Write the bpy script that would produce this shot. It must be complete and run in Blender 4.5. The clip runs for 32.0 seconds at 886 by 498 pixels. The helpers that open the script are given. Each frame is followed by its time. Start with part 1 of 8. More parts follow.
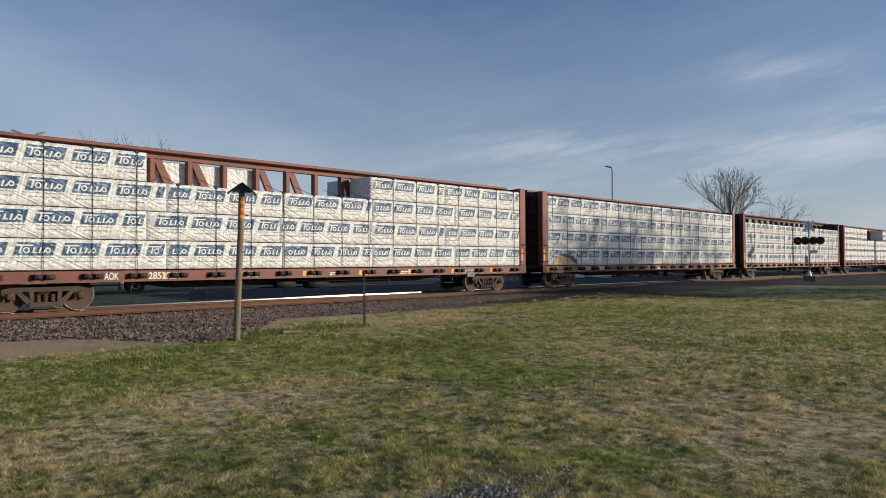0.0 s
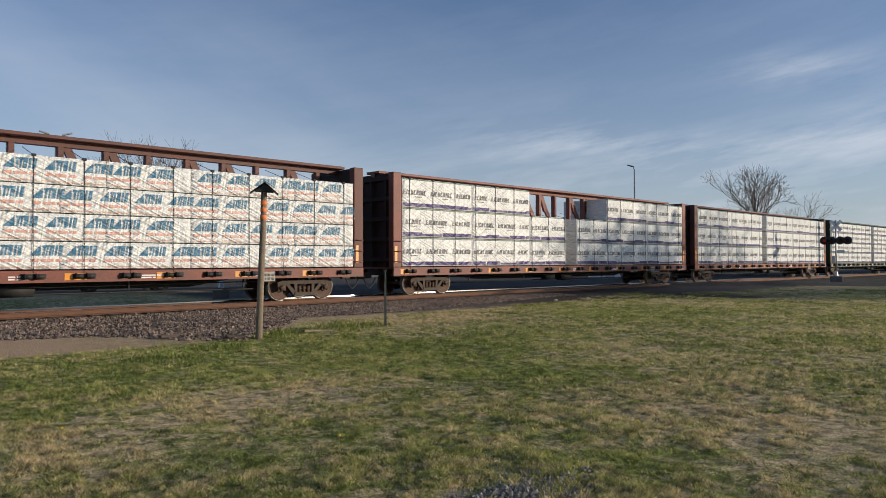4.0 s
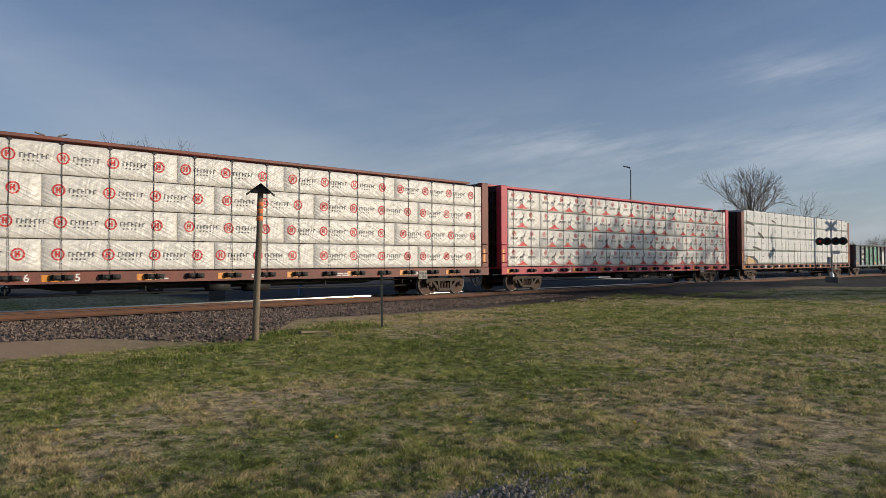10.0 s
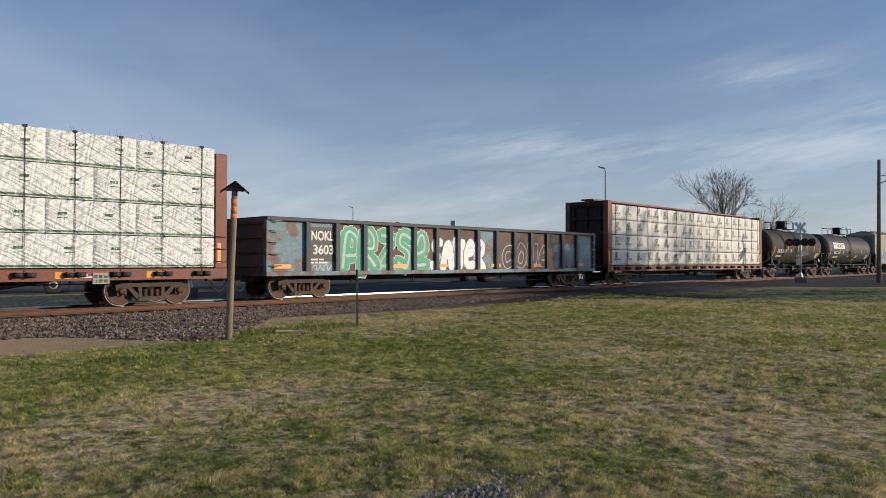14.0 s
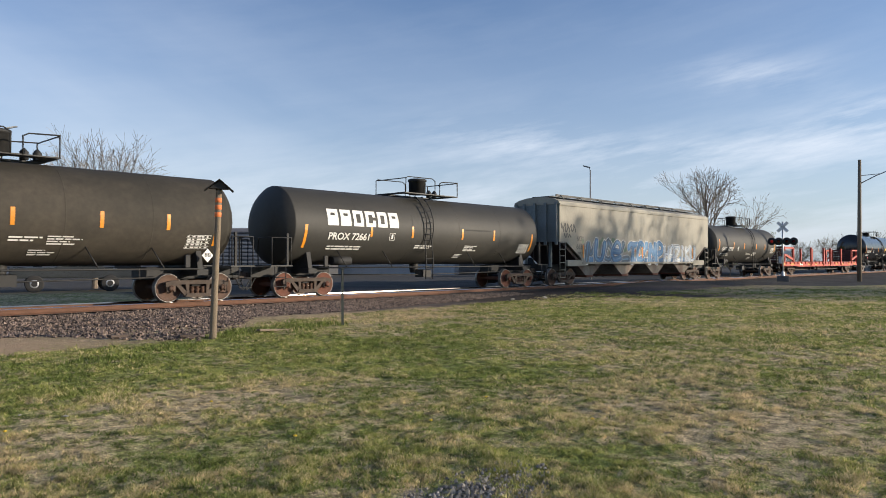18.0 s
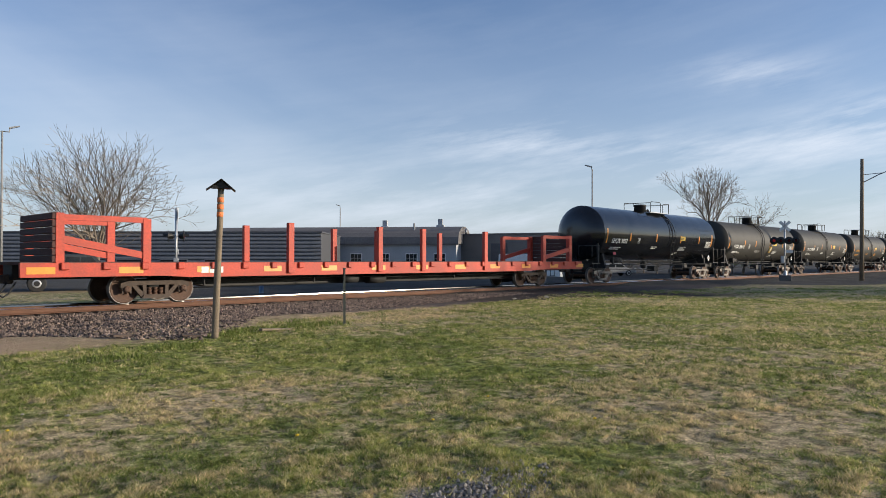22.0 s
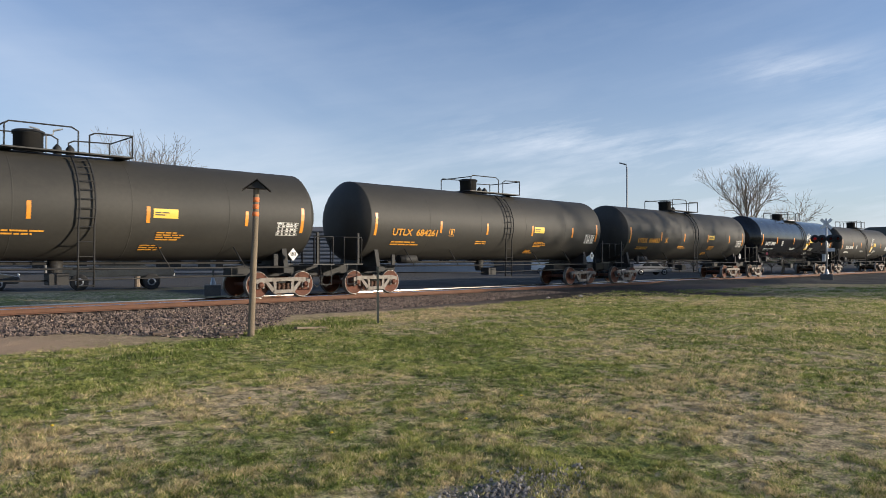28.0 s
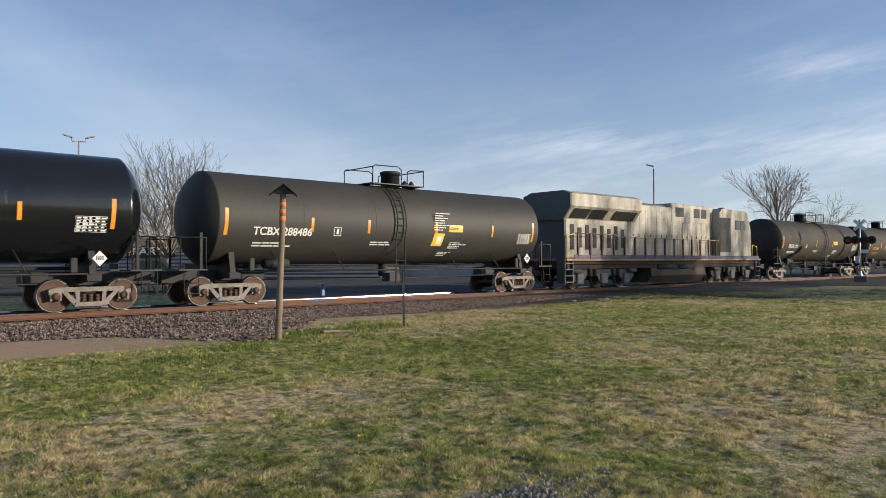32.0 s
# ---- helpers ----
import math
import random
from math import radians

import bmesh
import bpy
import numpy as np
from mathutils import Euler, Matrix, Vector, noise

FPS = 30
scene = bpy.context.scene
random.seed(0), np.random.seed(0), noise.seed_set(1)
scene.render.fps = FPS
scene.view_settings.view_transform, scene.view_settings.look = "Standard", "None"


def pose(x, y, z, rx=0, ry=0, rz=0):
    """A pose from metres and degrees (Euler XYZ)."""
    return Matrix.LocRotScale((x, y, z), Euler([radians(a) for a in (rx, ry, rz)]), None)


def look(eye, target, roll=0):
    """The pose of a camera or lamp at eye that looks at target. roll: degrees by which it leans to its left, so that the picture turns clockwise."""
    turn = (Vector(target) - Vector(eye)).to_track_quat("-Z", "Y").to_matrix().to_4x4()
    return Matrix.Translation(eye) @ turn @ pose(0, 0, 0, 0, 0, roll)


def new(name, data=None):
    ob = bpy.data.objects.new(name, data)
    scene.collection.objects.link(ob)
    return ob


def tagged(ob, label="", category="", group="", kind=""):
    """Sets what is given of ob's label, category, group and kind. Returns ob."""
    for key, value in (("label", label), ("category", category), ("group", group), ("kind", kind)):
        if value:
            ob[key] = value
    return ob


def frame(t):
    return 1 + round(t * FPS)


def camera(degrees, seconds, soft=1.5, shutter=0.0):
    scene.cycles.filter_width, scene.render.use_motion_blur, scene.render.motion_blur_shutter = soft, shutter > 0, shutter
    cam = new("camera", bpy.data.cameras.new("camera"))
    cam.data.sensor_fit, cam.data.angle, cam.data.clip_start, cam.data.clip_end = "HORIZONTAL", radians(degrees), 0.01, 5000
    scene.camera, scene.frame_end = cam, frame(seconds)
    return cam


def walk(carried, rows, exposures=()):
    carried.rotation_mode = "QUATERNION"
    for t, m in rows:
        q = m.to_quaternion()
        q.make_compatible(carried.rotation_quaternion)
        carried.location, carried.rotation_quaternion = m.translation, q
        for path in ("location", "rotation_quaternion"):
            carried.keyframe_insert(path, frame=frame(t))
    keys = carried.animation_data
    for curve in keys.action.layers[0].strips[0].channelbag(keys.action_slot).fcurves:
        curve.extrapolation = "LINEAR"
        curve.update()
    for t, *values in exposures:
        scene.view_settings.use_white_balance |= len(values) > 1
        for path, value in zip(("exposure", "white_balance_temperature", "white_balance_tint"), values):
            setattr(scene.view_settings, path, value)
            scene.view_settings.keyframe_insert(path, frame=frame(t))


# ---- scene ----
# The camera stands on the lawn and pans a little; rows of seconds, heading, tilt and lean in degrees.
EYE = (0.0, -22.65, 1.36)
cam = camera(63.9, 32.0, soft=0.7, shutter=0.05)
PAN = (
    (0, 45.276, 1.013, -0.193), (0.5, 45.313, 1.046, -0.241), (1, 45.308, 0.978, -0.245),
    (1.5, 44.968, 0.920, -0.243), (2, 44.614, 0.946, -0.231), (2.5, 44.321, 0.974, -0.187),
    (3, 44.055, 0.997, -0.251), (3.5, 43.822, 0.986, -0.163), (5.5, 42.994, 1.006, -0.208),
    (6, 42.857, 0.993, -0.173), (6.5, 42.800, 1.015, -0.160), (7, 42.759, 1.074, -0.182),
    (7.5, 42.729, 1.046, -0.179), (8, 42.794, 1.046, -0.217), (8.5, 42.877, 1.138, -0.259),
    (9, 43.086, 1.070, -0.228), (9.5, 43.459, 1.051, -0.125), (10, 43.875, 1.069, -0.172),
    (10.5, 44.280, 1.108, -0.142), (11, 44.617, 1.117, -0.107), (11.5, 44.885, 1.137, -0.017),
    (12, 45.164, 1.145, 0.044), (12.5, 45.411, 1.143, 0.029), (13, 45.591, 1.127, -0.012),
    (13.5, 45.665, 1.082, 0.014), (14, 45.827, 0.995, 0.074), (14.5, 46.012, 0.966, 0.058),
    (16.5, 46.726, 0.917, 0.037), (17, 46.828, 0.928, 0.082), (17.5, 46.914, 0.905, 0.047),
    (18, 46.988, 0.900, 0.084), (18.5, 47.051, 0.898, 0.087), (19, 47.041, 0.927, 0.152),
    (19.5, 47.020, 0.928, 0.156), (20, 47.048, 0.935, 0.124), (20.5, 47.113, 0.881, 0.094),
    (21, 47.107, 0.881, 0.092), (21.5, 47.019, 0.884, 0.086), (22, 46.841, 0.857, 0.055),
    (22.5, 46.602, 0.868, -0.031), (23, 46.395, 0.902, -0.192), (23.5, 46.216, 0.945, -0.286),
    (24, 45.945, 0.933, -0.244), (24.5, 45.674, 0.920, -0.211), (25, 45.389, 0.902, -0.188),
    (25.5, 45.213, 0.904, -0.135), (27.5, 44.554, 0.749, 0.016), (28, 44.186, 0.768, -0.006),
    (28.5, 43.693, 0.778, -0.053), (29, 43.248, 0.801, -0.146), (29.5, 42.933, 0.834, -0.311),
    (30, 42.735, 0.898, -0.323), (30.5, 42.597, 0.913, -0.300), (31, 42.409, 0.921, -0.222),
    (31.5, 42.293, 1.018, -0.232), (32, 42.138, 1.046, -0.239),
)
walk(cam, [(t, pose(*EYE, 90 + tilt, 0, -heading) @ pose(0, 0, 0, 0, 0, lean)) for t, heading, tilt, lean in PAN],
     exposures=[(0, -0.34), (2, -0.33), (3, -0.20), (5, -0.37), (9, -0.42), (10, -0.52), (12.5, -0.50), (14, -0.28), (15.5, -0.06), (17, 0.04), (18, 0.20), (20, 0.14), (22.2, 0.14), (23.2, 0.10),
                (24, 0.04), (25, 0.18), (28, 0.18), (30, 0.24), (31, 0.10), (32, 0.10)])

# ---- light: low evening sun behind the camera, thin streaked cloud ----
SUN_ELEV, SUN_AZ = 11.5, 141.0
sun = new("sun", bpy.data.lights.new("sun", "SUN"))
sun.data.energy, sun.data.angle, sun.data.color = 4.9, radians(0.6), (1.0, 0.87, 0.70)
_az, _el = radians(SUN_AZ), radians(SUN_ELEV)
SUN_FROM = Vector((math.sin(_az) * math.cos(_el), math.cos(_az) * math.cos(_el), math.sin(_el)))
sun.matrix_world = look(SUN_FROM * 60, (0, 0, 0))

world = bpy.data.worlds.new("evening_sky")
scene.world = world
world.use_nodes = True


def link(tree, a, b):
    tree.links.new(a, b)


def ramp(tree, fac, stops):
    n = tree.nodes.new("ShaderNodeValToRGB")
    while len(n.color_ramp.elements) < len(stops):
        n.color_ramp.elements.new(0.5)
    for e, (p, c) in zip(n.color_ramp.elements, stops):
        e.position, e.color = p, (c if len(c) == 4 else (*c, 1))
    link(tree, fac, n.inputs[0])
    return n.outputs[0]


def mixed(tree, fac, a, b, blend="MIX"):
    n = tree.nodes.new("ShaderNodeMix")
    n.data_type, n.blend_type = "RGBA", blend
    for sock, v in ((n.inputs[0], fac), (n.inputs[6], a), (n.inputs[7], b)):
        if isinstance(v, bpy.types.NodeSocket):
            link(tree, v, sock)
        elif isinstance(v, (int, float)):
            sock.default_value = v
        else:
            sock.default_value = (*v[:3], 1)
    return n.outputs[2]


def maths(tree, op, a, b=0.0):
    n = tree.nodes.new("ShaderNodeMath")
    n.operation = op
    for sock, v in ((n.inputs[0], a), (n.inputs[1], b)):
        if isinstance(v, bpy.types.NodeSocket):
            link(tree, v, sock)
        else:
            sock.default_value = v
    return n.outputs[0]


def noise_of(tree, vec, scale, detail=4.0, rough=0.55, stretch=(1, 1, 1), shift=(0, 0, 0)):
    mp = tree.nodes.new("ShaderNodeMapping")
    mp.inputs["Scale"].default_value = stretch
    mp.inputs["Location"].default_value = shift
    link(tree, vec, mp.inputs[0])
    n = tree.nodes.new("ShaderNodeTexNoise")
    n.inputs["Scale"].default_value, n.inputs["Detail"].default_value, n.inputs["Roughness"].default_value = scale, detail, rough
    link(tree, mp.outputs[0], n.inputs["Vector"])
    return n.outputs[0]


def build_world():
    tree = world.node_tree
    bg = tree.nodes["Background"]
    sky = tree.nodes.new("ShaderNodeTexSky")
    sky.sky_type, sky.sun_disc = "NISHITA", False
    sky.sun_elevation, sky.sun_rotation = _el, _az
    sky.air_density, sky.dust_density, sky.ozone_density = 1.0, 1.2, 2.2
    co = tree.nodes.new("ShaderNodeTexCoord").outputs["Generated"]
    sep = tree.nodes.new("ShaderNodeSeparateXYZ")
    link(tree, co, sep.inputs[0])
    # compass heading and height in degrees, so that the cirrus can be laid out by eye
    head = maths(tree, "MULTIPLY", maths(tree, "ARCTAN2", sep.outputs[0], sep.outputs[1]), 57.3)
    high = maths(tree, "MULTIPLY", maths(tree, "ARCSINE", sep.outputs[2]), 57.3)
    comb = tree.nodes.new("ShaderNodeCombineXYZ")
    link(tree, maths(tree, "MULTIPLY", head, 0.1), comb.inputs[0])
    link(tree, maths(tree, "MULTIPLY", high, 0.1), comb.inputs[1])
    flat = comb.outputs[0]

    def bank(az, el, wide, tall, slope=0.0):
        """A soft bank of cloud round one heading and height."""
        dx = maths(tree, "SUBTRACT", head, az)
        dy = maths(tree, "SUBTRACT", maths(tree, "SUBTRACT", high, el), maths(tree, "MULTIPLY", dx, slope))
        q = maths(tree, "ADD", maths(tree, "POWER", maths(tree, "DIVIDE", maths(tree, "ABSOLUTE", dx), wide), 2.0), maths(tree, "POWER", maths(tree, "DIVIDE", maths(tree, "ABSOLUTE", dy), tall), 2.0))
        return maths(tree, "EXPONENT", maths(tree, "MULTIPLY", q, -1.0))

    rot = tree.nodes.new("ShaderNodeMapping")
    rot.inputs["Rotation"].default_value = (0, 0, radians(-9))
    link(tree, flat, rot.inputs[0])
    wisps = ramp(tree, noise_of(tree, rot.outputs[0], 1.0, 8, 0.62, (0.75, 4.2, 1), (3.1, 0.4, 0)), ((0.43, (0, 0, 0)), (0.70, (1, 1, 1))))
    steep = tree.nodes.new("ShaderNodeMapping")
    steep.inputs["Rotation"].default_value = (0, 0, radians(24))
    link(tree, flat, steep.inputs[0])
    veil = ramp(tree, noise_of(tree, steep.outputs[0], 0.55, 5, 0.5, (0.5, 1.5, 1), (1.3, 5.2, 0)), ((0.36, (0, 0, 0)), (0.66, (1, 1, 1))))
    places = None
    for b in (maths(tree, "MULTIPLY", bank(70.5, 13.6, 4.5, 1.2, -0.07), 1.0), maths(tree, "MULTIPLY", bank(79.0, 9.8, 7.0, 1.7, 0.10), 1.5),
              maths(tree, "MULTIPLY", bank(52.0, 9.8, 7.0, 1.4, 0.0), 0.9), maths(tree, "MULTIPLY", bank(64.0, 8.4, 12.0, 1.3, -0.04), 1.0), maths(tree, "MULTIPLY", bank(60.0, 4.5, 40.0, 3.4), 0.8)):
        places = b if places is None else maths(tree, "ADD", places, b)
    cover = maths(tree, "MULTIPLY", wisps, maths(tree, "ADD", places, 0.10))
    haze = maths(tree, "MULTIPLY", maths(tree, "ADD", maths(tree, "MULTIPLY", bank(20.0, 12.0, 24.0, 8.0, -0.25), 0.22), 0.07), maths(tree, "ADD", maths(tree, "MULTIPLY", veil, 0.75), 0.25))
    low = ramp(tree, maths(tree, "MULTIPLY", high, 0.02), ((0.0, (0.52,) * 3), (0.10, (0.38,) * 3), (0.22, (0.19,) * 3), (0.40, (0.06,) * 3), (0.8, (0.02,) * 3)))
    cloud = maths(tree, "MINIMUM", maths(tree, "ADD", maths(tree, "ADD", maths(tree, "MULTIPLY", cover, 0.42), haze), low), 0.92)
    blue = mixed(tree, 1.0, sky.outputs[0], (0.68, 0.86, 1.15), "MULTIPLY")
    link(tree, mixed(tree, cloud, blue, CLOUD), bg.inputs[0])
    bg.inputs[1].default_value = SKY


SKY, CLOUD = 0.13, (5.6, 6.1, 6.9)
build_world()

# ---- materials ----


def surf(name, col, col2=None, rough=0.6, metal=0.0, scale=1.2, grain=18.0, bump=0.15, stretch=(1, 1, 1), amount=0.55, fine=0.25, spec=0.5, coat=0.0,
         island=0.0, coord="Object", edge=(0.42, 0.62)):
    """A paint, stone, soil or metal: two tones at a broad scale, lightness at a fine one, uneven gloss and a low relief."""
    m = bpy.data.materials.new(name)
    m.use_nodes = True
    t = m.node_tree
    b = t.nodes["Principled BSDF"]
    co = t.nodes.new("ShaderNodeTexCoord").outputs[coord]
    if col2 is None:
        col2 = tuple(c * 0.7 for c in col)
    n1 = noise_of(t, co, scale, 5, 0.6, stretch)
    n2 = noise_of(t, co, grain, 4, 0.6)
    f = maths(t, "MULTIPLY", ramp(t, n1, ((edge[0], (0, 0, 0)), (edge[1], (1, 1, 1)))), amount)
    c = mixed(t, f, col, col2)
    c = mixed(t, 1.0, c, ramp(t, n2, ((0.25, (1 - fine,) * 3), (0.75, (1 + fine,) * 3))), "MULTIPLY")
    if island:
        g = t.nodes.new("ShaderNodeNewGeometry").outputs["Random Per Island"]
        c = mixed(t, 1.0, c, ramp(t, g, ((0.0, (1 - island,) * 3), (1.0, (1 + island,) * 3))), "MULTIPLY")
    link(t, c, b.inputs["Base Color"])
    link(t, maths(t, "ADD", maths(t, "MULTIPLY", n2, 0.18), rough - 0.09), b.inputs["Roughness"])
    b.inputs["Metallic"].default_value = metal
    b.inputs["Specular IOR Level"].default_value = spec
    b.inputs["Coat Weight"].default_value = coat
    if bump:
        bn = t.nodes.new("ShaderNodeBump")
        bn.inputs["Strength"].default_value, bn.inputs["Distance"].default_value = bump, 0.02
        link(t, n2, bn.inputs["Height"])
        link(t, bn.outputs[0], b.inputs["Normal"])
    return m


def wrap_material(name, col, crease=0.5):
    """Thin woven plastic sheet drawn over timber: creases, slight sheen."""
    m = surf(name, col, tuple(c * 0.9 for c in col), 0.42, 0, 0.7, 30, 0, amount=0.6, fine=0.05)
    t = m.node_tree
    co = t.nodes.new("ShaderNodeTexCoord").outputs["Object"]
    h = None
    for turn, size, sharp, share in ((34, 2.2, 5.0, 1.0), (-26, 2.8, 5.0, 0.8), (80, 3.4, 5.0, 0.5), (8, 2.0, 4.0, 0.6)):
        rot = t.nodes.new("ShaderNodeMapping")
        rot.inputs["Rotation"].default_value = (0, radians(turn), 0)
        link(t, co, rot.inputs[0])
        n = noise_of(t, rot.outputs[0], size, 2, 0.45, (0.17, 1, 1.9), (turn, size, 0))
        fold = maths(t, "SUBTRACT", 1.0, maths(t, "ABSOLUTE", maths(t, "MULTIPLY", maths(t, "SUBTRACT", n, 0.5), 2 * sharp / 2)))
        fold = maths(t, "MULTIPLY", maths(t, "MAXIMUM", fold, 0.0), share)
        h = fold if h is None else maths(t, "ADD", h, fold)
    bn = t.nodes.new("ShaderNodeBump")
    bn.inputs["Strength"].default_value, bn.inputs["Distance"].default_value = crease, 0.045
    link(t, h, bn.inputs["Height"])
    link(t, bn.outputs[0], t.nodes["Principled BSDF"].inputs["Normal"])
    return m


def glow(name, col, strength):
    m = bpy.data.materials.new(name)
    m.use_nodes = True
    b = m.node_tree.nodes["Principled BSDF"]
    b.inputs["Base Color"].default_value = (*col, 1)
    b.inputs["Emission Color"].default_value = (*col, 1)
    b.inputs["Emission Strength"].default_value = strength
    return m


M = {}
RUST = (0.14, 0.06, 0.03)
M["brown"] = surf("oxide_brown_paint", (0.20, 0.055, 0.035), (0.10, 0.045, 0.03), 0.6, grain=14, bump=0.2)
M["dark_brown"] = surf("dark_oxide_paint", (0.12, 0.04, 0.028), (0.07, 0.032, 0.025), 0.65, bump=0.2)
M["red"] = surf("bright_red_paint", (0.50, 0.045, 0.07), (0.34, 0.05, 0.05), 0.55, bump=0.15, amount=0.5)
M["flat_red"] = surf("worn_red_paint", (0.50, 0.055, 0.026), (0.30, 0.05, 0.03), 0.62, bump=0.2, amount=0.6)
M["green"] = surf("dark_green_paint", (0.02, 0.058, 0.043), (0.03, 0.045, 0.034), 0.6, bump=0.15)
# near-black brown that puts shade into the colour of end faces
M["shade_dark"] = surf("shade_darkened_paint", (0.034, 0.016, 0.012), (0.02, 0.013, 0.011), 0.8, bump=0.2)
M["steel"] = surf("weathered_cast_steel", (0.082, 0.058, 0.043), (0.04, 0.03, 0.024), 0.8, 0.1, 4, 30, 0.4)
M["steel_light"] = surf("pale_cast_steel", (0.24, 0.215, 0.19), (0.11, 0.085, 0.065), 0.7, 0.3, 5, 30, 0.4)
M["wheel"] = surf("rusty_wheel_plate", (0.105, 0.058, 0.038), (0.07, 0.042, 0.03), 0.75, 0.2, 3, 30, 0.3)
M["wheel_red"] = surf("fresh_rust_wheel_plate", (0.14, 0.048, 0.027), (0.08, 0.036, 0.022), 0.8, 0.1, 3, 30, 0.3)
M["tread"] = surf("polished_wheel_tread", (0.27, 0.255, 0.24), (0.19, 0.175, 0.16), 0.48, 0.8, 3, 40, 0.05)
M["black"] = surf("black_iron", (0.016, 0.016, 0.016), (0.028, 0.025, 0.022), 0.7, 0.0, 3, 25, 0.2)
M["tank_black"] = surf("matt_black_tank_paint", (0.037, 0.035, 0.030), (0.050, 0.046, 0.038), 0.62, 0, 0.6, 8, 0.04, (0.35, 1, 1), 0.8, 0.14, 0.36)
M["tank_patch"] = surf("repainted_tank_patch", (0.014, 0.014, 0.014), (0.02, 0.02, 0.019), 0.6, 0, 2, 9, 0.02, fine=0.1, spec=0.25)
M["tank_patch_pale"] = surf("faded_grey_tank_patch", (0.055, 0.053, 0.05), (0.04, 0.038, 0.035), 0.7, 0, 2, 9, 0.02, fine=0.15, spec=0.25)
M["tank_dusty"] = surf("dusty_black_tank_paint", (0.04, 0.036, 0.029), (0.075, 0.063, 0.048), 0.72, 0, 0.5, 6, 0.04, (0.6, 1, 0.6), 0.7, 0.18, 0.22)
M["tank_gloss"] = surf("glossy_black_tank_paint", (0.009, 0.010, 0.012), (0.012, 0.012, 0.013), 0.16, 0, 0.6, 6, 0.015, (0.35, 1, 1), 0.5, 0.1, 0.6)
M["orange"] = surf("orange_reflective_tape", (0.78, 0.29, 0.02), (0.55, 0.2, 0.02), 0.4, bump=0, fine=0.12)
M["yellow"] = surf("yellow_label_film", (0.85, 0.55, 0.06), (0.7, 0.45, 0.05), 0.45, bump=0, fine=0.1)
M["white_mark"] = surf("white_stencil_paint", (0.78, 0.77, 0.72), (0.6, 0.58, 0.54), 0.6, bump=0, scale=6, fine=0.15)
M["gold_mark"] = surf("orange_stencil_paint", (0.80, 0.36, 0.04), (0.6, 0.28, 0.04), 0.6, bump=0, scale=6, fine=0.15)
M["dark_mark"] = surf("dark_stencil_paint", (0.06, 0.055, 0.05), None, 0.6, bump=0)
M["grey_mark"] = wrap_material("grey_print", (0.1, 0.1, 0.105), 0.5)
M["mid_grey_mark"] = surf("grey_lettering_print", (0.20, 0.20, 0.215), (0.28, 0.28, 0.29), 0.5, bump=0)
M["pale_grey_mark"] = wrap_material("faded_grey_print", (0.32, 0.32, 0.33), 0.5)
M["blue_mark"] = wrap_material("blue_print", (0.04, 0.1, 0.19), 0.5)
M["teal_mark"] = wrap_material("teal_blue_print", (0.06, 0.17, 0.27), 0.5)
M["red_mark"] = wrap_material("red_print", (0.6, 0.05, 0.05), 0.5)
M["pink_mark"] = wrap_material("pale_red_print", (0.6, 0.32, 0.27), 0.5)
M["purple_mark"] = wrap_material("violet_print", (0.03, 0.014, 0.125), 0.5)
M["green_mark"] = wrap_material("green_print", (0.03, 0.125, 0.066), 0.5)
M["wrap"] = wrap_material("white_timber_wrap", (0.72, 0.71, 0.68), 0.6)
M["wrap_cream"] = wrap_material("cream_timber_wrap", (0.71, 0.68, 0.62), 0.32)
M["wrap_soft"] = wrap_material("loose_white_wrap", (0.70, 0.70, 0.675), 0.85)
M["wood"] = surf("sawn_timber", (0.62, 0.40, 0.20), (0.5, 0.3, 0.15), 0.7, 0, 3, 30, 0.3, (0.3, 1, 9))
M["planks"] = surf("weathered_brown_planks", (0.085, 0.035, 0.028), (0.05, 0.03, 0.025), 0.8, 0, 3, 30, 0.4, (0.3, 3, 6))
M["rail_side"] = surf("rusted_rail", (0.15, 0.07, 0.04), (0.10, 0.05, 0.03), 0.8, 0.1, 3, 30, 0.3)
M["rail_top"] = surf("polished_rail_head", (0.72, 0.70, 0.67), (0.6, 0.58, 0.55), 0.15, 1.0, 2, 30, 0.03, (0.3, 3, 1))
# far head: same polished steel, coloured darker to dim its reflected sky
M["rail_gauge"] = surf("dimmed_polished_gauge_face", (0.22, 0.20, 0.185), (0.17, 0.155, 0.14), 0.14, 1.0, 2, 30, 0.0, (0.3, 3, 1), fine=0.05)
M["tie"] = surf("tarred_timber_tie", (0.085, 0.06, 0.045), (0.05, 0.04, 0.034), 0.85, 0, 4, 30, 0.5, (0.4, 4, 4))
M["stone"] = surf("crushed_granite", (0.19, 0.138, 0.105), (0.075, 0.053, 0.042), 0.85, 0, 1.4, 40, 0.3, island=0.8)
M["pebble"] = surf("grey_pebbles", (0.26, 0.232, 0.20), (0.15, 0.135, 0.12), 0.8, 0, 3, 40, 0.2, island=0.5)
M["asphalt"] = surf("worn_asphalt", (0.05, 0.05, 0.052), (0.036, 0.036, 0.037), 0.85, 0, 0.5, 60, 0.4)
M["concrete"] = surf("pale_concrete", (0.40, 0.36, 0.30), (0.3, 0.27, 0.23), 0.85, 0, 0.8, 30, 0.3)
M["gravel_bed"] = surf("ballast_bed", (0.15, 0.125, 0.11), (0.09, 0.075, 0.066), 0.95, 0, 0.8, 26, 1.0, fine=0.5)
M["wood_post"] = surf("weathered_grey_post", (0.22, 0.17, 0.115), (0.14, 0.11, 0.08), 0.85, 0, 4, 40, 0.6, (5, 5, 0.4))
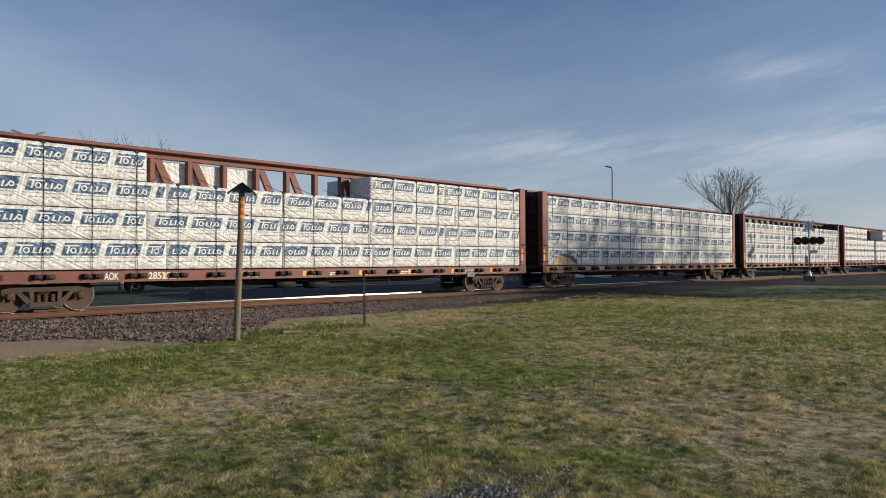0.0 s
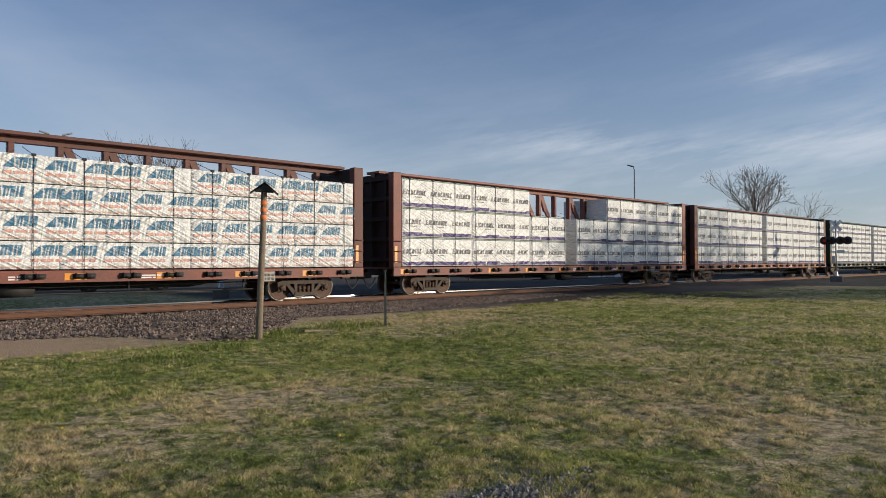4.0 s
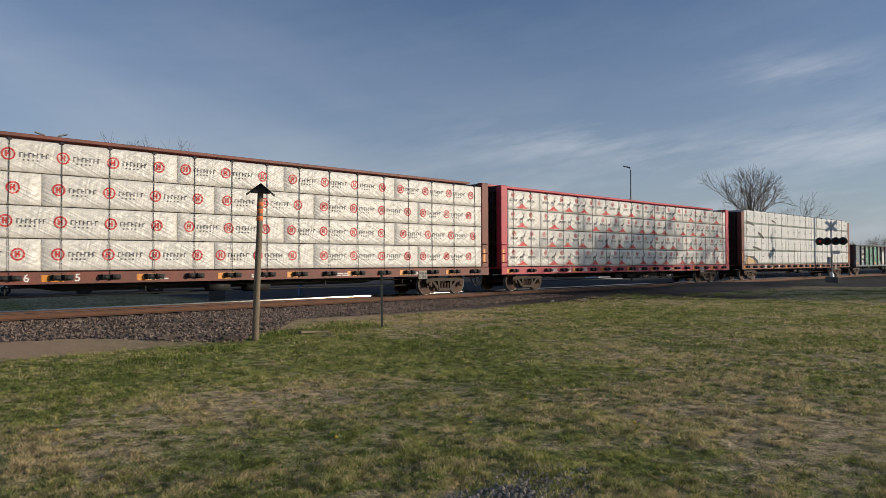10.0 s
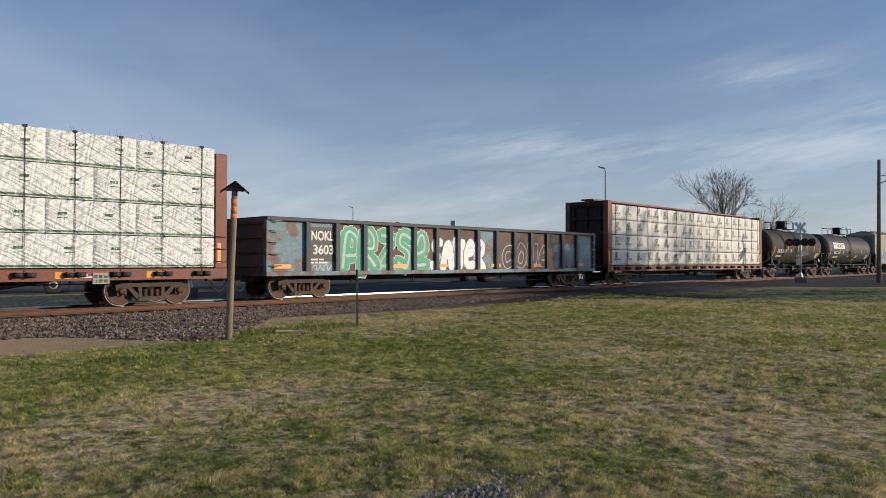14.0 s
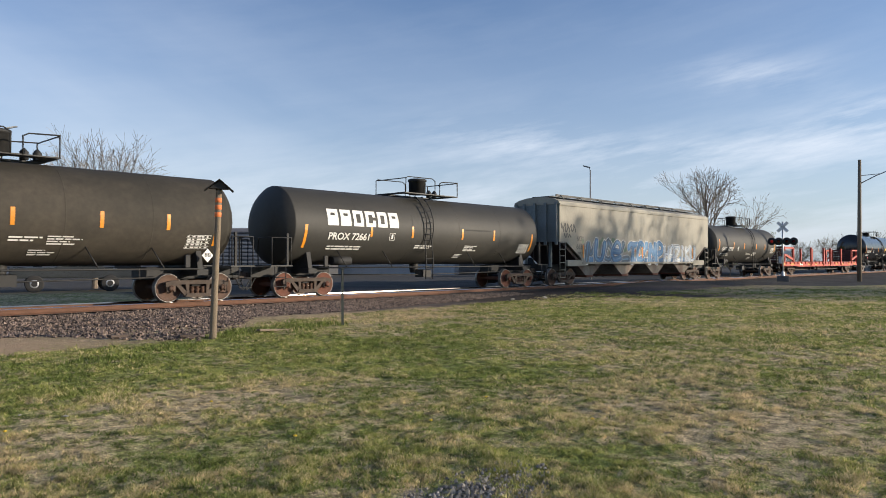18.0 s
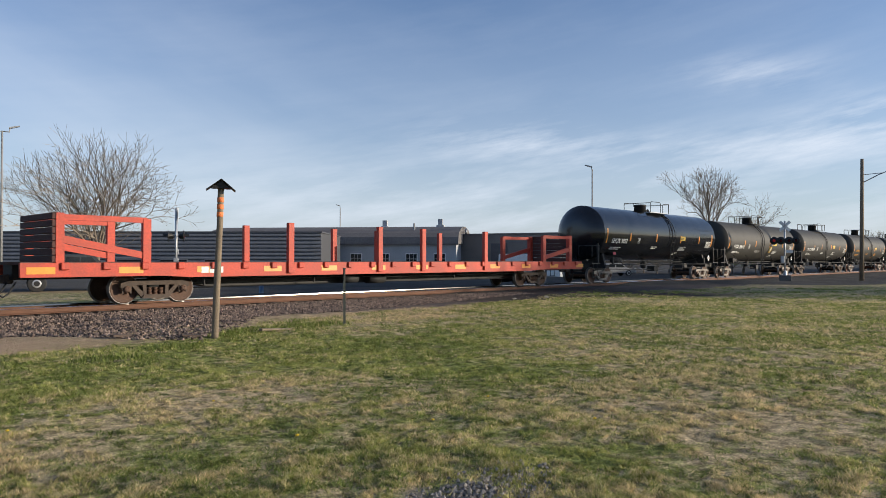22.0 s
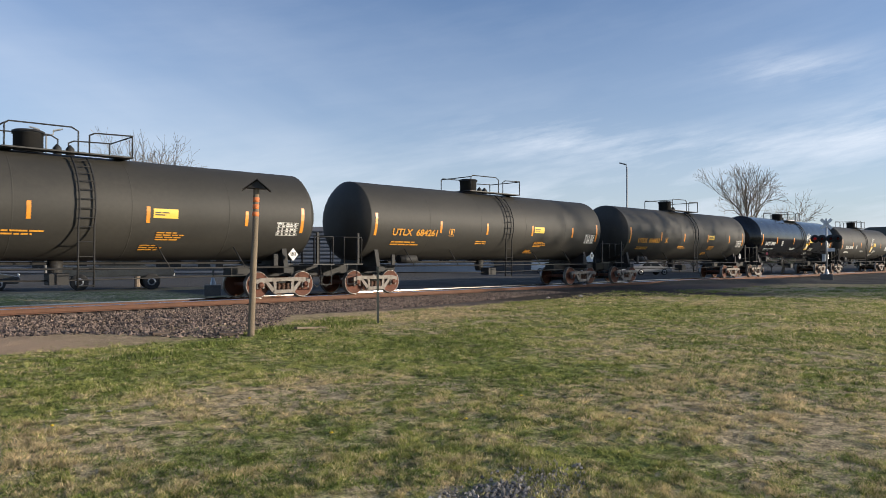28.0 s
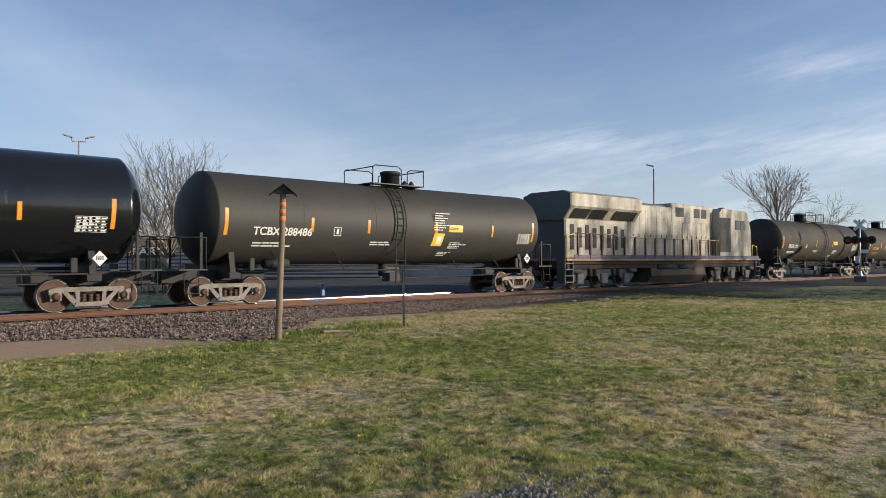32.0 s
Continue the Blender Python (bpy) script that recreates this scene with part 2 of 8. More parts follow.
M["dark_tin"] = surf("dark_tin", (0.03, 0.029, 0.028), None, 0.55, 0.3)
M["galv"] = surf("galvanised_steel", (0.45, 0.46, 0.47), (0.36, 0.37, 0.38), 0.45, 0.6, 3, 20, 0.05)
M["lamp_grey"] = surf("grey_pole_paint", (0.32, 0.32, 0.31), (0.25, 0.25, 0.25), 0.55, 0.2)
M["white_paint"] = surf("white_paint", (0.78, 0.78, 0.76), (0.66, 0.65, 0.62), 0.55, bump=0.05)
M["bark"] = surf("grey_bark", (0.25, 0.20, 0.15), (0.15, 0.115, 0.09), 0.9, 0, 6, 40, 0.6)
M["bark_pale"] = surf("pale_twig_bark", (0.40, 0.34, 0.26), (0.28, 0.23, 0.17), 0.9, 0, 6, 40, 0.3)
M["red_lens"] = glow("lit_red_lens", (0.35, 0.012, 0.01), 0.25)
M["dull_lens"] = surf("unlit_red_lens", (0.10, 0.01, 0.01), None, 0.2, bump=0)
M["loco_cream"] = surf("faded_silver_paint", (0.48, 0.435, 0.34), (0.20, 0.17, 0.13), 0.6, 0, 0.9, 10, 0.05, (1.6, 1, 0.35), 0.85)
M["loco_truck"] = surf("dusty_grey_truck_casting", (0.105, 0.098, 0.088), (0.05, 0.045, 0.04), 0.75, 0.1, 2, 20, 0.3)
M["loco_journal"] = surf("worn_grey_journal_box", (0.20, 0.19, 0.17), (0.09, 0.08, 0.07), 0.75, 0.1, 4, 20, 0.3)
M["loco_edge"] = surf("rust_stained_tan_edge", (0.36, 0.20, 0.10), (0.22, 0.11, 0.06), 0.65, 0, 1.0, 10, 0.1)
M["loco_dark"] = surf("dark_grey_paint_and_rear_shade", (0.07, 0.08, 0.08), (0.05, 0.055, 0.055), 0.55)
M["loco_blue"] = surf("navy_paint", (0.02, 0.03, 0.09), None, 0.5)
M["cream"] = surf("cream_hopper_paint", (0.335, 0.31, 0.25), (0.27, 0.245, 0.195), 0.6, 0, 0.6, 9, 0.03, (1, 1, 0.25), 0.7, 0.10, 0.3)
# bay cream darkened to paint the shade under the body, plus rust stains
M["bay"] = surf("shade_toned_rusty_bay", (0.20, 0.175, 0.145), (0.10, 0.06, 0.042), 0.7, 0, 1.1, 10, 0.15, (1, 1, 0.4), 0.9, 0.2)
M["faint_mark"] = surf("worn_brown_stencil_paint", (0.10, 0.088, 0.075), (0.14, 0.12, 0.10), 0.6, bump=0, scale=5)
M["cream_end"] = surf("grey_blue_hopper_paint", (0.17, 0.195, 0.195), (0.13, 0.14, 0.135), 0.6)
M["gon_blue"] = surf("faded_blue_steel", (0.17, 0.25, 0.29), (0.17, 0.09, 0.06), 0.7, 0, 0.9, 9, 0.2, amount=0.9, edge=(0.5, 0.6))
M["gon_rust"] = surf("rusted_black_panel", (0.10, 0.075, 0.065), (0.17, 0.09, 0.06), 0.75, 0, 1.2, 12, 0.2, (1, 1, 0.5), 0.9)
M["spray_green"] = surf("green_spray_paint", (0.03, 0.30, 0.15), (0.03, 0.22, 0.12), 0.55, bump=0)
M["spray_white"] = surf("white_spray_paint", (0.52, 0.54, 0.53), (0.40, 0.41, 0.40), 0.55, bump=0, amount=0.7)
M["spray_blue"] = surf("blue_spray_paint", (0.035, 0.13, 0.28), (0.07, 0.21, 0.37), 0.5, bump=0, amount=0.8)
M["spray_grey"] = surf("slate_spray_paint", (0.06, 0.10, 0.14), (0.12, 0.17, 0.21), 0.5, bump=0, amount=0.8)
M["spray_moss"] = surf("moss_spray_paint", (0.10, 0.16, 0.09), (0.17, 0.21, 0.13), 0.5, bump=0)
M["spray_bright"] = surf("bright_white_spray_paint", (0.72, 0.73, 0.72), (0.6, 0.62, 0.63), 0.55, bump=0, amount=0.6)
M["spray_pale"] = surf("pale_thin_spray_paint", (0.42, 0.50, 0.52), (0.28, 0.34, 0.36), 0.55, bump=0, amount=0.8)
M["spray_vivid"] = surf("vivid_blue_spray_paint", (0.05, 0.21, 0.42), (0.04, 0.15, 0.33), 0.5, bump=0, amount=0.8)
M["spray_vivid_edge"] = surf("deep_blue_spray_paint", (0.02, 0.07, 0.15), None, 0.5, bump=0)
M["spray_pale_blue"] = surf("pale_blue_spray_paint", (0.16, 0.30, 0.42), (0.08, 0.2, 0.36), 0.55, bump=0, amount=0.8)
M["gon_post"] = surf("dark_slate_steel", (0.055, 0.068, 0.078), (0.09, 0.07, 0.06), 0.7, 0, 1.2, 9, 0.2)
M["spray_dark"] = surf("dark_spray_paint", (0.03, 0.04, 0.06), None, 0.5, bump=0)
M["spray_pink"] = surf("rust_orange_paint", (0.5, 0.16, 0.06), None, 0.55, bump=0)
M["glass"] = surf("dark_window_glass", (0.02, 0.025, 0.03), None, 0.08, 0, bump=0, spec=0.7)
M["clad"] = surf("dark_ribbed_cladding", (0.10, 0.10, 0.105), (0.085, 0.085, 0.088), 0.5, 0.2, 0.4, 8, 0.05)
M["clad_lip"] = surf("lighter_cladding_rib", (0.22, 0.22, 0.225), (0.18, 0.18, 0.185), 0.5, 0.2)
M["roof_felt"] = surf("weathered_roof_felt", (0.16, 0.145, 0.135), (0.12, 0.105, 0.1), 0.85, 0, 0.3, 5, 0.2)
M["render_wall"] = surf("grey_white_render", (0.42, 0.43, 0.44), (0.34, 0.35, 0.36), 0.8, 0, 0.5, 12, 0.1)
M["brick_wall"] = surf("brown_grey_masonry", (0.21, 0.19, 0.175), (0.16, 0.145, 0.135), 0.85, 0, 0.4, 10, 0.2)

# ---- building blocks ----


def part(name, bm, material, parent=None, label=""):
    """One mesh object from a bmesh (or a ready mesh), under a thing or a part."""
    if isinstance(bm, bmesh.types.BMesh):
        me = bpy.data.meshes.new(name)
        bm.to_mesh(me)
        bm.free()
    else:
        me = bm
    if material is not None and not me.materials:
        me.materials.append(material)
    ob = new(name, me)
    ob.parent = parent
    if label:
        tagged(ob, label)
    return ob


def again(name, src, parent, m=None):
    """Another object on the same mesh."""
    ob = new(name, src.data)
    ob.parent = parent
    if m is not None:
        ob.matrix_basis = m
    return ob


def thing(name, label, category, group="", kind="", m=None):
    ob = new(name)
    ob.empty_display_size = 0.2
    tagged(ob, label, category, group, kind)
    if m is not None:
        ob.matrix_basis = m
    return ob


def box(bm, x0, x1, y0, y1, z0, z1, bevel=0.0):
    vs = [bm.verts.new((x, y, z)) for x in (x0, x1) for y in (y0, y1) for z in (z0, z1)]
    fs = [bm.faces.new([vs[i] for i in f]) for f in ((0, 1, 3, 2), (4, 6, 7, 5), (0, 4, 5, 1), (2, 3, 7, 6), (0, 2, 6, 4), (1, 5, 7, 3))]
    if bevel:
        es = {e for f in fs for e in f.edges}
        bmesh.ops.bevel(bm, geom=list(es), offset=bevel, segments=1, affect="EDGES", profile=0.5)
    return vs


def rod(bm, a, b, r, seg=8, r2=None):
    a, b = Vector(a), Vector(b)
    r2 = r if r2 is None else r2
    d = (b - a).normalized()
    u = d.orthogonal().normalized()
    v = d.cross(u)
    ring = []
    for p, q in ((a, r), (b, r2)):
        ring.append([bm.verts.new(p + (u * math.cos(k * math.tau / seg) + v * math.sin(k * math.tau / seg)) * q) for k in range(seg)])
    for k in range(seg):
        f = bm.faces.new((ring[0][k], ring[0][(k + 1) % seg], ring[1][(k + 1) % seg], ring[1][k]))
        f.smooth = seg > 6
    bm.faces.new(ring[0][::-1])
    bm.faces.new(ring[1])


def pipe(bm, pts, r, seg=6):
    """A bent rod in one piece: rings at the bends."""
    pts = [Vector(p) for p in pts]
    rings = []
    u = (pts[1] - pts[0]).normalized().orthogonal().normalized()
    for k, p in enumerate(pts):
        a = (p - pts[k - 1]).normalized() if k else (pts[1] - p).normalized()
        b = (pts[k + 1] - p).normalized() if k + 1 < len(pts) else a
        d = (a + b).normalized() if (a + b).length > 1e-4 else a
        u = (u - d * u.dot(d)).normalized() if (u - d * u.dot(d)).length > 1e-3 else d.orthogonal().normalized()
        v = d.cross(u)
        g = 1.0 / max(0.6, a.dot(d))
        rings.append([bm.verts.new(p + (u * math.cos(i * math.tau / seg) + v * math.sin(i * math.tau / seg)) * r * (g if 0 < k < len(pts) - 1 else 1)) for i in range(seg)])
    for r0, r1 in zip(rings, rings[1:]):
        for i in range(seg):
            bm.faces.new((r0[i], r0[(i + 1) % seg], r1[(i + 1) % seg], r1[i])).smooth = True
    bm.faces.new(rings[0][::-1])
    bm.faces.new(rings[-1])


def extrude(bm, prof, x0, x1, axis="x"):
    """A closed outline drawn in two axes, drawn out along the third."""
    place = {"x": lambda s, a, b: (s, a, b), "y": lambda s, a, b: (a, s, b), "z": lambda s, a, b: (a, b, s)}[axis]
    r0 = [bm.verts.new(place(x0, *p)) for p in prof]
    r1 = [bm.verts.new(place(x1, *p)) for p in prof]
    n = len(prof)
    for k in range(n):
        bm.faces.new((r0[k], r0[(k + 1) % n], r1[(k + 1) % n], r1[k]))
    bm.faces.new(r0[::-1])
    bm.faces.new(r1)
    bmesh.ops.recalc_face_normals(bm, faces=bm.faces[:])


def lathe(bm, prof, seg=32, axis="x", smooth=True, closed=True):
    """Turns an outline of (along, radius) about the axis."""
    rings = []
    for s, r in prof:
        ring = []
        for k in range(seg):
            c, d = math.cos(k * math.tau / seg) * r, math.sin(k * math.tau / seg) * r
            ring.append(bm.verts.new({"x": (s, c, d), "y": (c, s, d), "z": (c, d, s)}[axis]))
        rings.append(ring)
    for a, b in zip(rings, rings[1:]):
        for k in range(seg):
            f = bm.faces.new((a[k], a[(k + 1) % seg], b[(k + 1) % seg], b[k]))
            f.smooth = smooth
    if closed:
        bm.faces.new(rings[0][::-1])
        bm.faces.new(rings[-1])
    bmesh.ops.recalc_face_normals(bm, faces=bm.faces[:])


def plate(bm, pts, y, t=0.004):
    """A flat shape, points in x and z, on a side that faces -y; t thick."""
    extrude(bm, [(x, z) for x, z in pts], y - t, y, "y")


def bmnew():
    return bmesh.new()


def words(name, text, size, material, parent, x, z, y=-1.46, tilt=0.0, width=None):
    """Painted lettering on a side that faces -y: lower left corner at x, z."""
    cu = bpy.data.curves.new(name, "FONT")
    cu.body, cu.size, cu.extrude, cu.offset = text, size * 1.38, 0.002, 0.028 * size
    tmp = bpy.data.objects.new(name, cu)
    me = bpy.data.meshes.new_from_object(tmp)
    bpy.data.objects.remove(tmp)
    ob = part(name, me, material, parent)
    sx = 1.0
    if width:
        xs = [v.co.x for v in me.vertices]
        sx = width / max(0.01, max(xs) - min(xs))
        me.transform(Matrix.Diagonal((sx, 1, 1, 1)))
    ob.matrix_basis = pose(x, y, z, 90 - tilt)
    tagged(ob, kind="stuff")
    return ob


def stencil(name, parent, m, w, h, lines, material, seed=0, fill=0.55):
    """Small print that cannot be read: broken bars, w wide and h high, line under line."""
    rnd = random.Random(seed)
    bm = bmnew()
    step = h / lines
    for k in range(lines):
        x = 0.0
        end = w * rnd.uniform(0.55, 1.0)
        while x < end:
            d = min(rnd.uniform(0.12, 0.45), end - x) if w > 0.5 else min(rnd.uniform(0.05, 0.18), end - x)
            z = h - (k + 1) * step
            plate(bm, ((x, z), (x + d, z), (x + d, z + step * fill), (x, z + step * fill)), 0)
            x += d + 0.04
    ob = part(name, bm, material, parent)
    tagged(ob, kind="stuff")
    ob.matrix_basis = m
    return ob

# ---- ground ----
LAWN = -0.30
TIES_Z = -0.19
# where the lawn gives way to the skewed road, east of the ballast
ROAD_X, ROAD_R = (24.0, 30.0, 38.5, 48.0, 57.5, 80.0), (9.0, 11.6, 15.3, 16.8, 14.6, 12.4)
# greener (+) and drier (-) stretches of the lawn: heading, distance, radius, strength
LUSH = ((17.3, 10.4, 1.5, 0.10), (26.0, 13.9, 2.4, 0.08), (39.8, 15.1, 2.8, 0.07), (54.8, 22.5, 4.0, 0.10), (49.9, 11.0, 1.5, 0.09), (59.2, 6.1, 0.8, 0.13), (26.9, 6.7, 1.1, 0.05),
        (30.6, 9.0, 1.1, -0.10), (72.0, 7.8, 2.0, -0.09), (66.3, 14.0, 2.3, -0.06), (15.7, 7.6, 1.0, -0.08), (55.7, 8.9, 1.1, -0.05), (37.6, 5.7, 0.9, -0.05), (42.1, 21.0, 2.2, -0.14), (47.0, 23.5, 2.5, -0.12))


def smooth(a, b, v):
    k = min(1, max(0, (v - a) / (b - a)))
    return k * k * (3 - 2 * k)


def lumps(x, y):
    """Low uneven humps of an old lawn, dying out at the ballast and far off."""
    fade = np.clip((-4.0 - y) / 2.0, 0, 1) * np.clip((y + 22) / 3, 0, 1) * np.clip((46 - x) / 8, 0, 1) * np.clip(x + 3, 0, 1)
    wx, wy = x + 0.35 * np.sin(1.9 * y + 0.4), y + 0.35 * np.sin(2.3 * x + 1.1)
    s = np.sin(4.1 * wx + 2.3 * wy) + np.sin(-3.3 * wx + 5.7 * wy + 1.0) + 0.8 * np.sin(7.9 * wx + 1.7 * wy + 2.0) + 0.7 * np.sin(2.2 * wx - 8.3 * wy + 0.5)
    return 0.005 * s * fade


def ground_z(x, y):
    """Lawn, ballast shoulder, track bed and the road that crosses it on the skew."""
    r = 0.426 * x + 0.905 * y
    start = float(np.interp(x, ROAD_X, ROAD_R))
    road = smooth(start, start + 1.2, r) * (1 - smooth(18.6, 20.0, r)) * smooth(13.5, 16.0, x)
    z = LAWN - 0.12 * smooth(35, 60, x) * smooth(-20, -6, y) + 0.05 * math.sin(x * 0.31 + 1.7) * math.sin(y * 0.37) + float(lumps(x, y))
    if abs(y) < 6:
        bed = smooth(5.2, 1.9, abs(y))
        z = z * (1 - bed) + (TIES_Z - 0.02) * bed
    rz = -0.035 if abs(y) < 2.2 else -0.03 - 0.3 * smooth(2, 9, abs(y))
    return z * (1 - road) + rz * road


def grid_sheet(name, xs, ys, zf):
    vs = [(x, y, zf(x, y)) for y in ys for x in xs]
    w = len(xs)
    fs = [(j * w + i, j * w + i + 1, (j + 1) * w + i + 1, (j + 1) * w + i) for j in range(len(ys) - 1) for i in range(w - 1)]
    me = bpy.data.meshes.new(name)
    me.from_pydata(vs, [], fs)
    for p in me.polygons:
        p.use_smooth = True
    return me


def lush_field(t, co):
    """Broad lush and dry stretches, added to the patch noise."""
    total = None
    for az, d, rad, k in LUSH:
        n = t.nodes.new("ShaderNodeVectorMath")
        n.operation = "DISTANCE"
        link(t, co, n.inputs[0])
        n.inputs[1].default_value = (d * math.sin(radians(az)), EYE[1] + d * math.cos(radians(az)), LAWN)
        q = maths(t, "MULTIPLY", maths(t, "EXPONENT", maths(t, "MULTIPLY", maths(t, "POWER", maths(t, "DIVIDE", n.outputs["Value"], rad), 2.0), -1.0)), -k)
        total = q if total is None else maths(t, "ADD", total, q)
    return total


def turf_material():
    """Spring lawn: green and straw patches, bare soil by the ballast, cinders by the road, asphalt on the road strip and the yard behind."""
    m = bpy.data.materials.new("patchy_spring_lawn")
    m.use_nodes = True
    t = m.node_tree
    b = t.nodes["Principled BSDF"]
    co = t.nodes.new("ShaderNodeNewGeometry").outputs["Position"]
    sep = t.nodes.new("ShaderNodeSeparateXYZ")
    link(t, co, sep.inputs[0])
    n_big = noise_of(t, co, 0.35, 4, 0.6)
    n_mid = noise_of(t, co, 1.5, 5, 0.65)
    n_fine = noise_of(t, co, 22, 4, 0.7)
    n_tuft = noise_of(t, co, 7, 3, 0.6)
    n_speck = noise_of(t, co, 48, 3, 0.7)
    green = mixed(t, n_tuft, (0.155, 0.175, 0.05), (0.30, 0.31, 0.105))
    straw = mixed(t, n_fine, (0.33, 0.25, 0.14), (0.66, 0.53, 0.33))
    n_lump = noise_of(t, co, 3.2, 3, 0.6)
    patch = maths(t, "ADD", maths(t, "MULTIPLY", n_big, 0.35), maths(t, "ADD", maths(t, "MULTIPLY", n_mid, 0.28), maths(t, "MULTIPLY", n_lump, 0.47)))
    patch = maths(t, "ADD", patch, lush_field(t, co))
    c = mixed(t, ramp(t, patch, ((0.48, (0, 0, 0)), (0.60, (1.0,) * 3))), green, straw)
    # shade between plants painted as fine dark gaps and hollows; then darker weed rosettes
    c = mixed(t, 1.0, c, ramp(t, n_speck, ((0.36, (0.45,) * 3), (0.52, (1.0,) * 3), (0.68, (1.45,) * 3))), "MULTIPLY")
    c = mixed(t, 1.0, c, ramp(t, n_tuft, ((0.36, (0.6,) * 3), (0.48, (1.05,) * 3), (0.64, (1.5,) * 3))), "MULTIPLY")
    n_weed = noise_of(t, co, 4.3, 4, 0.65, shift=(7, 3, 0))
    c = mixed(t, ramp(t, n_weed, ((0.57, (0, 0, 0)), (0.63, (0.85,) * 3))), c, mixed(t, n_fine, (0.05, 0.07, 0.018), (0.14, 0.165, 0.05)))
    # a stony bare spot in the turf
    spot = t.nodes.new("ShaderNodeVectorMath")
    spot.operation = "DISTANCE"
    link(t, co, spot.inputs[0])
    spot.inputs[1].default_value = (3.8, -19.35, LAWN)
    bare = ramp(t, maths(t, "ADD", spot.outputs["Value"], maths(t, "MULTIPLY", maths(t, "SUBTRACT", n_tuft, 0.5), 1.6)), ((0.15, (0.8,) * 3), (0.55, (0, 0, 0))))
    c = mixed(t, bare, c, mixed(t, n_fine, (0.09, 0.08, 0.072), (0.36, 0.32, 0.29)))
    # bare soil along the foot of the ballast, west end
    wob = maths(t, "MULTIPLY", maths(t, "SUBTRACT", n_mid, 0.5), 3.0)
    yy = maths(t, "ADD", sep.outputs[1], wob)
    soil = mixed(t, n_fine, (0.44, 0.30, 0.19), (0.62, 0.45, 0.30))
    near = ramp(t, maths(t, "MULTIPLY", maths(t, "ADD", yy, 12.0), 0.1), ((0.30, (0, 0, 0)), (0.36, (1, 1, 1)), (0.95, (1, 1, 1)), (1.0, (0, 0, 0))))
    west = ramp(t, maths(t, "MULTIPLY", maths(t, "ADD", sep.outputs[0], wob), 0.05), ((0.18, (1, 1, 1)), (0.36, (0.35,) * 3), (1.0, (0.35,) * 3)))
    c = mixed(t, maths(t, "MULTIPLY", near, west), c, soil)
    bed = mixed(t, n_fine, (0.06, 0.05, 0.045), (0.21, 0.175, 0.155))
    track = ramp(t, maths(t, "MULTIPLY", maths(t, "ABSOLUTE", maths(t, "ADD", yy, 0.8)), 0.1), ((0.36, (1, 1, 1)), (0.46, (0, 0, 0))))
    c = mixed(t, track, c, bed)
    # road strip on the skew, its edge broken
    r = maths(t, "ADD", maths(t, "MULTIPLY", sep.outputs[0], 0.426), maths(t, "MULTIPLY", sep.outputs[1], 0.905))
    # dark cinders before the road edge
    cinder = maths(t, "MULTIPLY", ramp(t, maths(t, "MULTIPLY", maths(t, "ADD", r, wob), 0.1), ((0.48, (0, 0, 0)), (0.58, (1, 1, 1)))), ramp(t, maths(t, "MULTIPLY", sep.outputs[0], 0.02), ((0.36, (0, 0, 0)), (0.42, (1, 1, 1)), (0.66, (1, 1, 1)), (0.74, (0, 0, 0)))))
    c = mixed(t, cinder, c, mixed(t, n_fine, (0.03, 0.026, 0.023), (0.12, 0.10, 0.085)))
    start = ramp(t, maths(t, "MULTIPLY", sep.outputs[0], 0.01), [(x * 0.01, (v * 0.05,) * 3) for x, v in zip(ROAD_X, ROAD_R)])
    past = maths(t, "SUBTRACT", maths(t, "ADD", r, maths(t, "MULTIPLY", maths(t, "SUBTRACT", n_mid, 0.5), 1.2)), maths(t, "MULTIPLY", start, 20.0))
    road = maths(t, "MULTIPLY", ramp(t, maths(t, "ADD", past, 0.5), ((0.3, (0, 0, 0)), (0.8, (1, 1, 1)))), ramp(t, maths(t, "MULTIPLY", sep.outputs[0], 0.05), ((0.70, (0, 0, 0)), (0.78, (1, 1, 1)))))
    tar = mixed(t, n_fine, (0.075, 0.071, 0.066), (0.125, 0.118, 0.108))
    tar = mixed(t, ramp(t, n_big, ((0.42, (0, 0, 0)), (0.6, (0.5,) * 3))), tar, (0.055, 0.053, 0.05))
    c = mixed(t, road, c, tar)
    # behind the track: a mown verge, a sandy edge and the asphalt lot
    back = maths(t, "ADD", sep.outputs[1], maths(t, "MULTIPLY", maths(t, "SUBTRACT", n_mid, 0.5), 1.2))
    lot_c = mixed(t, n_mid, (0.085, 0.081, 0.075), (0.135, 0.128, 0.118))
    lot = ramp(t, maths(t, "MULTIPLY", back, 0.02), ((0.345, (0, 0, 0)), (0.355, (1, 1, 1))))
    c = mixed(t, lot, c, lot_c)
    west_side = ramp(t, maths(t, "MULTIPLY", sep.outputs[0], 0.05), ((0.90, (1, 1, 1)), (0.99, (0, 0, 0))))
    sand = ramp(t, maths(t, "MULTIPLY", back, 0.02), ((0.285, (0, 0, 0)), (0.292, (1, 1, 1)), (0.345, (1, 1, 1)), (0.352, (0, 0, 0))))
    c = mixed(t, maths(t, "MULTIPLY", sand, west_side), c, mixed(t, n_fine, (0.30, 0.22, 0.12), (0.42, 0.32, 0.19)))
    link(t, c, b.inputs["Base Color"])
    b.inputs["Roughness"].default_value = 0.95
    b.inputs["Specular IOR Level"].default_value = 0.05
    bn = t.nodes.new("ShaderNodeBump")
    bn.inputs["Strength"].default_value, bn.inputs["Distance"].default_value = 1.0, 0.05
    link(t, maths(t, "ADD", n_fine, maths(t, "MULTIPLY", n_tuft, 0.8)), bn.inputs["Height"])
    link(t, bn.outputs[0], b.inputs["Normal"])
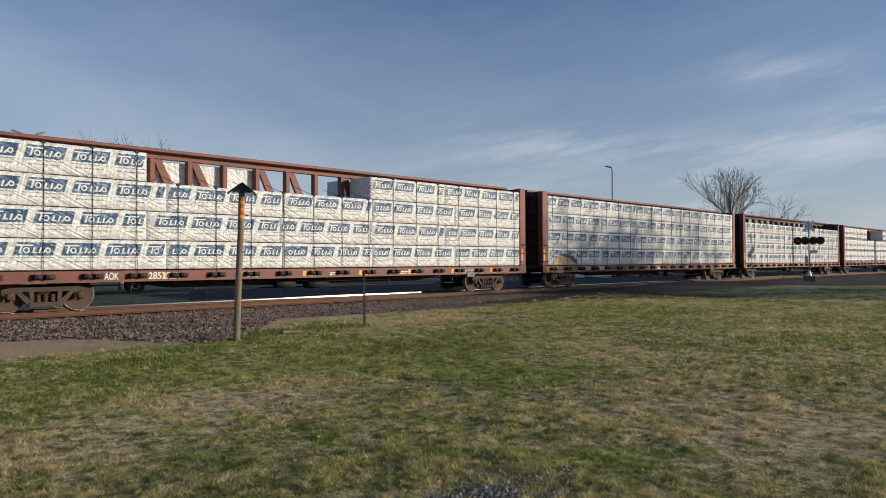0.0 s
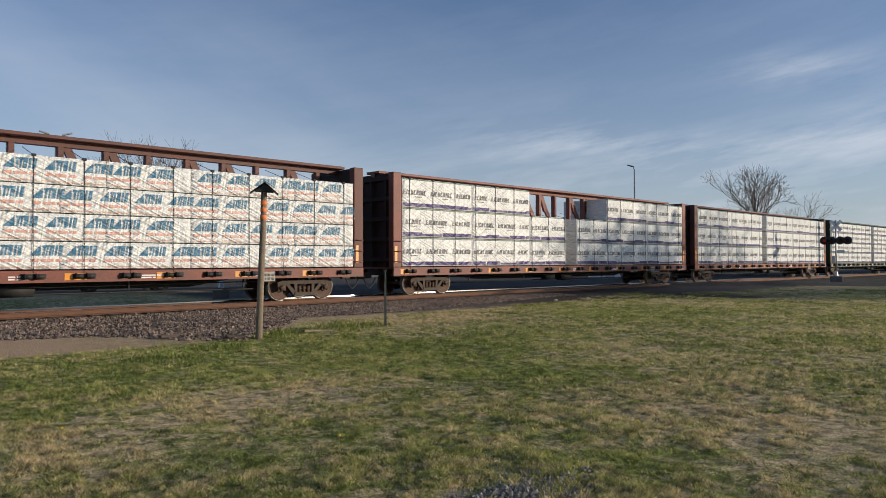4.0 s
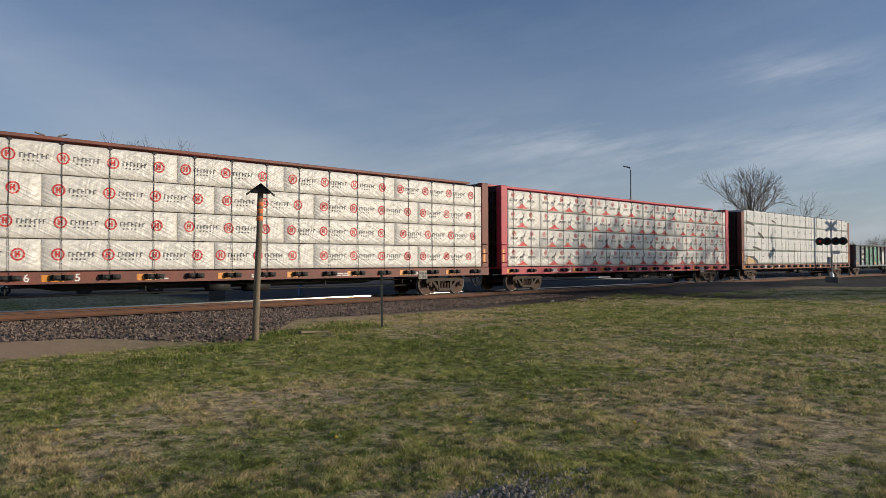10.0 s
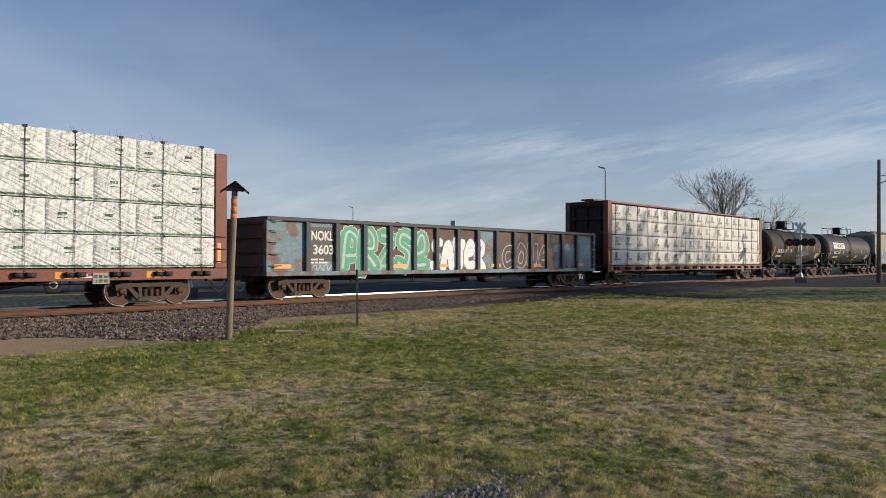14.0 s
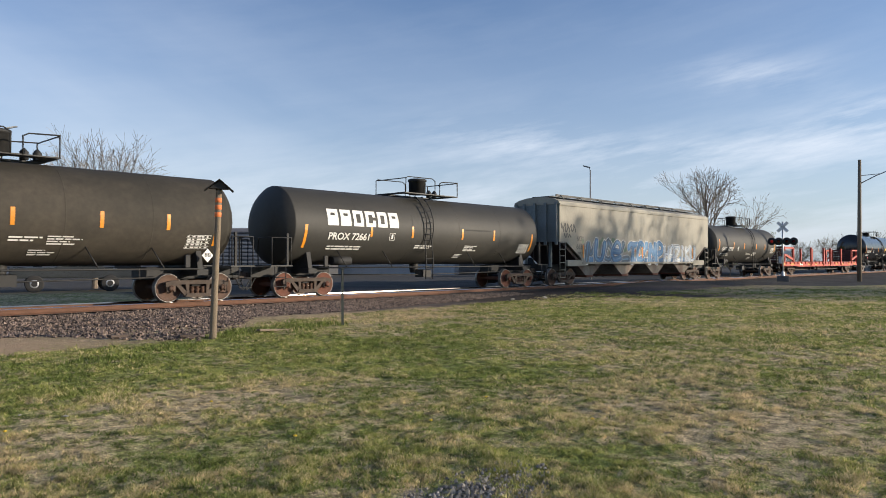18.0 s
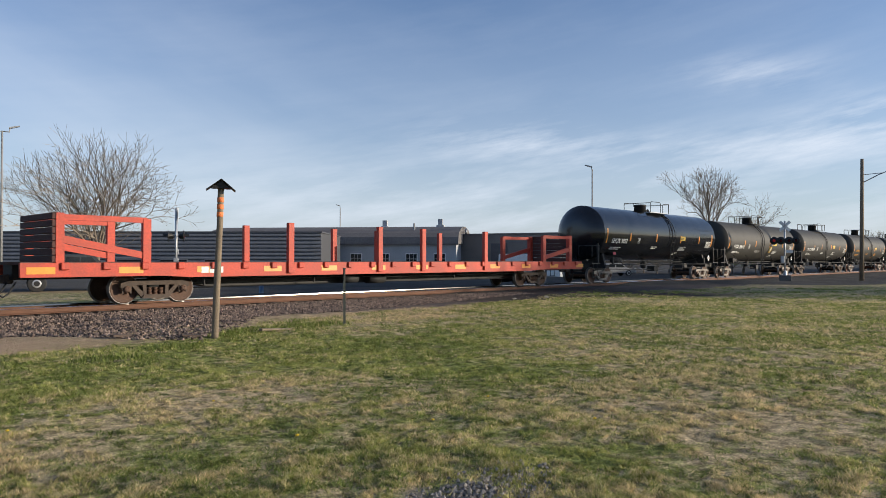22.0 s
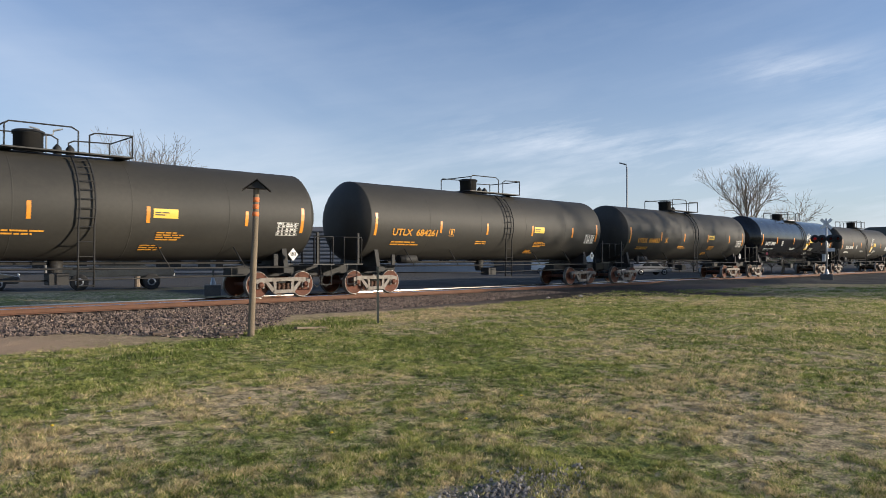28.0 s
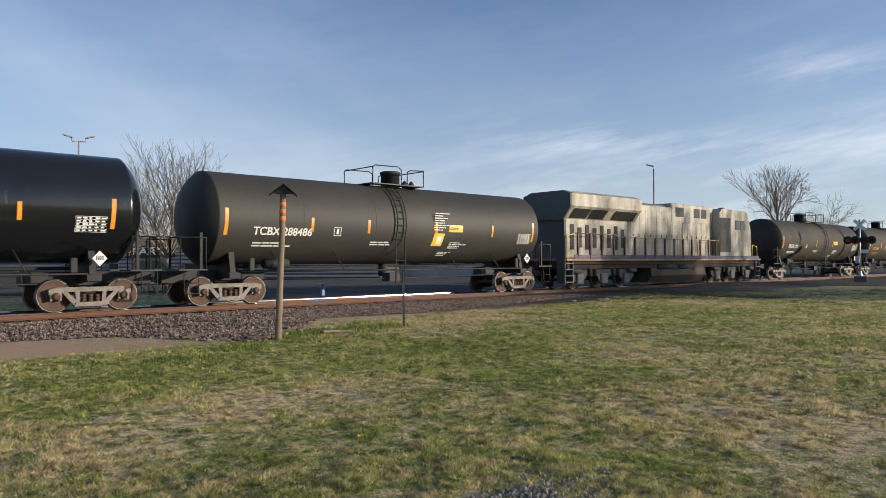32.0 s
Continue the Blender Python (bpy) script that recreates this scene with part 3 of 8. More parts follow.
    return m


M["turf"] = turf_material()


def build_ground():
    xs = [-2500, -900, -300, -120, -60] + [-40 + 1.0 * k for k in range(38)] + [-2 + 0.16 * k for k in range(301)] + [47 + 1.0 * k for k in range(74)] + [140, 180, 260, 500, 1000, 2500]
    ys = [-2500, -700, -200, -90, -60] + [-45 + 1.5 * k for k in range(16)] + [-21.5 + 0.16 * k for k in range(106)] + [-4.4 + 0.35 * k for k in range(40)] + [10, 12, 14, 17, 20, 25, 40, 80, 200, 700, 2500]
    g = part("ground", grid_sheet("ground", xs, ys, ground_z), M["turf"])
    tagged(g, "patchy green and straw lawn with bare soil and skewed asphalt road", "ground", kind="structure")


build_ground()


def build_track():
    """Two rails on timber ties; the rail heads lie at height 0."""
    prof = [(-0.07, -0.17), (0.07, -0.17), (0.07, -0.155), (0.012, -0.13), (0.012, -0.045), (0.035, -0.037), (0.035, -0.006), (-0.030, -0.006), (-0.035, -0.037), (-0.012, -0.045), (-0.012, -0.13), (-0.07, -0.155)]
    track = thing("railway_track", "rusty steel rails with polished heads on tarred timber ties", "railway track", kind="structure")
    for y in (-0.7525, 0.7525):
        bm = bmnew()
        extrude(bm, [(y + a, b) for a, b in prof], -90, 420)
        r = part("rail", bm, M["rail_side"], track)
        bm = bmnew()
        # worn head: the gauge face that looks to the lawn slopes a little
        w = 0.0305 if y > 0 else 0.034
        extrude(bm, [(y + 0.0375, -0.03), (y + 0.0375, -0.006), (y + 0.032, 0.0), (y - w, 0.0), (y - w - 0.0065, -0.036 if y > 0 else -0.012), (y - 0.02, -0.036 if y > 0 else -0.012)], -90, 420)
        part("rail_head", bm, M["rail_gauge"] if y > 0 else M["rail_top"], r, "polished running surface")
    bm = bmnew()
    box(bm, -0.115, 0.115, -1.3, 1.3, -0.18, 0.0, 0.01)
    first = part("tie", bm, M["tie"], track)
    rnd = random.Random(5)
    first.matrix_basis = pose(-8, 0, TIES_Z + 0.02)
    x = -8.0
    for k in range(150):
        x += 0.53
        if 21 < x < 43:
            continue
        again("tie", first, track, pose(x, rnd.uniform(-0.04, 0.04), TIES_Z + 0.02 + rnd.uniform(-0.01, 0.01), 0, 0, rnd.uniform(-1, 1)))


build_track()

# ---- trucks, shared by all freight cars ----
SPIN = []
MOVING = []


def wheelset_mesh(name, plate_mat, r=0.457):
    bm = bmnew()
    lathe(bm, [(-1.08, 0.02), (-1.08, 0.10), (-0.95, 0.105), (-0.95, 0.085), (0.95, 0.085), (0.95, 0.105), (1.08, 0.10), (1.08, 0.02)], 12, "y")
    for s in (-1, 1):
        lathe(bm, [(s * 0.845, 0.10), (s * 0.845, 0.16), (s * 0.80, 0.30), (s * 0.83, 0.385), (s * 0.835, r - 0.03), (s * 0.70, r - 0.03), (s * 0.74, 0.16), (s * 0.70, 0.10)], 28, "y")
    for f in bm.faces:
        f.material_index = 0
    n = len(bm.faces)
    for s in (-1, 1):
        lathe(bm, [(s * 0.82, r - 0.03), (s * 0.837, r - 0.03), (s * 0.835, r - 0.008), (s * 0.80, r - 0.002), (s * 0.72, r), (s * 0.705, r + 0.028), (s * 0.69, r + 0.02), (s * 0.69, r - 0.03)], 36, "y", closed=False)
    bm.faces.ensure_lookup_table()
    for f in bm.faces[n:]:
        f.material_index = 1
    n = len(bm.faces)
    for s in (-1, 1):
        for k in range(3):
            a = k * math.tau / 3
            rod(bm, (0.06 * math.cos(a), s * 1.08, 0.06 * math.sin(a)), (0.06 * math.cos(a), s * 1.1, 0.06 * math.sin(a)), 0.016, 6)
    me = bpy.data.meshes.new(name)
    bm.to_mesh(me)
    bm.free()
    me.materials.append(plate_mat)
    me.materials.append(M["tread"])
    return me


WHEELS = {"rust": wheelset_mesh("wheelset", M["wheel"]), "red": wheelset_mesh("wheelset", M["wheel_red"])}


def sideframe_mesh(mat):
    """Cast three-piece side frame: arched over the journals, open windows either side of the spring nest."""
    bm = bmnew()
    y0, y1 = -0.07, 0.07
    upper = [(-1.08, 0.50), (-1.08, 0.64), (-0.86, 0.70), (-0.5, 0.70), (0.5, 0.70), (0.86, 0.70), (1.08, 0.64), (1.08, 0.50), (0.80, 0.50), (0.72, 0.57), (-0.72, 0.57), (-0.80, 0.50)]
    extrude(bm, upper, y0, y1, "y")
    for s in (-1, 1):
        strut = [(s * 0.78, 0.60), (s * 0.66, 0.62), (s * 0.34, 0.30), (s * 0.34, 0.17), (s * 0.42, 0.17)]
        extrude(bm, strut, y0 + 0.01, y1 - 0.01, "y")
        post = [(s * 0.42, 0.60), (s * 0.30, 0.60), (s * 0.29, 0.25), (s * 0.38, 0.25)]
        extrude(bm, post, y0 + 0.005, y1 - 0.005, "y")
        # journal housing and bearing cap
        extrude(bm, [(s * 0.89 - 0.14, 0.33), (s * 0.89 - 0.15, 0.56), (s * 0.89 + 0.15, 0.56), (s * 0.89 + 0.14, 0.33), (s * 0.89 + 0.09, 0.33), (s * 0.89 + 0.09, 0.44), (s * 0.89 - 0.09, 0.44), (s * 0.89 - 0.09, 0.33)], y0 + 0.02, y1 - 0.01, "y")
    extrude(bm, [(-0.44, 0.16), (0.44, 0.16), (0.38, 0.28), (-0.38, 0.28)], y0 - 0.02, y1 + 0.02, "y")
    me = bpy.data.meshes.new("sideframe")
    bm.to_mesh(me)
    bm.free()
    me.materials.append(mat)
    return me


def spring_mesh(mat):
    """One coil spring, its turns as a ribbed column."""
    bm = bmnew()
    prof = []
    for k in range(5):
        z = 0.285 + k * 0.045
        prof += [(z, 0.055), (z + 0.008, 0.078), (z + 0.022, 0.078), (z + 0.03, 0.055)]
    lathe(bm, prof, 10, "z")
    me = bpy.data.meshes.new("spring")
    bm.to_mesh(me)
    bm.free()
    me.materials.append(mat)
    return me


def bolster_mesh():
    bm = bmnew()
    box(bm, -0.16, 0.16, -0.92, 0.92, 0.50, 0.62, 0.02)
    rod(bm, (0, 0, 0.6), (0, 0, 0.74), 0.2, 16)
    for s in (-1, 1):
        for x in (-0.42, 0.42):
            box(bm, x - 0.03, x + 0.03, -0.72, 0.72, 0.24, 0.36)
    me = bpy.data.meshes.new("truck")
    bm.to_mesh(me)
    bm.free()
    me.materials.append(M["black"])
    return me


FRAMES = {"rust": sideframe_mesh(M["steel"]), "pale": sideframe_mesh(M["steel_light"])}
SPRINGS = spring_mesh(M["wheel"])
BOLSTER = bolster_mesh()


def truck(car, x, frame_kind="rust", wheel_kind="rust"):
    t = part("truck", BOLSTER, None, car)
    t.matrix_basis = pose(x, 0, 0)
    for y in (-0.98, 0.98):
        f = part("sideframe", FRAMES[frame_kind], None, t)
        f.matrix_basis = pose(0, y, 0)
        for dx in (-0.18, 0.0, 0.18):
            part("spring", SPRINGS, None, t).matrix_basis = pose(dx, y, 0)
    for dx in (-0.89, 0.89):
        w = part("wheelset", WHEELS[wheel_kind], None, t)
        w.matrix_parent_inverse = pose(dx, 0, 0.457)
        SPIN.append(w)
    return t


def coupler(car, x, way):
    bm = bmnew()
    box(bm, min(x, x + way * 0.45), max(x, x + way * 0.45), -0.09, 0.09, 0.68, 0.92, 0.02)
    box(bm, min(x + way * 0.40, x + way * 0.62), max(x + way * 0.40, x + way * 0.62), -0.17, 0.17, 0.66, 0.94, 0.04)
    part("coupler", bm, M["steel"], car)
    bm = bmnew()
    pts = [(x + way * a, -0.3 - 0.05 * a, 0.72 - 0.42 * math.sin(a / 0.62 * math.pi)) for a in (0, 0.15, 0.3, 0.45, 0.62)]
    pipe(bm, pts, 0.022)
    part("brake_hose", bm, M["black"], car)


def enter(car, s0):
    MOVING.append((car, s0))


def underframe_bits(car, length, seed):
    """Brake cylinder, reservoir, rods and pipes slung under the floor."""
    rnd = random.Random(seed)
    x = length * rnd.uniform(0.4, 0.55)
    bm = bmnew()
    rod(bm, (x, -0.75, 0.62), (x + 0.75, -0.75, 0.62), 0.17, 14)
    part("brake_cylinder", bm, M["black"], car)
    bm = bmnew()
    rod(bm, (x + 1.4, -0.6, 0.60), (x + 2.3, -0.6, 0.60), 0.21, 14)
    part("air_reservoir", bm, M["black"], car)
    bm = bmnew()
    pipe(bm, [(2.8, -0.95, 0.70), (x, -0.95, 0.70), (x + 2.6, -0.9, 0.66), (length - 2.8, -0.95, 0.70)], 0.02)
    pipe(bm, [(3.0, -0.4, 0.42), (length * 0.5, -0.4, 0.46), (length - 3.0, -0.4, 0.42)], 0.025)
    for q in (0.2, 0.36, 0.64, 0.8):
        box(bm, length * q, length * q + 0.03, -0.98, -0.92, 0.52, 0.9)
    part("brake_rigging", bm, M["black"], car)


# ---- centre-beam cars with timber ----
CB_LEN = 23.15
PITCH = 1.26


def bundle_mesh(length, height, wrap, seed, far=False):
    """One banded timber pack in its wrap: the outward face puckers a little."""
    rnd = random.Random(seed)
    bm = bmnew()
    xs = [0.0, 0.025] + [length * k / 14 for k in range(1, 14)] + [length - 0.025, length]
    zs = [0.012, 0.035] + [height * k / 5 for k in range(1, 5)] + [height - 0.035, height - 0.012]
    nx, nz = len(xs) - 1, len(zs) - 1
    y_out, y_in = (-1.41, -0.13)
    g = []
    for j in range(nz + 1):
        row = []
        for i in range(nx + 1):
            edge = min(i, nx - i) == 0 or min(j, nz - j) == 0
            dy = 0.03 if edge else rnd.uniform(-0.010, 0.008) if min(i, nx - i) > 1 and min(j, nz - j) > 1 else 0.0
            row.append(bm.verts.new((xs[i], y_out + dy, zs[j])))
        g.append(row)
    for j in range(nz):
        for i in range(nx):
            bm.faces.new((g[j][i], g[j][i + 1], g[j + 1][i + 1], g[j + 1][i])).smooth = True
    back = [bm.verts.new((x, y_in, z)) for x, z in ((0, 0.012), (length, 0.012), (length, height - 0.012), (0, height - 0.012))]
    bm.faces.new((back[3], back[2], back[1], back[0]))
    bm.faces.new([g[nz][i] for i in range(nx + 1)] + [back[2], back[3]])
    bm.faces.new([g[0][i] for i in range(nx, -1, -1)] + [back[0], back[1]])
    bm.faces.new([g[j][nx] for j in range(nz + 1)] + [back[2], back[1]])
    bm.faces.new([g[j][0] for j in range(nz, -1, -1)] + [back[0], back[3]])
    bmesh.ops.recalc_face_normals(bm, faces=bm.faces[:])
    me = bpy.data.meshes.new("timber_pack")
    bm.to_mesh(me)
    bm.free()
    me.materials.append(wrap)
    return me


def ring(bm, x, z, r, w, y, seg=20):
    out = [bm.verts.new((x + r * math.cos(k * math.tau / seg), y, z + r * math.sin(k * math.tau / seg))) for k in range(seg)]
    inn = [bm.verts.new((x + (r - w) * math.cos(k * math.tau / seg), y, z + (r - w) * math.sin(k * math.tau / seg))) for k in range(seg)]
    for k in range(seg):
        bm.faces.new((out[k], out[(k + 1) % seg], inn[(k + 1) % seg], inn[k]))


def quad(bm, x0, x1, z0, z1, y, slant=0.0):
    d = (z1 - z0) * slant
    bm.faces.new([bm.verts.new(p) for p in ((x0, y, z0), (x1, y, z0), (x1 + d, y, z1), (x0 + d, y, z1))])


def blocks(bm, x, z, widths, h, gap, y, slant=0.0):
    for w in widths:
        quad(bm, x, x + w, z, z + h, y, slant)
        x += w + gap
    return x


PY = -1.4235


def print_tolko(length, h, rnd):
    """Slanted blue panels with plain white shapes in them, a grey line and small bars below."""
    a, b, c = bmnew(), bmnew(), bmnew()
    x = rnd.uniform(-0.5, 0.25)
    y = PY - 0.003
    while x < length - 0.3:
        x0, x1 = max(0.04, x), min(length - 0.14, x + 0.96)
        quad(a, x0, x1, h * 0.47, h * 0.87, PY, 0.28)
        if x > 0.0 and x + 0.3 < length - 0.1:
            quad(b, x + 0.12, x + 0.17, h * 0.53, h * 0.80, y, 0.28)
            quad(b, x + 0.06, min(x + 0.46, length - 0.06), h * 0.76, h * 0.80, y, 0.28)
        for q, wide in ((0.31, 0.085), (0.84, 0.075)):
            if 0.1 < x + q < length - 0.15:
                ring(b, x + q, h * 0.63, wide, 0.034, y, 14)
        for q in (0.45, 0.60, 0.69):
            if 0.06 < x + q < length - 0.2:
                quad(b, x + q, x + q + 0.045, h * 0.54, h * 0.72, y, 0.28 if q < 0.65 else 0.75)
                quad(b, x + q, x + q + (0.12 if q < 0.5 else 0.05), h * 0.54, h * 0.575, y)
        quad(c, max(0.03, x - 0.05), min(length - 0.04, x + 0.98), h * 0.395, h * 0.415, PY)
        xx = max(0.05, x + 0.1)
        for w in (0.1, 0.06, 0.14, 0.1, 0.12, 0.07):
            if xx + w < length - 0.05:
                quad(c, xx, xx + w, h * 0.26, h * 0.30, PY)
            xx += w + 0.035
        x += 1.17
    return (("printed_logo", a, "blue_mark"), ("printed_shapes", b, "white_mark"), ("printed_line", c, "pale_grey_mark"))


def print_ply(length, h, rnd):
    a, c = bmnew(), bmnew()
    x = rnd.uniform(0.02, 0.2)
    while x < length - 0.5:
        a.faces.new([a.verts.new(p) for p in ((x, PY, h * 0.5), (x + 0.26, PY, h * 0.5), (x + 0.26, PY, h * 0.86))])
        blocks(a, x + 0.3, h * 0.5, (0.05, 0.04, 0.1, 0.05, 0.09), h * 0.36, 0.035, PY, 0.15)
        blocks(a, x + 0.3, h * 0.78, (0.12, 0.12), h * 0.08, 0.05, PY)
        blocks(c, x + 0.02, h * 0.28, (0.2, 0.3, 0.16), h * 0.1, 0.05, PY)
        quad(c, max(0.02, x - 0.05), min(length - 0.03, x + 0.8), h * 0.09, h * 0.12, PY)
        x += 0.98
    return (("printed_logo", a, "teal_mark"), ("printed_lettering", c, "pink_mark"))


def print_river(length, h, rnd):
    a, b, c = bmnew(), bmnew(), bmnew()
    x = rnd.uniform(-0.3, 0.2)
    while x < length - 0.2:
        for k, w in enumerate((0.13, 0.045, 0.115, 0.115, 0.115, 0.115, 0.045, 0.125, 0.115)):
            if 0.03 < x < length - 0.18:
                z0 = h * 0.44
                quad(a, x, x + 0.046, z0, z0 + 0.19, PY, 0.25)
                if w > 0.05:
                    quad(a, x + 0.04, x + w, z0 + (0.15 if k % 3 else 0.075), z0 + (0.19 if k % 3 else 0.115), PY, 0.25)
                    quad(a, x + 0.04, x + w, z0, z0 + 0.04, PY, 0.25)
                    if k % 2:
                        quad(a, x + w - 0.045, x + w, z0 + 0.03, z0 + 0.16, PY, 0.25)
            x += w + 0.035
        blocks(a, x - 0.6, h * 0.36, (0.07, 0.05, 0.09, 0.06), h * 0.03, 0.03, PY) if 0.7 < x < length - 0.1 else None
        x += 0.24
    y = 0.05
    while y < length - 0.06:
        d = min(rnd.uniform(0.7, 1.3), length - 0.05 - y)
        quad(b, y, y + d, h * 0.045, h * rnd.choice((0.16, 0.17, 0.12)), PY)
        y += d + rnd.choice((0.0, 0.06))
    quad(c, 0.04, length - 0.04, h * 0.945, h * 0.975, PY)
    return (("printed_lettering", a, "grey_mark"), ("printed_band", b, "purple_mark"), ("printed_edge", c, "green_mark"))


def print_round(length, h, rnd):
    a, c = bmnew(), bmnew()
    x = rnd.uniform(0.05, 0.3)
    while x < length - 0.35:
        ring(a, x + 0.16, h * 0.52, 0.17, 0.045, PY)
        blocks(a, x + 0.09, h * 0.43, (0.045, 0.045), h * 0.19, 0.035, PY)
        blocks(a, x + 0.12, h * 0.5, (0.09,), h * 0.05, 0.0, PY)
        if x + 1.15 < length:
            xx = x + 0.42
            for k in range(7):
                quad(c, xx, xx + 0.025, h * 0.45, h * 0.60, PY)
                quad(c, xx + 0.02, xx + 0.075, h * (0.51 if k % 2 else 0.57), h * (0.54 if k % 2 else 0.60), PY)
                xx += 0.105
            blocks(c, x + 0.5, h * 0.35, (0.04, 0.04, 0.04, 0.04), h * 0.05, 0.07, PY)
        x += 1.32
    return (("printed_emblem", a, "red_mark"), ("printed_lettering", c, "grey_mark"))


def print_deer(length, h, rnd):
    a, c = bmnew(), bmnew()
    x = rnd.uniform(0.05, 0.2)
    while x < length - 0.4:
        ring(a, x + 0.28, h * 0.75, 0.115, 0.03, PY)
        blocks(a, x + 0.23, h * 0.69, (0.03, 0.03), h * 0.12, 0.03, PY)
        xx = x + 0.05
        for k in range(7):
            quad(c, xx, xx + 0.022, h * 0.42, h * 0.55, PY)
            quad(c, xx + 0.02, xx + 0.06, h * (0.47 if k % 2 else 0.52), h * (0.50 if k % 2 else 0.55), PY)
            xx += 0.075
        if x + 1.2 < length:
            o = x + 0.62
            a.faces.new([a.verts.new((o + p, PY, h * q)) for p, q in ((-0.16, 0.08), (0.70, 0.08), (0.60, 0.13), (0.46, 0.20), (0.36, 0.30), (0.28, 0.33), (0.20, 0.29), (0.10, 0.18), (-0.04, 0.12))])
            # dark animal silhouette: back, neck and head, branching horns
            c.faces.new([c.verts.new((o + p, PY - 0.003, h * q)) for p, q in ((0.13, 0.46), (0.33, 0.44), (0.36, 0.50), (0.42, 0.62), (0.47, 0.66), (0.40, 0.69), (0.33, 0.60), (0.28, 0.56), (0.14, 0.55))])
            for p, q in ((0.13, 0.27), (0.18, 0.30), (0.29, 0.31), (0.33, 0.29)):
                quad(c, o + p, o + p + 0.02, h * q, h * 0.47, PY - 0.003)
            for p, q, s in ((0.39, 0.68, 0.25), (0.42, 0.68, -0.35), (0.35, 0.76, -0.5), (0.44, 0.76, 0.5)):
                quad(c, o + p, o + p + 0.012, h * q, h * (q + 0.17), PY - 0.003, s)
        x += 1.28
    return (("printed_emblem", a, "red_mark"), ("printed_silhouette", c, "grey_mark"))


def print_band(length, h, rnd):
    b, c = bmnew(), bmnew()
    quad(b, 0.04, length - 0.04, h * 0.05, h * 0.10, PY)
    x = rnd.uniform(0.2, 0.6)
    while x < length - 0.4:
        blocks(c, x, h * 0.55, (0.07, 0.05, 0.07), h * 0.08, 0.02, PY, 0.2)
        quad(c, x, x + 0.26, h * 0.45, h * 0.47, PY)
        x += 1.26
    return (("printed_edge", b, "green_mark"), ("printed_lettering", c, "green_mark"))


def print_dunk(length, h, rnd):
    c = bmnew()
    x = rnd.uniform(0.15, 0.3)
    while x < length - 0.6:
        ring(c, x + 0.30, h * 0.66, 0.145, 0.04, PY)
        quad(c, x + 0.41, x + 0.445, h * 0.62, h * 0.90, PY)
        c.faces.new([c.verts.new((x + 0.3 + p, PY, h * 0.66 + q)) for p, q in ((-0.06, -0.09), (0.06, -0.09), (0.0, 0.08))])
        xx = x + 0.05
        for k, w in enumerate((0.1, 0.08, 0.08, 0.07, 0.03, 0.08, 0.08)):
            quad(c, xx, xx + 0.03, h * 0.33, h * (0.46 if k not in (0, 3, 4) else 0.50), PY)
            if w > 0.05:
                quad(c, xx + 0.03, xx + w, h * (0.43 if k % 2 else 0.33), h * (0.46 if k % 2 else 0.36), PY)
                quad(c, xx + w - 0.025, xx + w, h * 0.35, h * 0.44, PY)
            xx += w + 0.028
        blocks(c, x + 0.05, h * 0.25, (0.1, 0.08, 0.12, 0.1, 0.08), h * 0.03, 0.03, PY)
        x += 1.28
    return (("printed_logo", c, "grey_mark"),)


PRINTS = {"tolko": print_tolko, "ply": print_ply, "river": print_river, "round": print_round, "deer": print_deer, "band": print_band, "dunk": print_dunk}
BUNDLES = {}


def bundle(car, style, wrap, length, h, x, z, variant, far=False):
    key = (style, wrap, round(length, 2), round(h, 3), variant)
    if key not in BUNDLES:
        rnd = random.Random(hash((round(length * 100), variant, len(style))) % 9973)
        me = bundle_mesh(length, h, M[wrap], variant + int(length * 10))
        prints = []
        for name, bm, mk in PRINTS[style](length, h, rnd):
            pm = bpy.data.meshes.new(name)
            bmesh.ops.recalc_face_normals(bm, faces=bm.faces[:])
            bm.to_mesh(pm)
            bm.free()
            pm.materials.append(M[mk])
            prints.append((name, pm))
        BUNDLES[key] = (me, prints)
    me, prints = BUNDLES[key]
    b = part("timber_pack", me, None, car)
    # packs lean in towards the beam
    b.matrix_basis = pose(x, 0, z) if not far else pose(x + length, 0, z, 0, 0, 180)
    if not far:
        for name, pm in prints:
            tagged(part(name, pm, None, b), kind="stuff")
    return b


def beam_frame(car, paint, x0, x1):
    """The tall centre truss: top chord, posts and crossed braces."""
    bm = bmnew()
    box(bm, 0.1, CB_LEN - 0.1, -0.40, 0.40, 4.88, 4.98, 0.012)
    box(bm, 0.1, CB_LEN - 0.1, -0.12, 0.12, 4.70, 4.88)
    part("top_chord", bm, paint, car)
    bm = bmnew()
    n = int((CB_LEN - 1.0) / PITCH)
    for k in range(n + 1):
        x = 0.6 + k * PITCH
        if x0 - PITCH < x < x1 + PITCH:
            p = bmnew()
            box(p, x - 0.08, x + 0.08, -0.12, 0.12, 1.15, 4.7, 0.01)
            part("truss_post", p, paint, car)
            if k % 3 and k < n:
                p = bmnew()
                extrude(p, [(x + 0.05, 4.7), (x + 0.3, 4.7), (x + PITCH * 0.55, 3.95), (x + PITCH * 0.35, 3.85)], -0.06, 0.06, "y")
                extrude(p, [(x + PITCH - 0.05, 3.2), (x + PITCH - 0.3, 3.2), (x + PITCH * 0.4, 3.85), (x + PITCH * 0.55, 3.98)], -0.05, 0.05, "y")
                part("truss_brace", p, paint, car)
    bm.free()


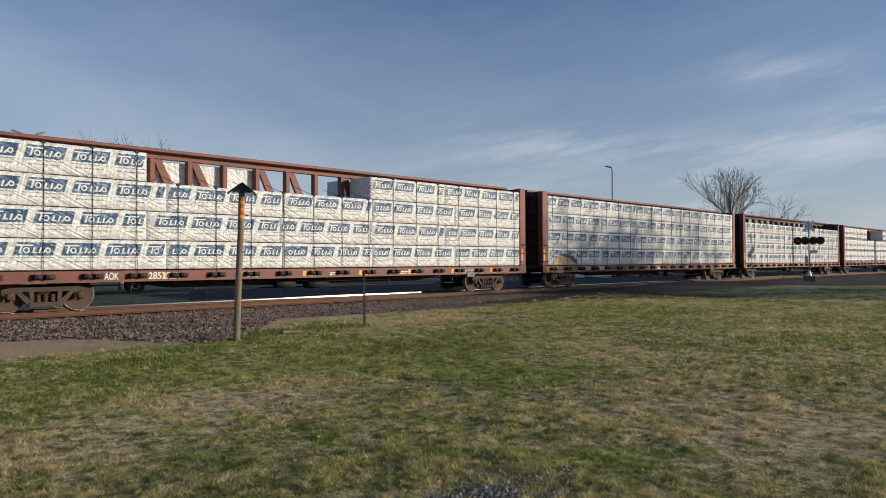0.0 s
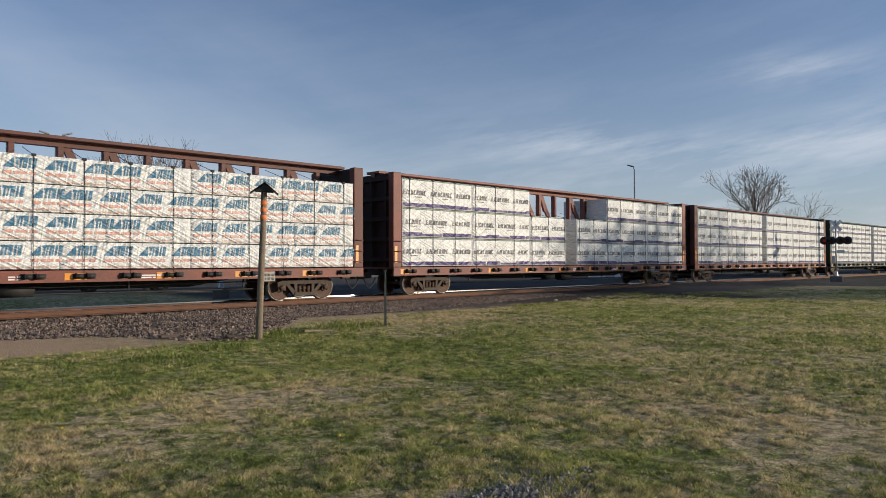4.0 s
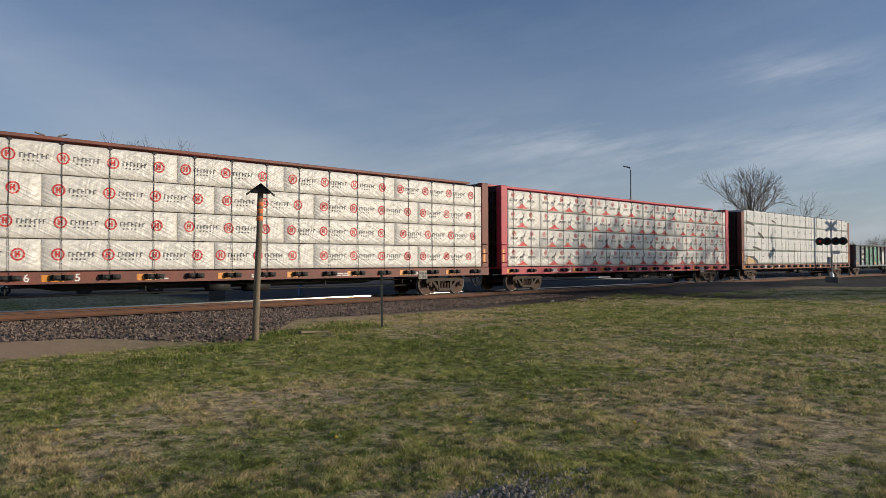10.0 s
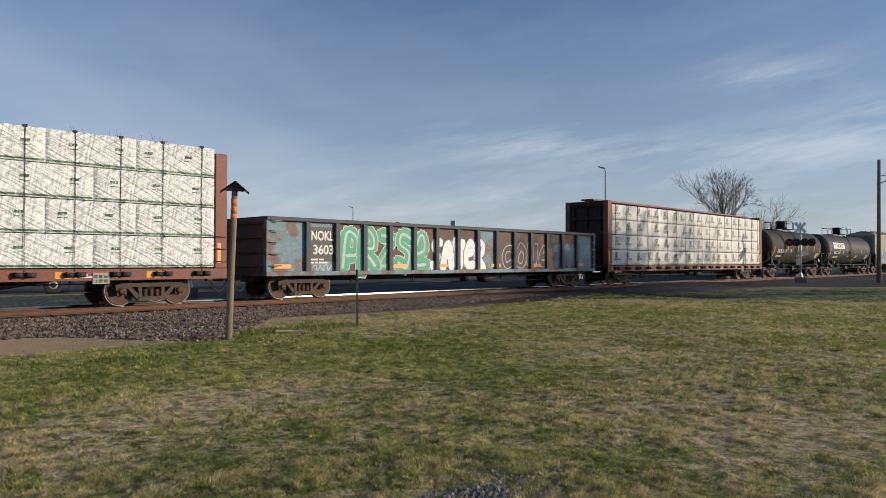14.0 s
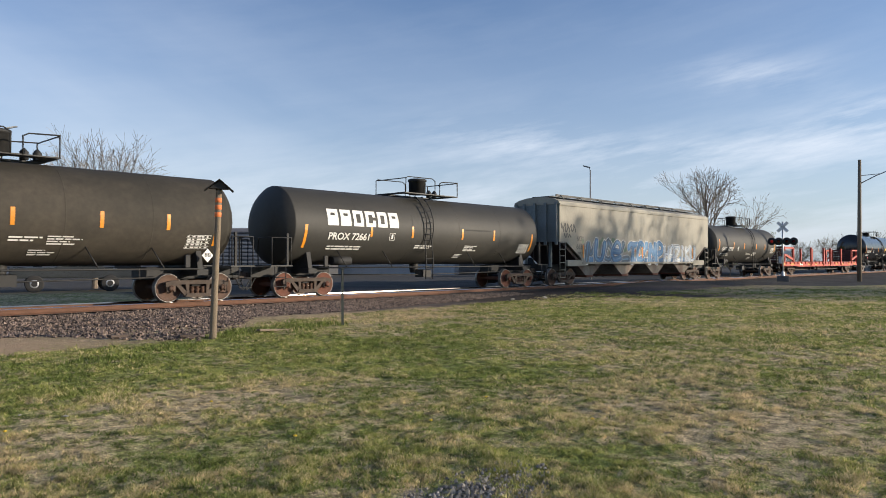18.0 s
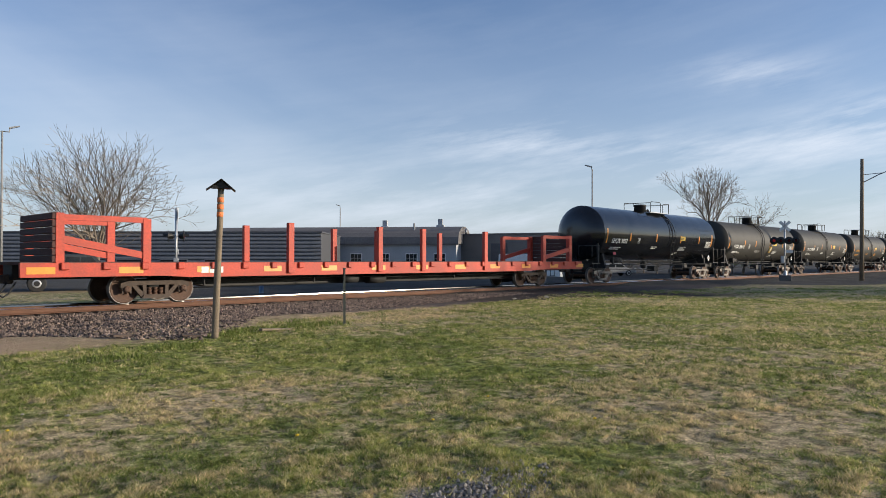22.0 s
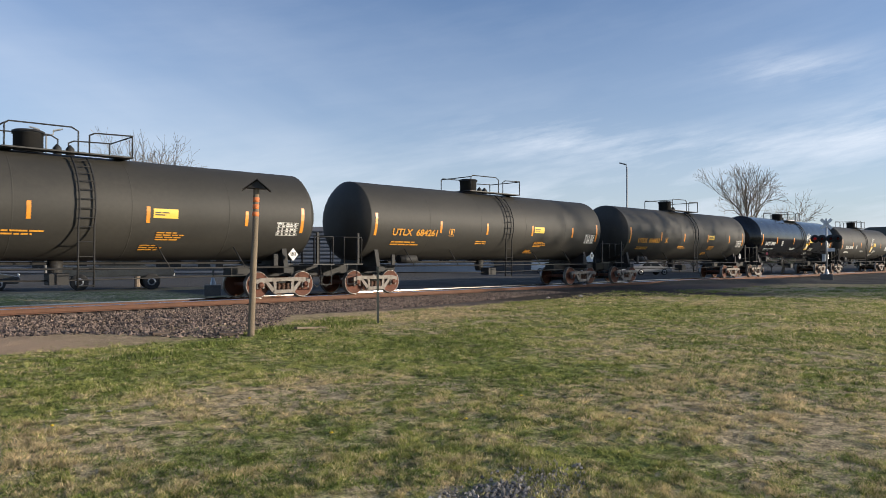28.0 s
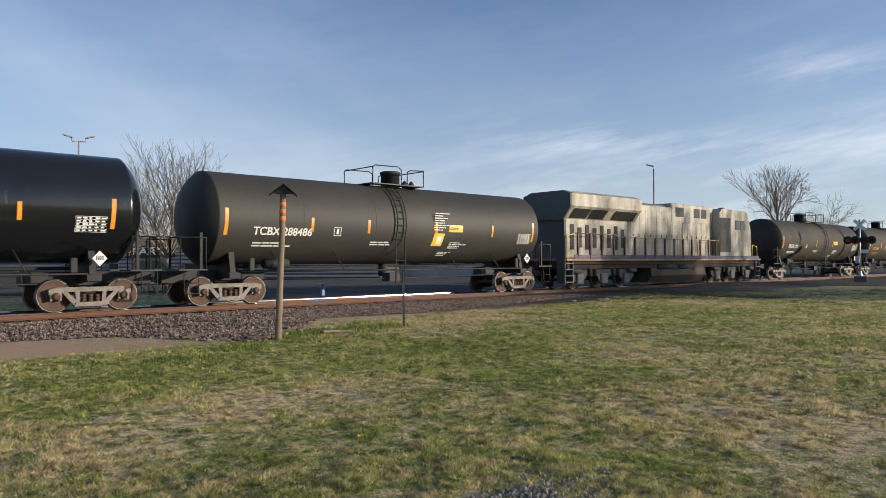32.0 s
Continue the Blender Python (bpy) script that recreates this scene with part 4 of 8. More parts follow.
def winch_mesh():
    bm = bmnew()
    for dx in (-0.14, 0.14):
        rod(bm, (dx - 0.09, -1.53, 0.97), (dx + 0.09, -1.53, 0.97), 0.062, 10)
        rod(bm, (dx - 0.10, -1.53, 0.97), (dx - 0.08, -1.53, 0.97), 0.09, 10)
    box(bm, -0.3, 0.3, -1.49, -1.455, 0.90, 1.04)
    me = bpy.data.meshes.new("winch")
    bm.to_mesh(me)
    bm.free()
    me.materials.append(M["black"])
    return me


WINCH = winch_mesh()


def centerbeam(label, s0, paint_key, style, wrap, tiers, top=4.66, lengths=(4.9, 4.9, 4.9, 3.7, 3.7), gap=None, open_top=None, far_open=None, marks="", sill_key=None, seed=1, cuts=()):
    paint = M[paint_key]
    sill = M[sill_key or paint_key]
    car = thing("centerbeam_railcar", label, "railcar", "freight train cars")
    rnd = random.Random(seed)
    for y in (-1.45, 1.37):
        bm = bmnew()
        box(bm, 0.0, CB_LEN, y, y + 0.08, 0.80, 1.13, 0.012)
        box(bm, 0.0, CB_LEN, y if y > 0 else y - 0.0, y + 0.08 + (0.06 if y < 0 else 0), 0.80, 0.83)
        s = part("side_sill", bm, sill, car)
        if y < 0:
            for k in range(9):
                x = 0.35 + k * 2.52
                bm = bmnew()
                plate(bm, ((x, 0.86), (x + 0.56, 0.86), (x + 0.56, 1.05), (x, 1.05)), -1.452, 0.003)
                if k not in (1,):
                    part("reflector_strip", bm, M["orange"], s)
                else:
                    bm.free()
            if marks:
                for k, word in enumerate(marks.split()):
                    words("reporting_mark", word, 0.21, M["white_mark"], s, 3.70 + 1.26 * k, 0.87, -1.454, width=0.135 * len(word))
            for k in range(4):
                stencil("small_stencil", s, pose(8.2 + k * 3.4, -1.453, 0.88), 0.75, 0.13, 2, M["white_mark"], seed * 7 + k, 0.6)
            bm = bmnew()
            box(bm, 18.97, 19.43, -1.475, -1.452, 0.70, 1.02)
            pl = part("data_plate", bm, M["concrete"], s, "white square label plate")
            bm = bmnew()
            for i in range(3):
                for j in range(2):
                    plate(bm, ((19.0 + i * 0.14, 0.74 + j * 0.13), (19.1 + i * 0.14, 0.74 + j * 0.13), (19.1 + i * 0.14, 0.83 + j * 0.13), (19.0 + i * 0.14, 0.83 + j * 0.13)), -1.4755)
            part("plate_print", bm, M["grey_mark"], pl)
    bm = bmnew()
    box(bm, 0.05, CB_LEN - 0.05, -1.36, 1.36, 1.05, 1.13)
    part("deck", bm, paint, car)
    bm = bmnew()
    extrude(bm, [(0.1, 0.80), (4.6, 0.80), (6.2, 0.55), (CB_LEN - 6.2, 0.55), (CB_LEN - 4.6, 0.80), (CB_LEN - 0.1, 0.80), (CB_LEN - 0.1, 1.04), (0.1, 1.04)], -0.35, 0.35, "y")
    part("center_sill", bm, M["black"], car)
    for k in range(10):
        x = 2.0 + k * 2.1
        bm = bmnew()
        box(bm, x, x + 0.1, -1.36, 1.36, 0.84, 1.05)
        part("cross_bearer", bm, M["black"], car)
    # end bulkheads; panel and ribs painted near-black to imitate shade between cars
    for x, way in ((0.0, 1), (CB_LEN, -1)):
        bm = bmnew()
        box(bm, min(x + way * 0.16, x + way * 0.24), max(x + way * 0.16, x + way * 0.24), -1.40, 1.40, 1.13, 4.84)
        bh = part("bulkhead", bm, M["shade_dark"], car)
        for y in (-1.43, 1.13):
            bm = bmnew()
            box(bm, min(x, x + way * 0.42), max(x, x + way * 0.42), y, y + 0.30, 1.13, 4.84, 0.02)
            part("bulkhead_post", bm, paint, bh)
        for k in range(5):
            z = 1.35 + k * 0.8
            bm = bmnew()
            box(bm, min(x + way * 0.02, x + way * 0.17), max(x + way * 0.02, x + way * 0.17), -1.13, 1.13, z, z + 0.16, 0.01)
            part("bulkhead_rib", bm, M["shade_dark"], bh)
        for y in (-0.9, 0.0, 0.9):
            bm = bmnew()
            box(bm, min(x + way * 0.01, x + way * 0.165), max(x + way * 0.01, x + way * 0.165), y - 0.05, y + 0.05, 1.13, 4.74)
            part("bulkhead_stiffener", bm, M["shade_dark"], bh)
        for z in (1.35, 1.75, 2.15):
            bm = bmnew()
            pipe(bm, [(x + way * 0.06, -1.44, z), (x + way * 0.06, -1.50, z), (x + way * 0.40, -1.50, z), (x + way * 0.40, -1.44, z)], 0.012)
            part("grab_iron", bm, sill, bh)
        bm = bmnew()
        plate(bm, ((x + way * 0.08, 1.3), (x + way * 0.20, 1.3), (x + way * 0.20, 1.95), (x + way * 0.08, 1.95)) if way > 0 else ((x - 0.34, 1.3), (x - 0.22, 1.3), (x - 0.22, 1.95), (x - 0.34, 1.95)), -1.433)
        part("reflector_strip", bm, M["orange"], bh)
        coupler(car, x, -way)
    beam_frame(car, paint, 0, CB_LEN)
    # load
    z0 = 1.15
    h = (top - z0) / tiers
    for side in (0, 1):
        for t in range(tiers):
            x = 0.46
            ls = list(lengths)
            if t % 2:
                ls = ls[::-1] if gap is None else ls
            last = CB_LEN - 0.44
            total = sum(ls)
            room = last - x - (gap[1] - gap[0] if gap else 0)
            k_fit = room / total
            for i, L in enumerate(ls):
                L *= k_fit
                if gap and x < gap[0] < x + L + 0.3 and abs(x - gap[1]) > 0.01:
                    L = gap[0] - x
                if L < 0.4:
                    continue
                mid = x + L / 2
                opened = (far_open if side else open_top)
                skip = t == tiers - 1 and opened and opened[0] < mid < opened[1]
                if not skip:
                    bundle(car, style, wrap, L, h, x, z0 + t * h, (t * 3 + i + seed) % 7, bool(side))
                x += L
                if gap and abs(x - gap[0]) < 0.02:
                    x = gap[1]
    # lashing cables with corner guards, and their winches
    n = int((CB_LEN - 1.2) / PITCH)
    for k in range(n + 1):
        x = 0.85 + k * PITCH
        if x > CB_LEN - 0.5:
            break
        part("winch", WINCH, None, car).matrix_basis = pose(x, 0, 0)
        open_here = open_top and open_top[0] < x < open_top[1]
        ztop = top - (h if open_here else 0)
        if gap and gap[0] - 0.1 < x < gap[1] + 0.1:
            continue
        bm = bmnew()
        pipe(bm, [(x, -1.458, 1.05), (x, -1.455, 1.16), (x + rnd.uniform(-0.02, 0.02), -1.431, (1.05 + ztop) / 2), (x, -1.428, ztop + 0.01), (x, -1.2, ztop + 0.04), (x, -0.2, min(4.86, ztop + 0.35))], 0.009, 4)
        c = part("lashing_cable", bm, M["black"], car)
        bm = bmnew()
        box(bm, x - 0.055, x + 0.055, -1.44, -1.36, ztop - 0.05, ztop + 0.02, 0.01)
        part("corner_guard", bm, M["black"], c)
    for x in cuts:
        # torn wrap: bare boards under a dark flap
        for r in range(6):
            a, b = 0.02 * r * r, 1.75 - 0.05 * r * r
            bm = bmnew()
            plate(bm, ((x + a, 1.2 + r * 0.09), (x + b, 1.2 + r * 0.09), (x + b - 0.1, 1.28 + r * 0.09), (x + a, 1.28 + r * 0.09)), -1.428, 0.006)
            part("bare_board", bm, M["wood"], car, "sawn board showing through torn wrap")
        bm = bmnew()
        extrude(bm, [(x + 0.1, 1.76), (x + 1.3, 1.72), (x + 2.0, 1.45), (x + 2.1, 1.18), (x + 1.9, 1.3), (x + 1.2, 1.6)], -1.455, -1.436, "y")
        part("torn_flap", bm, M["dark_mark"], car, "loose dark flap of torn wrap")
        for dx, z, w, hh in ((0.1, 3.9, 1.5, 0.35), (2.2, 3.0, 1.0, 0.5), (1.2, 2.15, 1.6, 0.3), (4.6, 4.2, 0.9, 0.25)) if top > 4.9 else ():
            bm = bmnew()
            extrude(bm, [(x + dx, z + hh), (x + dx + w * 0.5, z + hh * 0.8), (x + dx + w, z + hh * 0.2), (x + dx + w * 0.9, z), (x + dx + w * 0.4, z + hh * 0.35), (x + dx + w * 0.1, z + hh * 0.6)], -1.432, -1.418, "y")
            part("torn_flap", bm, M["dark_mark"], car, "dark fold of loose torn wrap")
    truck(car, 2.3)
    truck(car, CB_LEN - 2.3)
    underframe_bits(car, CB_LEN, seed)
    enter(car, s0)
    return car


def build_centerbeams():
    four = (4.9, 3.7, 4.9, 4.9, 3.7)
    centerbeam("oxide-brown centre-beam railcar with blue-printed wrapped timber, top tier half empty", -237.9, "brown", "tolko", "wrap", 4, lengths=(5.07, 4.1, 4.02, 4.6, 4.46), open_top=(5.5, 13.7), far_open=(7.9, 13.7), marks="AOK   28522", seed=1)
    centerbeam("oxide-brown centre-beam railcar fully loaded with blue-printed white timber packs", -213.4, "brown", "tolko", "wrap", 4, lengths=four, marks="NOKL   739411", seed=2, cuts=(0.9,))
    centerbeam("dark brown centre-beam railcar with creased teal-printed packs below the beam", -188.75, "dark_brown", "ply", "wrap_soft", 4, top=4.24, lengths=(2.5, 3.7, 2.5, 3.7, 3.7, 2.5, 3.7), marks="IC   97   227", sill_key="brown", seed=3)
    centerbeam("brown centre-beam railcar with violet-banded packs and an open truss", -164.15, "brown", "river", "wrap", 3, lengths=(4.0, 3.95, 2.7, 2.75, 4.1, 4.2), gap=(11.05, 11.95), open_top=(8.4, 14.6), far_open=(8.4, 14.0), seed=4)
    centerbeam("brown centre-beam railcar with white violet-banded packs in two blocks", -139.85, "dark_brown", "river", "wrap_soft", 3, lengths=(4.9, 4.85, 4.9, 3.65, 3.7), gap=(10.19, 11.0), marks="CN    6   57", sill_key="brown", seed=5)
    centerbeam("dark green centre-beam railcar with violet and green banded timber packs", -115.6, "green", "river", "wrap_soft", 4, lengths=(4.9, 3.0, 3.1, 4.9, 5.4), gap=(11.44, 12.3), marks="COL     886", seed=6)
    centerbeam("oxide-brown centre-beam railcar with white packs printed with red rings", -91.05, "brown", "round", "wrap_cream", 4, lengths=(4.9, 4.9, 3.7, 4.9, 3.7), marks="DWC  6  5", seed=7)
    centerbeam("bright red centre-beam railcar with red-printed cream timber packs", -67.05, "red", "deer", "wrap_cream", 4, lengths=(2.5, 3.7, 4.9, 4.9, 4.9, 2.4), marks="DWC 62   595", seed=8)
    centerbeam("oxide-brown centre-beam railcar with torn white and green wrapped packs", -41.85, "brown", "band", "wrap_soft", 4, top=5.0, lengths=(2.5, 2.45, 4.9, 4.9, 3.7, 3.7), marks="NOKL   732   377", seed=9, cuts=(0.6,))
    centerbeam("oxide-brown centre-beam railcar with cream packs printed in grey", 4.75, "brown", "dunk", "wrap_cream", 4, lengths=(4.9, 4.9, 4.9, 3.7, 4.9), seed=10)


build_centerbeams()

# ---- tank cars ----
R_TANK, Z_TANK = 1.55, 2.84


def on_tank(x, z, r=R_TANK, zc=Z_TANK):
    """Pose of something flat lying on the near flank of the barrel, its lower edge at height z."""
    a = math.asin(max(-0.98, min(0.98, (z - zc) / r)))
    return pose(x, -(r + 0.006) * math.cos(a), zc + (r + 0.006) * math.sin(a)) @ pose(0, 0, 0, -math.degrees(a))


def curved_patch(bm, x0, x1, z0, z1, r, zc, lift=0.006, n=4, slant=0.0):
    rows = []
    for k in range(n + 1):
        z = z0 + (z1 - z0) * k / n
        a = math.asin(max(-0.99, min(0.99, (z - zc) / r)))
        y, zz = -(r + lift) * math.cos(a), zc + (r + lift) * math.sin(a)
        dx = slant * (z - z0)
        rows.append((bm.verts.new((x0 + dx, y, zz)), bm.verts.new((x1 + dx, y, zz))))
    for a, b in zip(rows, rows[1:]):
        bm.faces.new((a[0], a[1], b[1], b[0]))


def tank_car(label, s0, span, paint="tank_black", mark="", mark_key="white_mark", mark_x=3.1, r=R_TANK, frame_kind="rust", wheel_kind="rust", dome=0.5, big="", seed=1, flag=False, yellow=False, square=False, plat=None, lad_x=None, strips=None, man=0.35, placards=True, end_z=2.25):
    """s0: where the first truck's centre rides; span: from truck to truck. Drawn from the first truck's centre."""
    rnd = random.Random(seed)
    zc = Z_TANK - (R_TANK - r) * 0.6

    def flank(x, z):
        return on_tank(x, z, r, zc)

    car = thing("tank_railcar", label, "tank railcar", "freight train cars")
    cut = 0.2 if r < R_TANK else 0.42 if r == R_TANK else 0.35
    x0, x1 = -1.02 + cut, span + 1.02 - (0.2 if r < R_TANK else 0.25 if r == R_TANK else 0.1)
    bm = bmnew()
    head = [(0.58 * (1 - q ** 3.3), q) for q in (0.008, 0.2, 0.4, 0.55, 0.7, 0.8, 0.88, 0.94, 0.975)] + [(0.012, 0.994), (0.0, 1.0)]
    rings = [x0 + (x1 - x0) * k / 10 for k in range(1, 10)]
    swell = [(x + dx, r - dr) for x in rings for dx, dr in ((-0.22, 0.002), (0.0, 0.0065), (0.22, 0.002))]
    prof = [(x0 - 0.02 - c, max(0.012, q * r)) for c, q in head] + [(x0 + 0.03, r)] + swell + [(x1 - 0.03, r)] + [(x1 + 0.02 + c, max(0.012, q * r)) for c, q in head[::-1]]
    lathe(bm, prof, 56, "x")
    for v in bm.verts:
        v.co.z += zc
    barrel = part("tank_barrel", bm, M[paint], car)
    # weld rings
    for q in (0.2, 0.4, 0.6, 0.8):
        bm = bmnew()
        x = x0 + (x1 - x0) * q
        lathe(bm, [(x - 0.02, r - 0.02), (x - 0.012, r - 0.003), (x + 0.012, r - 0.003), (x + 0.02, r - 0.02)], 48, "x", closed=False)
        for v in bm.verts:
            v.co.z += zc
        part("weld_seam", bm, M[paint], barrel)
    # draft sills, end platforms, bolsters with saddle
    for x, way in ((0.0, -1), (span, 1)):
        bm = bmnew()
        xa, xb = x - way * 1.6, x + way * 1.95
        box(bm, min(xa, xb), max(xa, xb), -0.28, 0.28, 0.72, 1.12, 0.02)
        part("draft_sill", bm, M["black"], car)
        bm = bmnew()
        box(bm, x - 0.2, x + 0.2, -1.35, 1.35, 0.86, 1.06, 0.01)
        extrude(bm, [(-1.2, 1.06), (1.2, 1.06), (1.05, 1.72), (0.6, 1.42), (0, 1.32), (-0.6, 1.42), (-1.05, 1.72)], x - 0.09, x + 0.09, "x")
        part("bolster_saddle", bm, M["black"], car)
        for s in (-1, 1):
            bm = bmnew()
            a, b = x + way * 0.95, x + way * 1.85
            box(bm, min(a, b), max(a, b), min(s * 0.5, s * 1.45), max(s * 0.5, s * 1.45), 1.13, 1.17)
            part("end_platform", bm, M["dark_tin"], car)
            bm = bmnew()
            e = x + way * 1.8
            pipe(bm, [(x + way * 1.0, s * 1.42, 1.15), (x + way * 1.0, s * 1.42, 2.15), (e, s * 1.42, 2.15), (e, s * 1.42, 1.15)], 0.02)
            pipe(bm, [(e, s * 1.42, 2.15), (e, s * 0.55, 2.15), (e, s * 0.55, 1.15)], 0.02)
            part("end_handrail", bm, M["black"], car)
            bm = bmnew()
            pipe(bm, [(e - way * 0.1, s * 1.45, 1.13), (e - way * 0.1, s * 1.47, 0.42), (e - way * 0.55, s * 1.47, 0.42), (e - way * 0.55, s * 1.45, 1.13)], 0.016)
            pipe(bm, [(e - way * 0.1, s * 1.47, 0.75), (e - way * 0.55, s * 1.47, 0.75)], 0.016)
            part("stirrup_step", bm, M["black"], car)
            if s < 0:
                bm = bmnew()
                c = x - way * 0.55
                box(bm, c - 0.09, c + 0.09, -1.44, -1.36, 1.10, 1.52, 0.02)
                part("flag_bracket", bm, M["black"], car)
                bm = bmnew()
                box(bm, x + way * 1.15 - 0.04, x + way * 1.15 + 0.04, -1.43, -1.35, 1.15, 2.3)
                part("end_post", bm, M["black"], car)
        coupler(car, x + way * 1.95, way)
    bm = bmnew()
    pipe(bm, [(0.2, -1.42, 1.07), (span - 0.2, -1.42, 1.07)], 0.028)
    for q in (0.12, 0.3, 0.7, 0.88):
        x = span * q
        pipe(bm, [(x, -1.42, 1.07), (x - 0.28, -1.12, 1.74)], 0.02)
        pipe(bm, [(x, -1.42, 1.07), (x + 0.02, -1.2, 1.06)], 0.02)
    part("side_rail", bm, M["black"], car)
    bm = bmnew()
    rod(bm, (0.3, 0.0, 1.22), (span - 0.3, 0.0, 1.22), 0.05, 6)
    c = span / 2
    lathe(bm, [(0.80, 0.05), (0.80, 0.16), (0.98, 0.2), (1.3, 0.22)], 14, "z")
    for v in bm.verts[-56:]:
        v.co.x += c
    part("outlet_valve", bm, M["black"], car)
    # manway, top platform, rails
    up = (zc + r) - (Z_TANK + R_TANK)
    first_top = len(car.children)
    pa, pb = plat or (span * 0.5 - 1.9, span * 0.5 + 1.75)
    pm = pa + (pb - pa) * man
    top_mat = M["galv"] if paint == "tank_gloss" else M["dark_tin"]
    bm = bmnew()
    lathe(bm, [(4.30, 0.38), (4.88, 0.38), (4.89, 0.42), (4.97, 0.42), (5.0, 0.36), (5.02, 0.05)], 24, "z")
    for v in bm.verts:
        v.co.x += pm
    part("manway", bm, M["black"], car)
    for q in (0.75, 1.1):
        bm = bmnew()
        lathe(bm, [(4.35, 0.12), (4.58, 0.12), (4.62, 0.09), (4.70, 0.02)], 14, "z")
        for v in bm.verts:
            v.co.x += pm + q
        part("valve_housing", bm, M["black"], car)
    bm = bmnew()
    for x0p, x1p, y0p, y1p in ((pa, pb, -0.95, -0.5), (pa, pb, 0.5, 0.95), (pa, pa + 0.35, -0.5, 0.5), (pb - 0.4, pb, -0.5, 0.5)):
        box(bm, x0p, x1p, y0p, y1p, 4.36, 4.40)
    bmesh.ops.remove_doubles(bm, verts=bm.verts[:], dist=0.001)
    part("top_platform", bm, top_mat, car)
    half = pa + (pb - pa) * 0.55
    for y in (-0.95, 0.95):
        bm = bmnew()
        pipe(bm, [(pa + 0.05, y, 4.38), (pa + 0.05, y, 4.98), (pa + 0.15, y, 5.06), (half - 0.18, y, 5.08), (half, y, 4.98), (half, y, 4.38)], 0.021)
        part("top_handrail", bm, M["black"], car)
        bm = bmnew()
        pipe(bm, [(half + 0.3, y, 4.38), (half + 0.3, y, 4.9), (half + 0.45, y, 4.98), (pb - 0.04, y, 5.02), (pb - 0.04, y, 4.38)], 0.021)
        part("top_handrail", bm, M["black"], car)
    for x in (pa + 0.05, pb - 0.04):
        bm = bmnew()
        pipe(bm, [(x, -0.95, 5.0), (x, 0.95, 5.0)], 0.021)
        part("top_end_rail", bm, M["black"], car)
    for ob in list(car.children)[first_top:]:
        ob.matrix_basis = pose(0, 0, up)
    # side ladder hugging the barrel
    lx = (lad_x if lad_x is not None else span * 0.5 + 0.55) - 0.21
    lad = None
    for dx in (0, 0.42):
        bm = bmnew()
        pts = [(lx + dx, -1.50, 0.55), (lx + dx, -1.53, 1.3)] + [(lx + dx, -(r + 0.1) * math.cos(a), zc + (r + 0.1) * math.sin(a)) for a in [radians(g) for g in (-22, -5, 12, 28, 44, 58)]]
        pipe(bm, pts, 0.026)
        st = part("ladder_stile", bm, M["black"], car)
        lad = lad or st
    for k in range(13):
        g = -58 + k * 9.2
        a = radians(g)
        p = (-(r + 0.1) * math.cos(a), zc + (r + 0.1) * math.sin(a)) if g > -22 else (-1.52, 0.6 + (g + 58) / 36 * 1.6)
        bm = bmnew()
        rod(bm, (lx, p[0], p[1]), (lx + 0.42, p[0], p[1]), 0.016, 6)
        part("rung", bm, M["black"], lad)
    # reflective strips and prints
    ends = (-0.45, span + 0.36)
    for k, x in enumerate((ends[0], *(strips or (2.6, 5.6, 8.9, 11.6)), ends[1])):
        bm = bmnew()
        if k in (0, 5):
            curved_patch(bm, x, x + 0.12, end_z, end_z + 0.85, r, zc, slant=0.03)
        elif x < span:
            curved_patch(bm, x, x + 0.11, 2.42, 2.90, r, zc)
        part("reflector_strip", bm, M["orange"], barrel)
    mk = M[mark_key]
    if big:
        # company name, drawn as plain heavy white shapes
        xs, zs = (0.0, 0.15, 0.36, 0.51), (0.0, 0.14, 0.26, 0.38, 0.48, 0.62)
        for k in range(6):
            bm = bmnew()
            grid = {}
            for i in range(3):
                for j in range(5):
                    hollow = i == 1 and (j == 3 or (k in (2, 3, 4) and j in (1, 2)))
                    notch = i == 2 and j == 2 and k == 3
                    if hollow or notch:
                        continue
                    f = []
                    for p, q in ((i, j), (i + 1, j), (i + 1, j + 1), (i, j + 1)):
                        if (p, q) not in grid:
                            a = math.asin((2.80 + zs[q] - zc) / r)
                            grid[p, q] = bm.verts.new((0.6 + k * 0.625 + xs[p], -(r + 0.007) * math.cos(a), zc + (r + 0.007) * math.sin(a)))
                        f.append(grid[p, q])
                    bm.faces.new(f)
            part("painted_shape", bm, mk, barrel, "heavy white painted block")
    if mark:
        w = words("reporting_mark", mark, 0.28, mk, barrel, 0, 0, 0, width=0.2 * len(mark))
        w.matrix_basis = flank(0.55 + mark_x - 3.1, 2.28) @ pose(0, 0, 0, 90)
    for k, (x, z, w, h, n) in enumerate(((0.6 + mark_x - 3.1, 1.9, 1.7, 0.24, 2), (5.3, 2.0, 1.1, 0.2, 2), (span - 4.6, 1.92, 1.0, 0.34, 4), (span - 5.0, 1.62, 0.7, 0.3, 3))):
        st = stencil("small_stencil", barrel, flank(x, z), w, h, n, mk, seed * 11 + k, 0.5)
    # white data table
    bm = bmnew()
    x = span - 0.55
    for k in range(6):
        z = end_z - 0.1 + k * 0.085
        curved_patch(bm, x, x + 0.82, z, z + 0.012, r, zc, n=1)
        for j in range(5):
            q = rnd.uniform(0.05, 0.14)
            if k < 5:
                curved_patch(bm, x + 0.03 + j * 0.16, x + 0.03 + j * 0.16 + q, z + 0.028, z + 0.07, r, zc, n=1)
